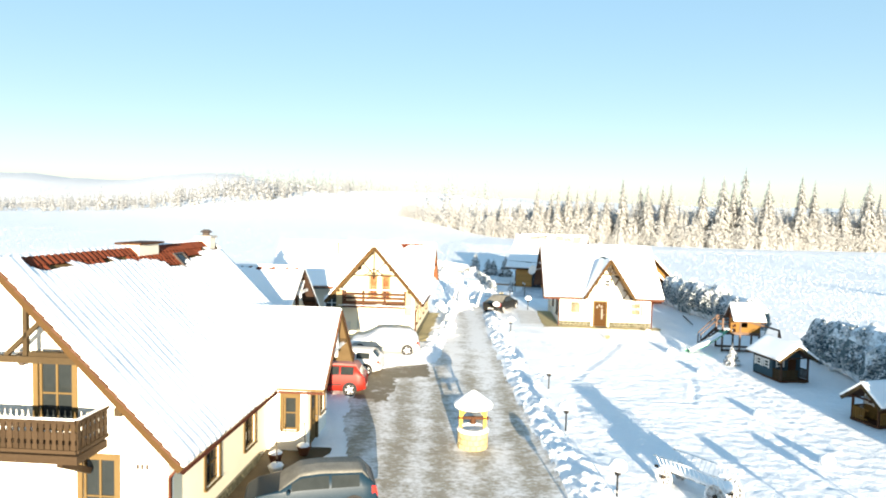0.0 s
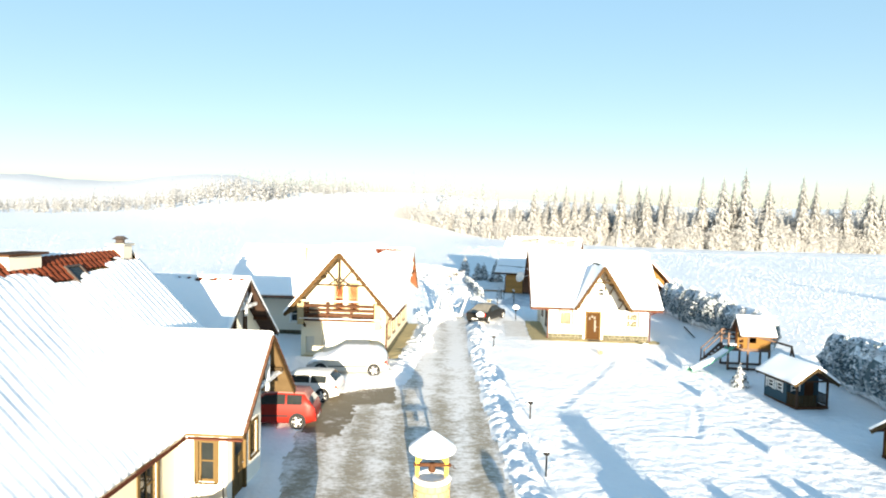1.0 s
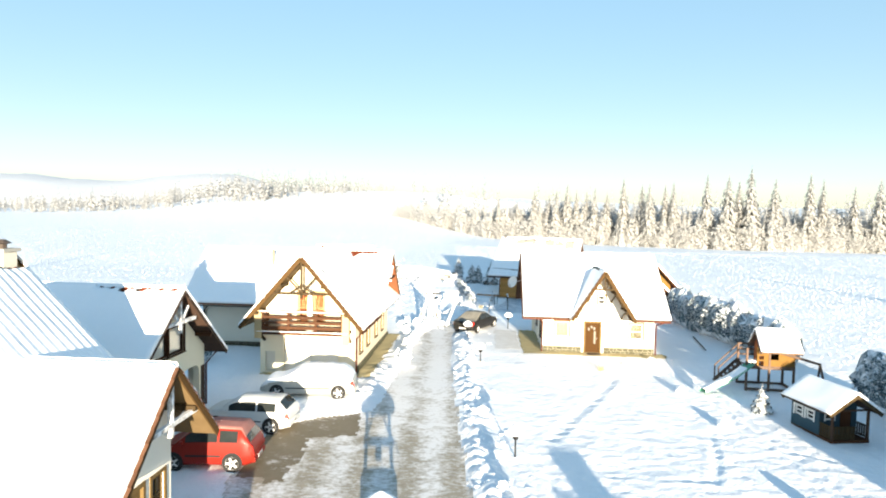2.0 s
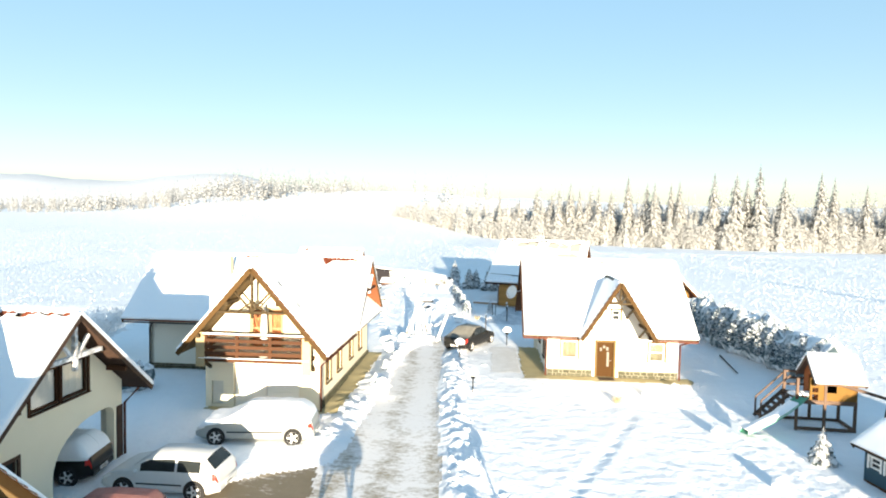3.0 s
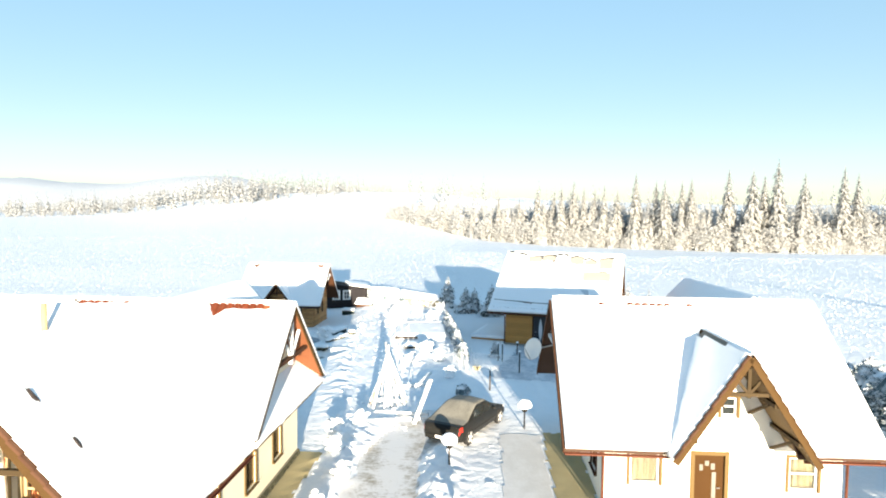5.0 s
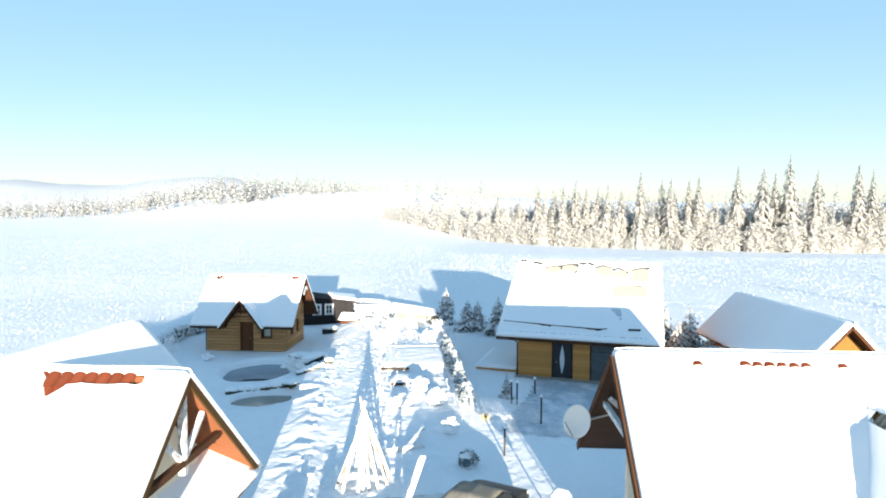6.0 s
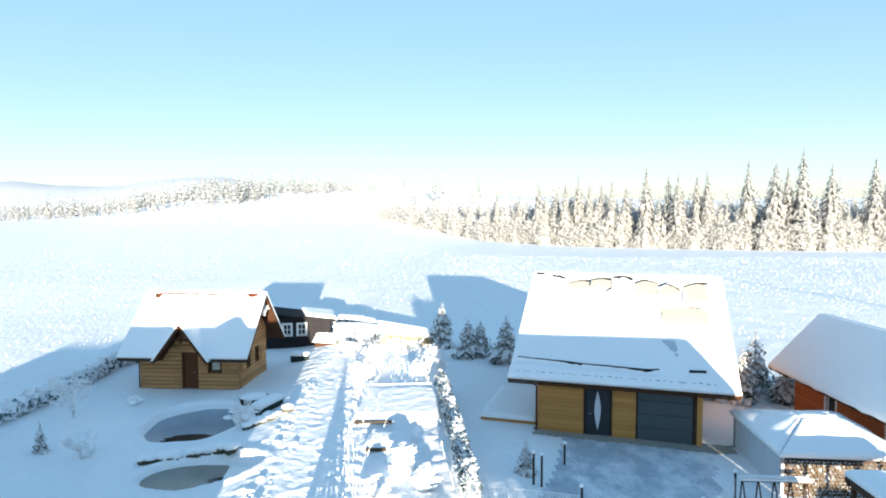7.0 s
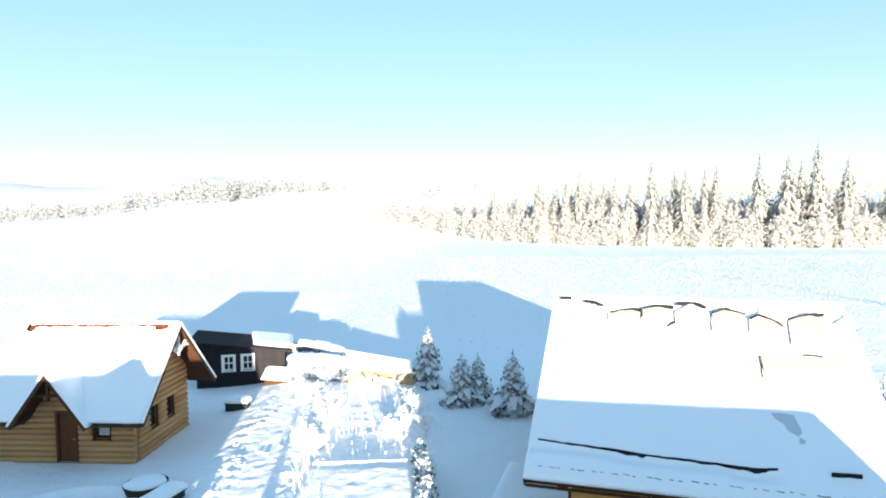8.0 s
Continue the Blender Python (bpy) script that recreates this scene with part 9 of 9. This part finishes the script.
# an unseen plastered block, added south of the lawn to cast a shadow across it
def shadow_block(x, y, w, h):
    p = thing("shadow_block", "unseen plastered block added to shade the lawn", "pillar", pose(x, y, gz(x, y), 0, 0, -4))
    box_part("shaft", "plaster_grey_and_shaded", p, -w / 2, w / 2, -0.3, 0.3, -0.3, h, bevel=0.02)
    cap = box_part("cap", "concrete", p, -w / 2 - 0.05, w / 2 + 0.05, -0.35, 0.35, h + 0.002, h + 0.07, bevel=0.01)
    bm = bmesh.new()
    snow_sheet(bm, (-w / 2 - 0.05, -0.35, h + 0.07), (w / 2 + 0.05, -0.35, h + 0.07), (w / 2 + 0.05, 0.35, h + 0.07), (-w / 2 - 0.05, 0.35, h + 0.07), 0.12, 0.15, 3, lip=0.01)
    part("snow_cap", bm, "roof_snow", cap)


shadow_block(10.4, 11.5, 1.1, 2.55)

# tall spruces south of the walk, whose long shadows reach over the fields
for x, y, h in ((63.8, -15, 21), (86, -15, 20), (88.5, -18, 21), (-47.5, -15, 20)):
    spruce(x, y, h, h * 0.09, 40, "tall field spruce white with hoarfrost", "spruce_far", 36, 12, group="field spruces", droop=0.6, slim=0.6)

# the forest edge: tall spruces that stand apart
rnd = random.Random(77)
EDGE = [(26.5, 287, 18.9), (34.5, 283, 17.7), (40.7, 276, 21.5), (46.8, 274.5, 20), (48.7, 269, 21.8), (53.3, 269, 24), (56.3, 265.5, 21.6), (60.4, 265.5, 21.6), (62.5, 260, 22), (67.3, 260, 20.6), (72.5, 255.3, 26.6),
        (79.4, 254.3, 23.8), (80.8, 249.6, 23.5), (86.8, 249.6, 23.5), (89, 247, 24.6), (100.4, 244, 27.1), (105.7, 238, 26.8), (110.3, 239.6, 25.4), (113.3, 237, 30), (122.7, 238, 25.5), (132.9, 233.8, 27.6), (139.3, 236.7, 25.9),
        (149, 234, 23), (156, 231, 26), (163, 235, 22)]
for i, (x, y, h) in enumerate(EDGE):
    s = i % 7
    spruce(x, y, h, h * (0.118 + 0.02 * (s % 3)), 40 + s, "tall forest spruce white with hoarfrost", "spruce_far", 46, 13, 0.05 if s % 3 else 0.3, "spruces of the forest edge", 0.5, 0.05, 0.55, 0.8)


def forest(label, spots, seed, layers, per, slim, mat="spruce_far", hang=0.0):
    """A far wood as one mesh."""
    rr = random.Random(seed)
    kinds = [spruce_geometry(1.0, rr.uniform(0.13, 0.2), seed * 10 + k, layers, per, 0.03, 0.5, hang, slim, 0.45) for k in range(6)]
    v, f = [], []
    for x, y, h in spots:
        kv, kf = kinds[rr.randrange(6)]
        a = rr.uniform(0, math.tau)
        c, s = math.cos(a) * h, math.sin(a) * h
        z = gz(x, y) - 0.3
        o = len(v)
        v.extend([(x + c * p[0] - s * p[1], y + s * p[0] + c * p[1], z + h * p[2]) for p in kv])
        f.extend([tuple(i + o for i in q) for q in kf])
    ob = new("forest", mesh_from("forest", v, f, mat))
    return tagged(ob, label, "forest", kind="stuff")


def front(x):
    """The forest edge's depth along x."""
    return float(np.interp(x, [-40, -22, 0, 20, 40, 70, 100, 118, 180, 300, 500], [350, 344, 315, 292, 274, 254, 239, 233, 232, 236, 250]))


spots = []
for _ in range(620):
    x = rnd.uniform(-24, 260)
    d = 3 + rnd.random() ** 1.4 * 80
    tall = float(np.interp(x, [-24, 0, 30, 60, 90, 120, 330], [9, 14, 20, 22, 22, 20, 22]))
    spots.append((x + rnd.uniform(-3, 3), front(x) + 2 + d, tall * rnd.uniform(0.5, 0.98)))
for _ in range(420):
    x = rnd.uniform(20, 210)
    spots.append((x, front(x) + rnd.uniform(-2, 6), 3 + 11 * rnd.random() ** 1.2))
for _ in range(220):
    x = rnd.uniform(-26, 300)
    spots.append((x, front(x) - rnd.uniform(-1, 3), rnd.uniform(1.6, 6.0)))
forest("frosted spruce forest edge beyond the meadow", spots, 5, 18, 10, 1.0, "spruce_rime", 0.1)


def bush_wood(label, spots, seed, mat):
    """Leafless bushes thick with rime, each a cloud of small tufts, as one mesh."""
    rr = random.Random(seed)
    v, f = [], []
    for x, y, h in spots:
        z = gz(x, y)
        for _ in range(230):
            a, q = rr.uniform(0, math.tau), math.sqrt(rr.random())
            t = rr.random()
            w = h * 0.5 * math.sin(math.pi * (0.12 + 0.8 * t)) * q
            clump(v, f, Vector((x + w * math.cos(a), y + w * math.sin(a), z + h * (0.04 + 0.94 * t))), Vector((math.cos(a), math.sin(a), 0.5)), h * 0.062, rr)
    ob = new("thicket", mesh_from("thicket", v, f, mat))
    return tagged(ob, label, "bushes", kind="stuff")


spots = []
for _ in range(70):
    x = rnd.uniform(-24, 34)
    spots.append((x, front(x) + rnd.uniform(-3, 9), rnd.uniform(5, 11) * float(np.interp(x, [-24, -5, 34], [0.6, 1.0, 0.9]))))
for _ in range(190):
    x = rnd.uniform(30, 190)
    spots.append((x, front(x) - rnd.uniform(-2, 4), rnd.uniform(3, 10)))
for _ in range(170):
    x = rnd.uniform(24, 200)
    spots.append((x, front(x) + rnd.uniform(6, 55), rnd.uniform(8, 15)))
bush_wood("rimed leafless bushes along the forest edge", spots, 9, "spruce_rime")

# the wood on the far hillside: rows along the foot in the west, a closed stand up to its brow
spots = []
for _ in range(1150):
    th = rnd.uniform(-0.9, -0.07)
    near = float(np.interp(th, [-0.9, -0.58, -0.475, -0.403, -0.33, -0.286, -0.249, -0.212, -0.13, -0.07], [430, 445, 456, 453, 474, 468, 494, 530, 550, 620]))
    if th < -0.42 and rnd.random() < 0.85:
        d = near + rnd.choice((2, 28, 80, 150, 220, 270)) + rnd.uniform(-7, 7) + 22 * noise.noise(Vector((th * 14, 0, 3)))
    else:
        d = near + (780 - near) * rnd.random()
    tall = float(np.interp(th, [-0.9, -0.5, -0.387, -0.3, -0.2, -0.11, -0.07], [14, 15, 20, 21, 19, 13, 8]))
    spots.append((th * d, d, tall * rnd.uniform(0.55, 1.15) * (0.6 if d < near + 12 else 1.0)))
for _ in range(300):
    x = rnd.uniform(-30, 900)
    spots.append((x, rnd.uniform(430, 640), rnd.uniform(12, 22)))
forest("frosted wood on the far hillside", spots, 6, 11, 6, 1.0, "spruce_hill")
for x, y, h in ((-95.0, 330.0, 2.2), (-92.0, 332.0, 1.6), (-99.0, 331.0, 1.5)):
    bush_wood("lone rimed bush out in the meadow", [(x, y, h)], int(-x), "spruce_hill")

# dead garden stems along the path and the trellis
rr = random.Random(67)
v, f = [], []
for i in range(420):
    if i < 170:
        y = rr.uniform(68, 90)
        x = 5.5 - 0.075 * (y - 74) + rr.gauss(0, 0.35)
    elif i < 330:
        y = rr.uniform(63, 92)
        x = float(np.interp(y, [58, 66, 74, 84, 95], [1.3, 0.2, -0.6, -1.2, -2.0])) + 1.5 + abs(rr.gauss(0, 0.5))
    else:
        y = rr.uniform(82.6, 92)
        x = rr.uniform(0.6, 4.6)
    base, h = Vector((x, y, gz(x, y) - 0.02)), rr.uniform(0.3, 0.95)
    tip = base + Vector((rr.gauss(0, 0.16) * h, rr.gauss(0, 0.16) * h, h))
    o, w = len(v), 0.012
    v.extend([tuple(base + Vector(d)) for d in ((-w, 0, 0), (w, -w, 0), (w, w, 0))] + [tuple(tip)])
    f.extend([(o, o + 1, o + 3), (o + 1, o + 2, o + 3), (o + 2, o, o + 3)])
    for k in range(4):
        clump(v, f, base.lerp(tip, rr.uniform(0.4, 1.0)), Vector((0, 0, 1)), rr.uniform(0.03, 0.075), rr)
stems = new("dead_stems", mesh_from("dead_stems", v, f, "twig"))
tagged(stems, "dead garden stems furred with rime beside the path", "plants", kind="stuff")

# rimed grass and stubble standing out of the open fields
rr = random.Random(61)
spots = []
for _ in range(52000):
    if rr.random() < 0.7:
        y = 48 + 150 * rr.random() ** 1.3
        x = rr.uniform(28 if y < 100 else 6, 150)
    else:
        y = 60 + 170 * rr.random() ** 1.2
        x = rr.uniform(-170, -19 if y < 108 else 10)
    if vnoise(np.array(x * 0.12), np.array(y * 0.05), 41) > rr.uniform(-0.75, 0.3):
        spots.append((x, y))
zs = height(np.array([p[0] for p in spots]), np.array([p[1] for p in spots]))
v, f = [], []
for (x, y), z in zip(spots, zs):
    clump(v, f, Vector((x, y, float(z) + 0.03)), Vector((0, -1, 0.4)), rr.uniform(0.05, 0.13), rr)
stubble = new("stubble", mesh_from("stubble", v, f, "stubble"))
tagged(stubble, "rimed grass stubble poking out of the snowy fields", "grass", kind="stuff")

# ---- clods of shovelled snow ----
bm_base = bmesh.new()
bmesh.ops.create_icosphere(bm_base, subdivisions=1, radius=1.0)
ico_v = [v.co.copy() for v in bm_base.verts]
ico_f = [tuple(q.index for q in f.verts) for f in bm_base.faces]
bm_base.free()
cv, cf = [], []
places = []
for _ in range(1150):
    k = rnd.random()
    if k < 0.34:
        y = rnd.uniform(17, 58)
        x = float(np.interp(y, *ROAD_R)) + 0.25 + abs(rnd.gauss(0.5, 0.8))
    elif k < 0.48:
        y = rnd.uniform(39, 60)
        x = float(np.interp(y, *ROAD_L)) - abs(rnd.gauss(0.5, 0.45))
    else:
        y = rnd.uniform(58, 92)
        x = float(np.interp(y, [58, 66, 74, 84, 95], [1.3, 0.2, -0.6, -1.2, -2.0])) + rnd.choice((-1, 1)) * abs(rnd.gauss(1.0, 0.35))
    places.append((x, y))
zs = height(np.array([p[0] for p in places]), np.array([p[1] for p in places]))
for (x, y), z in zip(places, zs):
    s = 0.02 + 0.15 * rnd.random() ** 4
    o = len(cv)
    r3 = [s * rnd.uniform(0.7, 1.4), s * rnd.uniform(0.7, 1.4), s * rnd.uniform(0.3, 0.6)]
    for q in ico_v:
        j = rnd.uniform(0.8, 1.15)
        cv.append((x + q.x * r3[0] * j, y + q.y * r3[1] * j, float(z) + (q.z + 0.25) * r3[2] * j))
    cf.extend([tuple(i + o for i in q) for q in ico_f])
clods = new("snow_clods", mesh_from("snow_clods", cv, cf, "snow"))
tagged(clods, "loose clods of shovelled snow along lane and path", "snow", kind="stuff")

# ---- small pieces of roofs and walls ----
for parent, what, m in LATE:
    if m == "log":
        part("log", what, "fire_log", parent)
    elif m is None:
        part("stone", what, "stone", parent)
    else:
        t = new("tile", what)
        t.parent, t.matrix_basis = parent, m
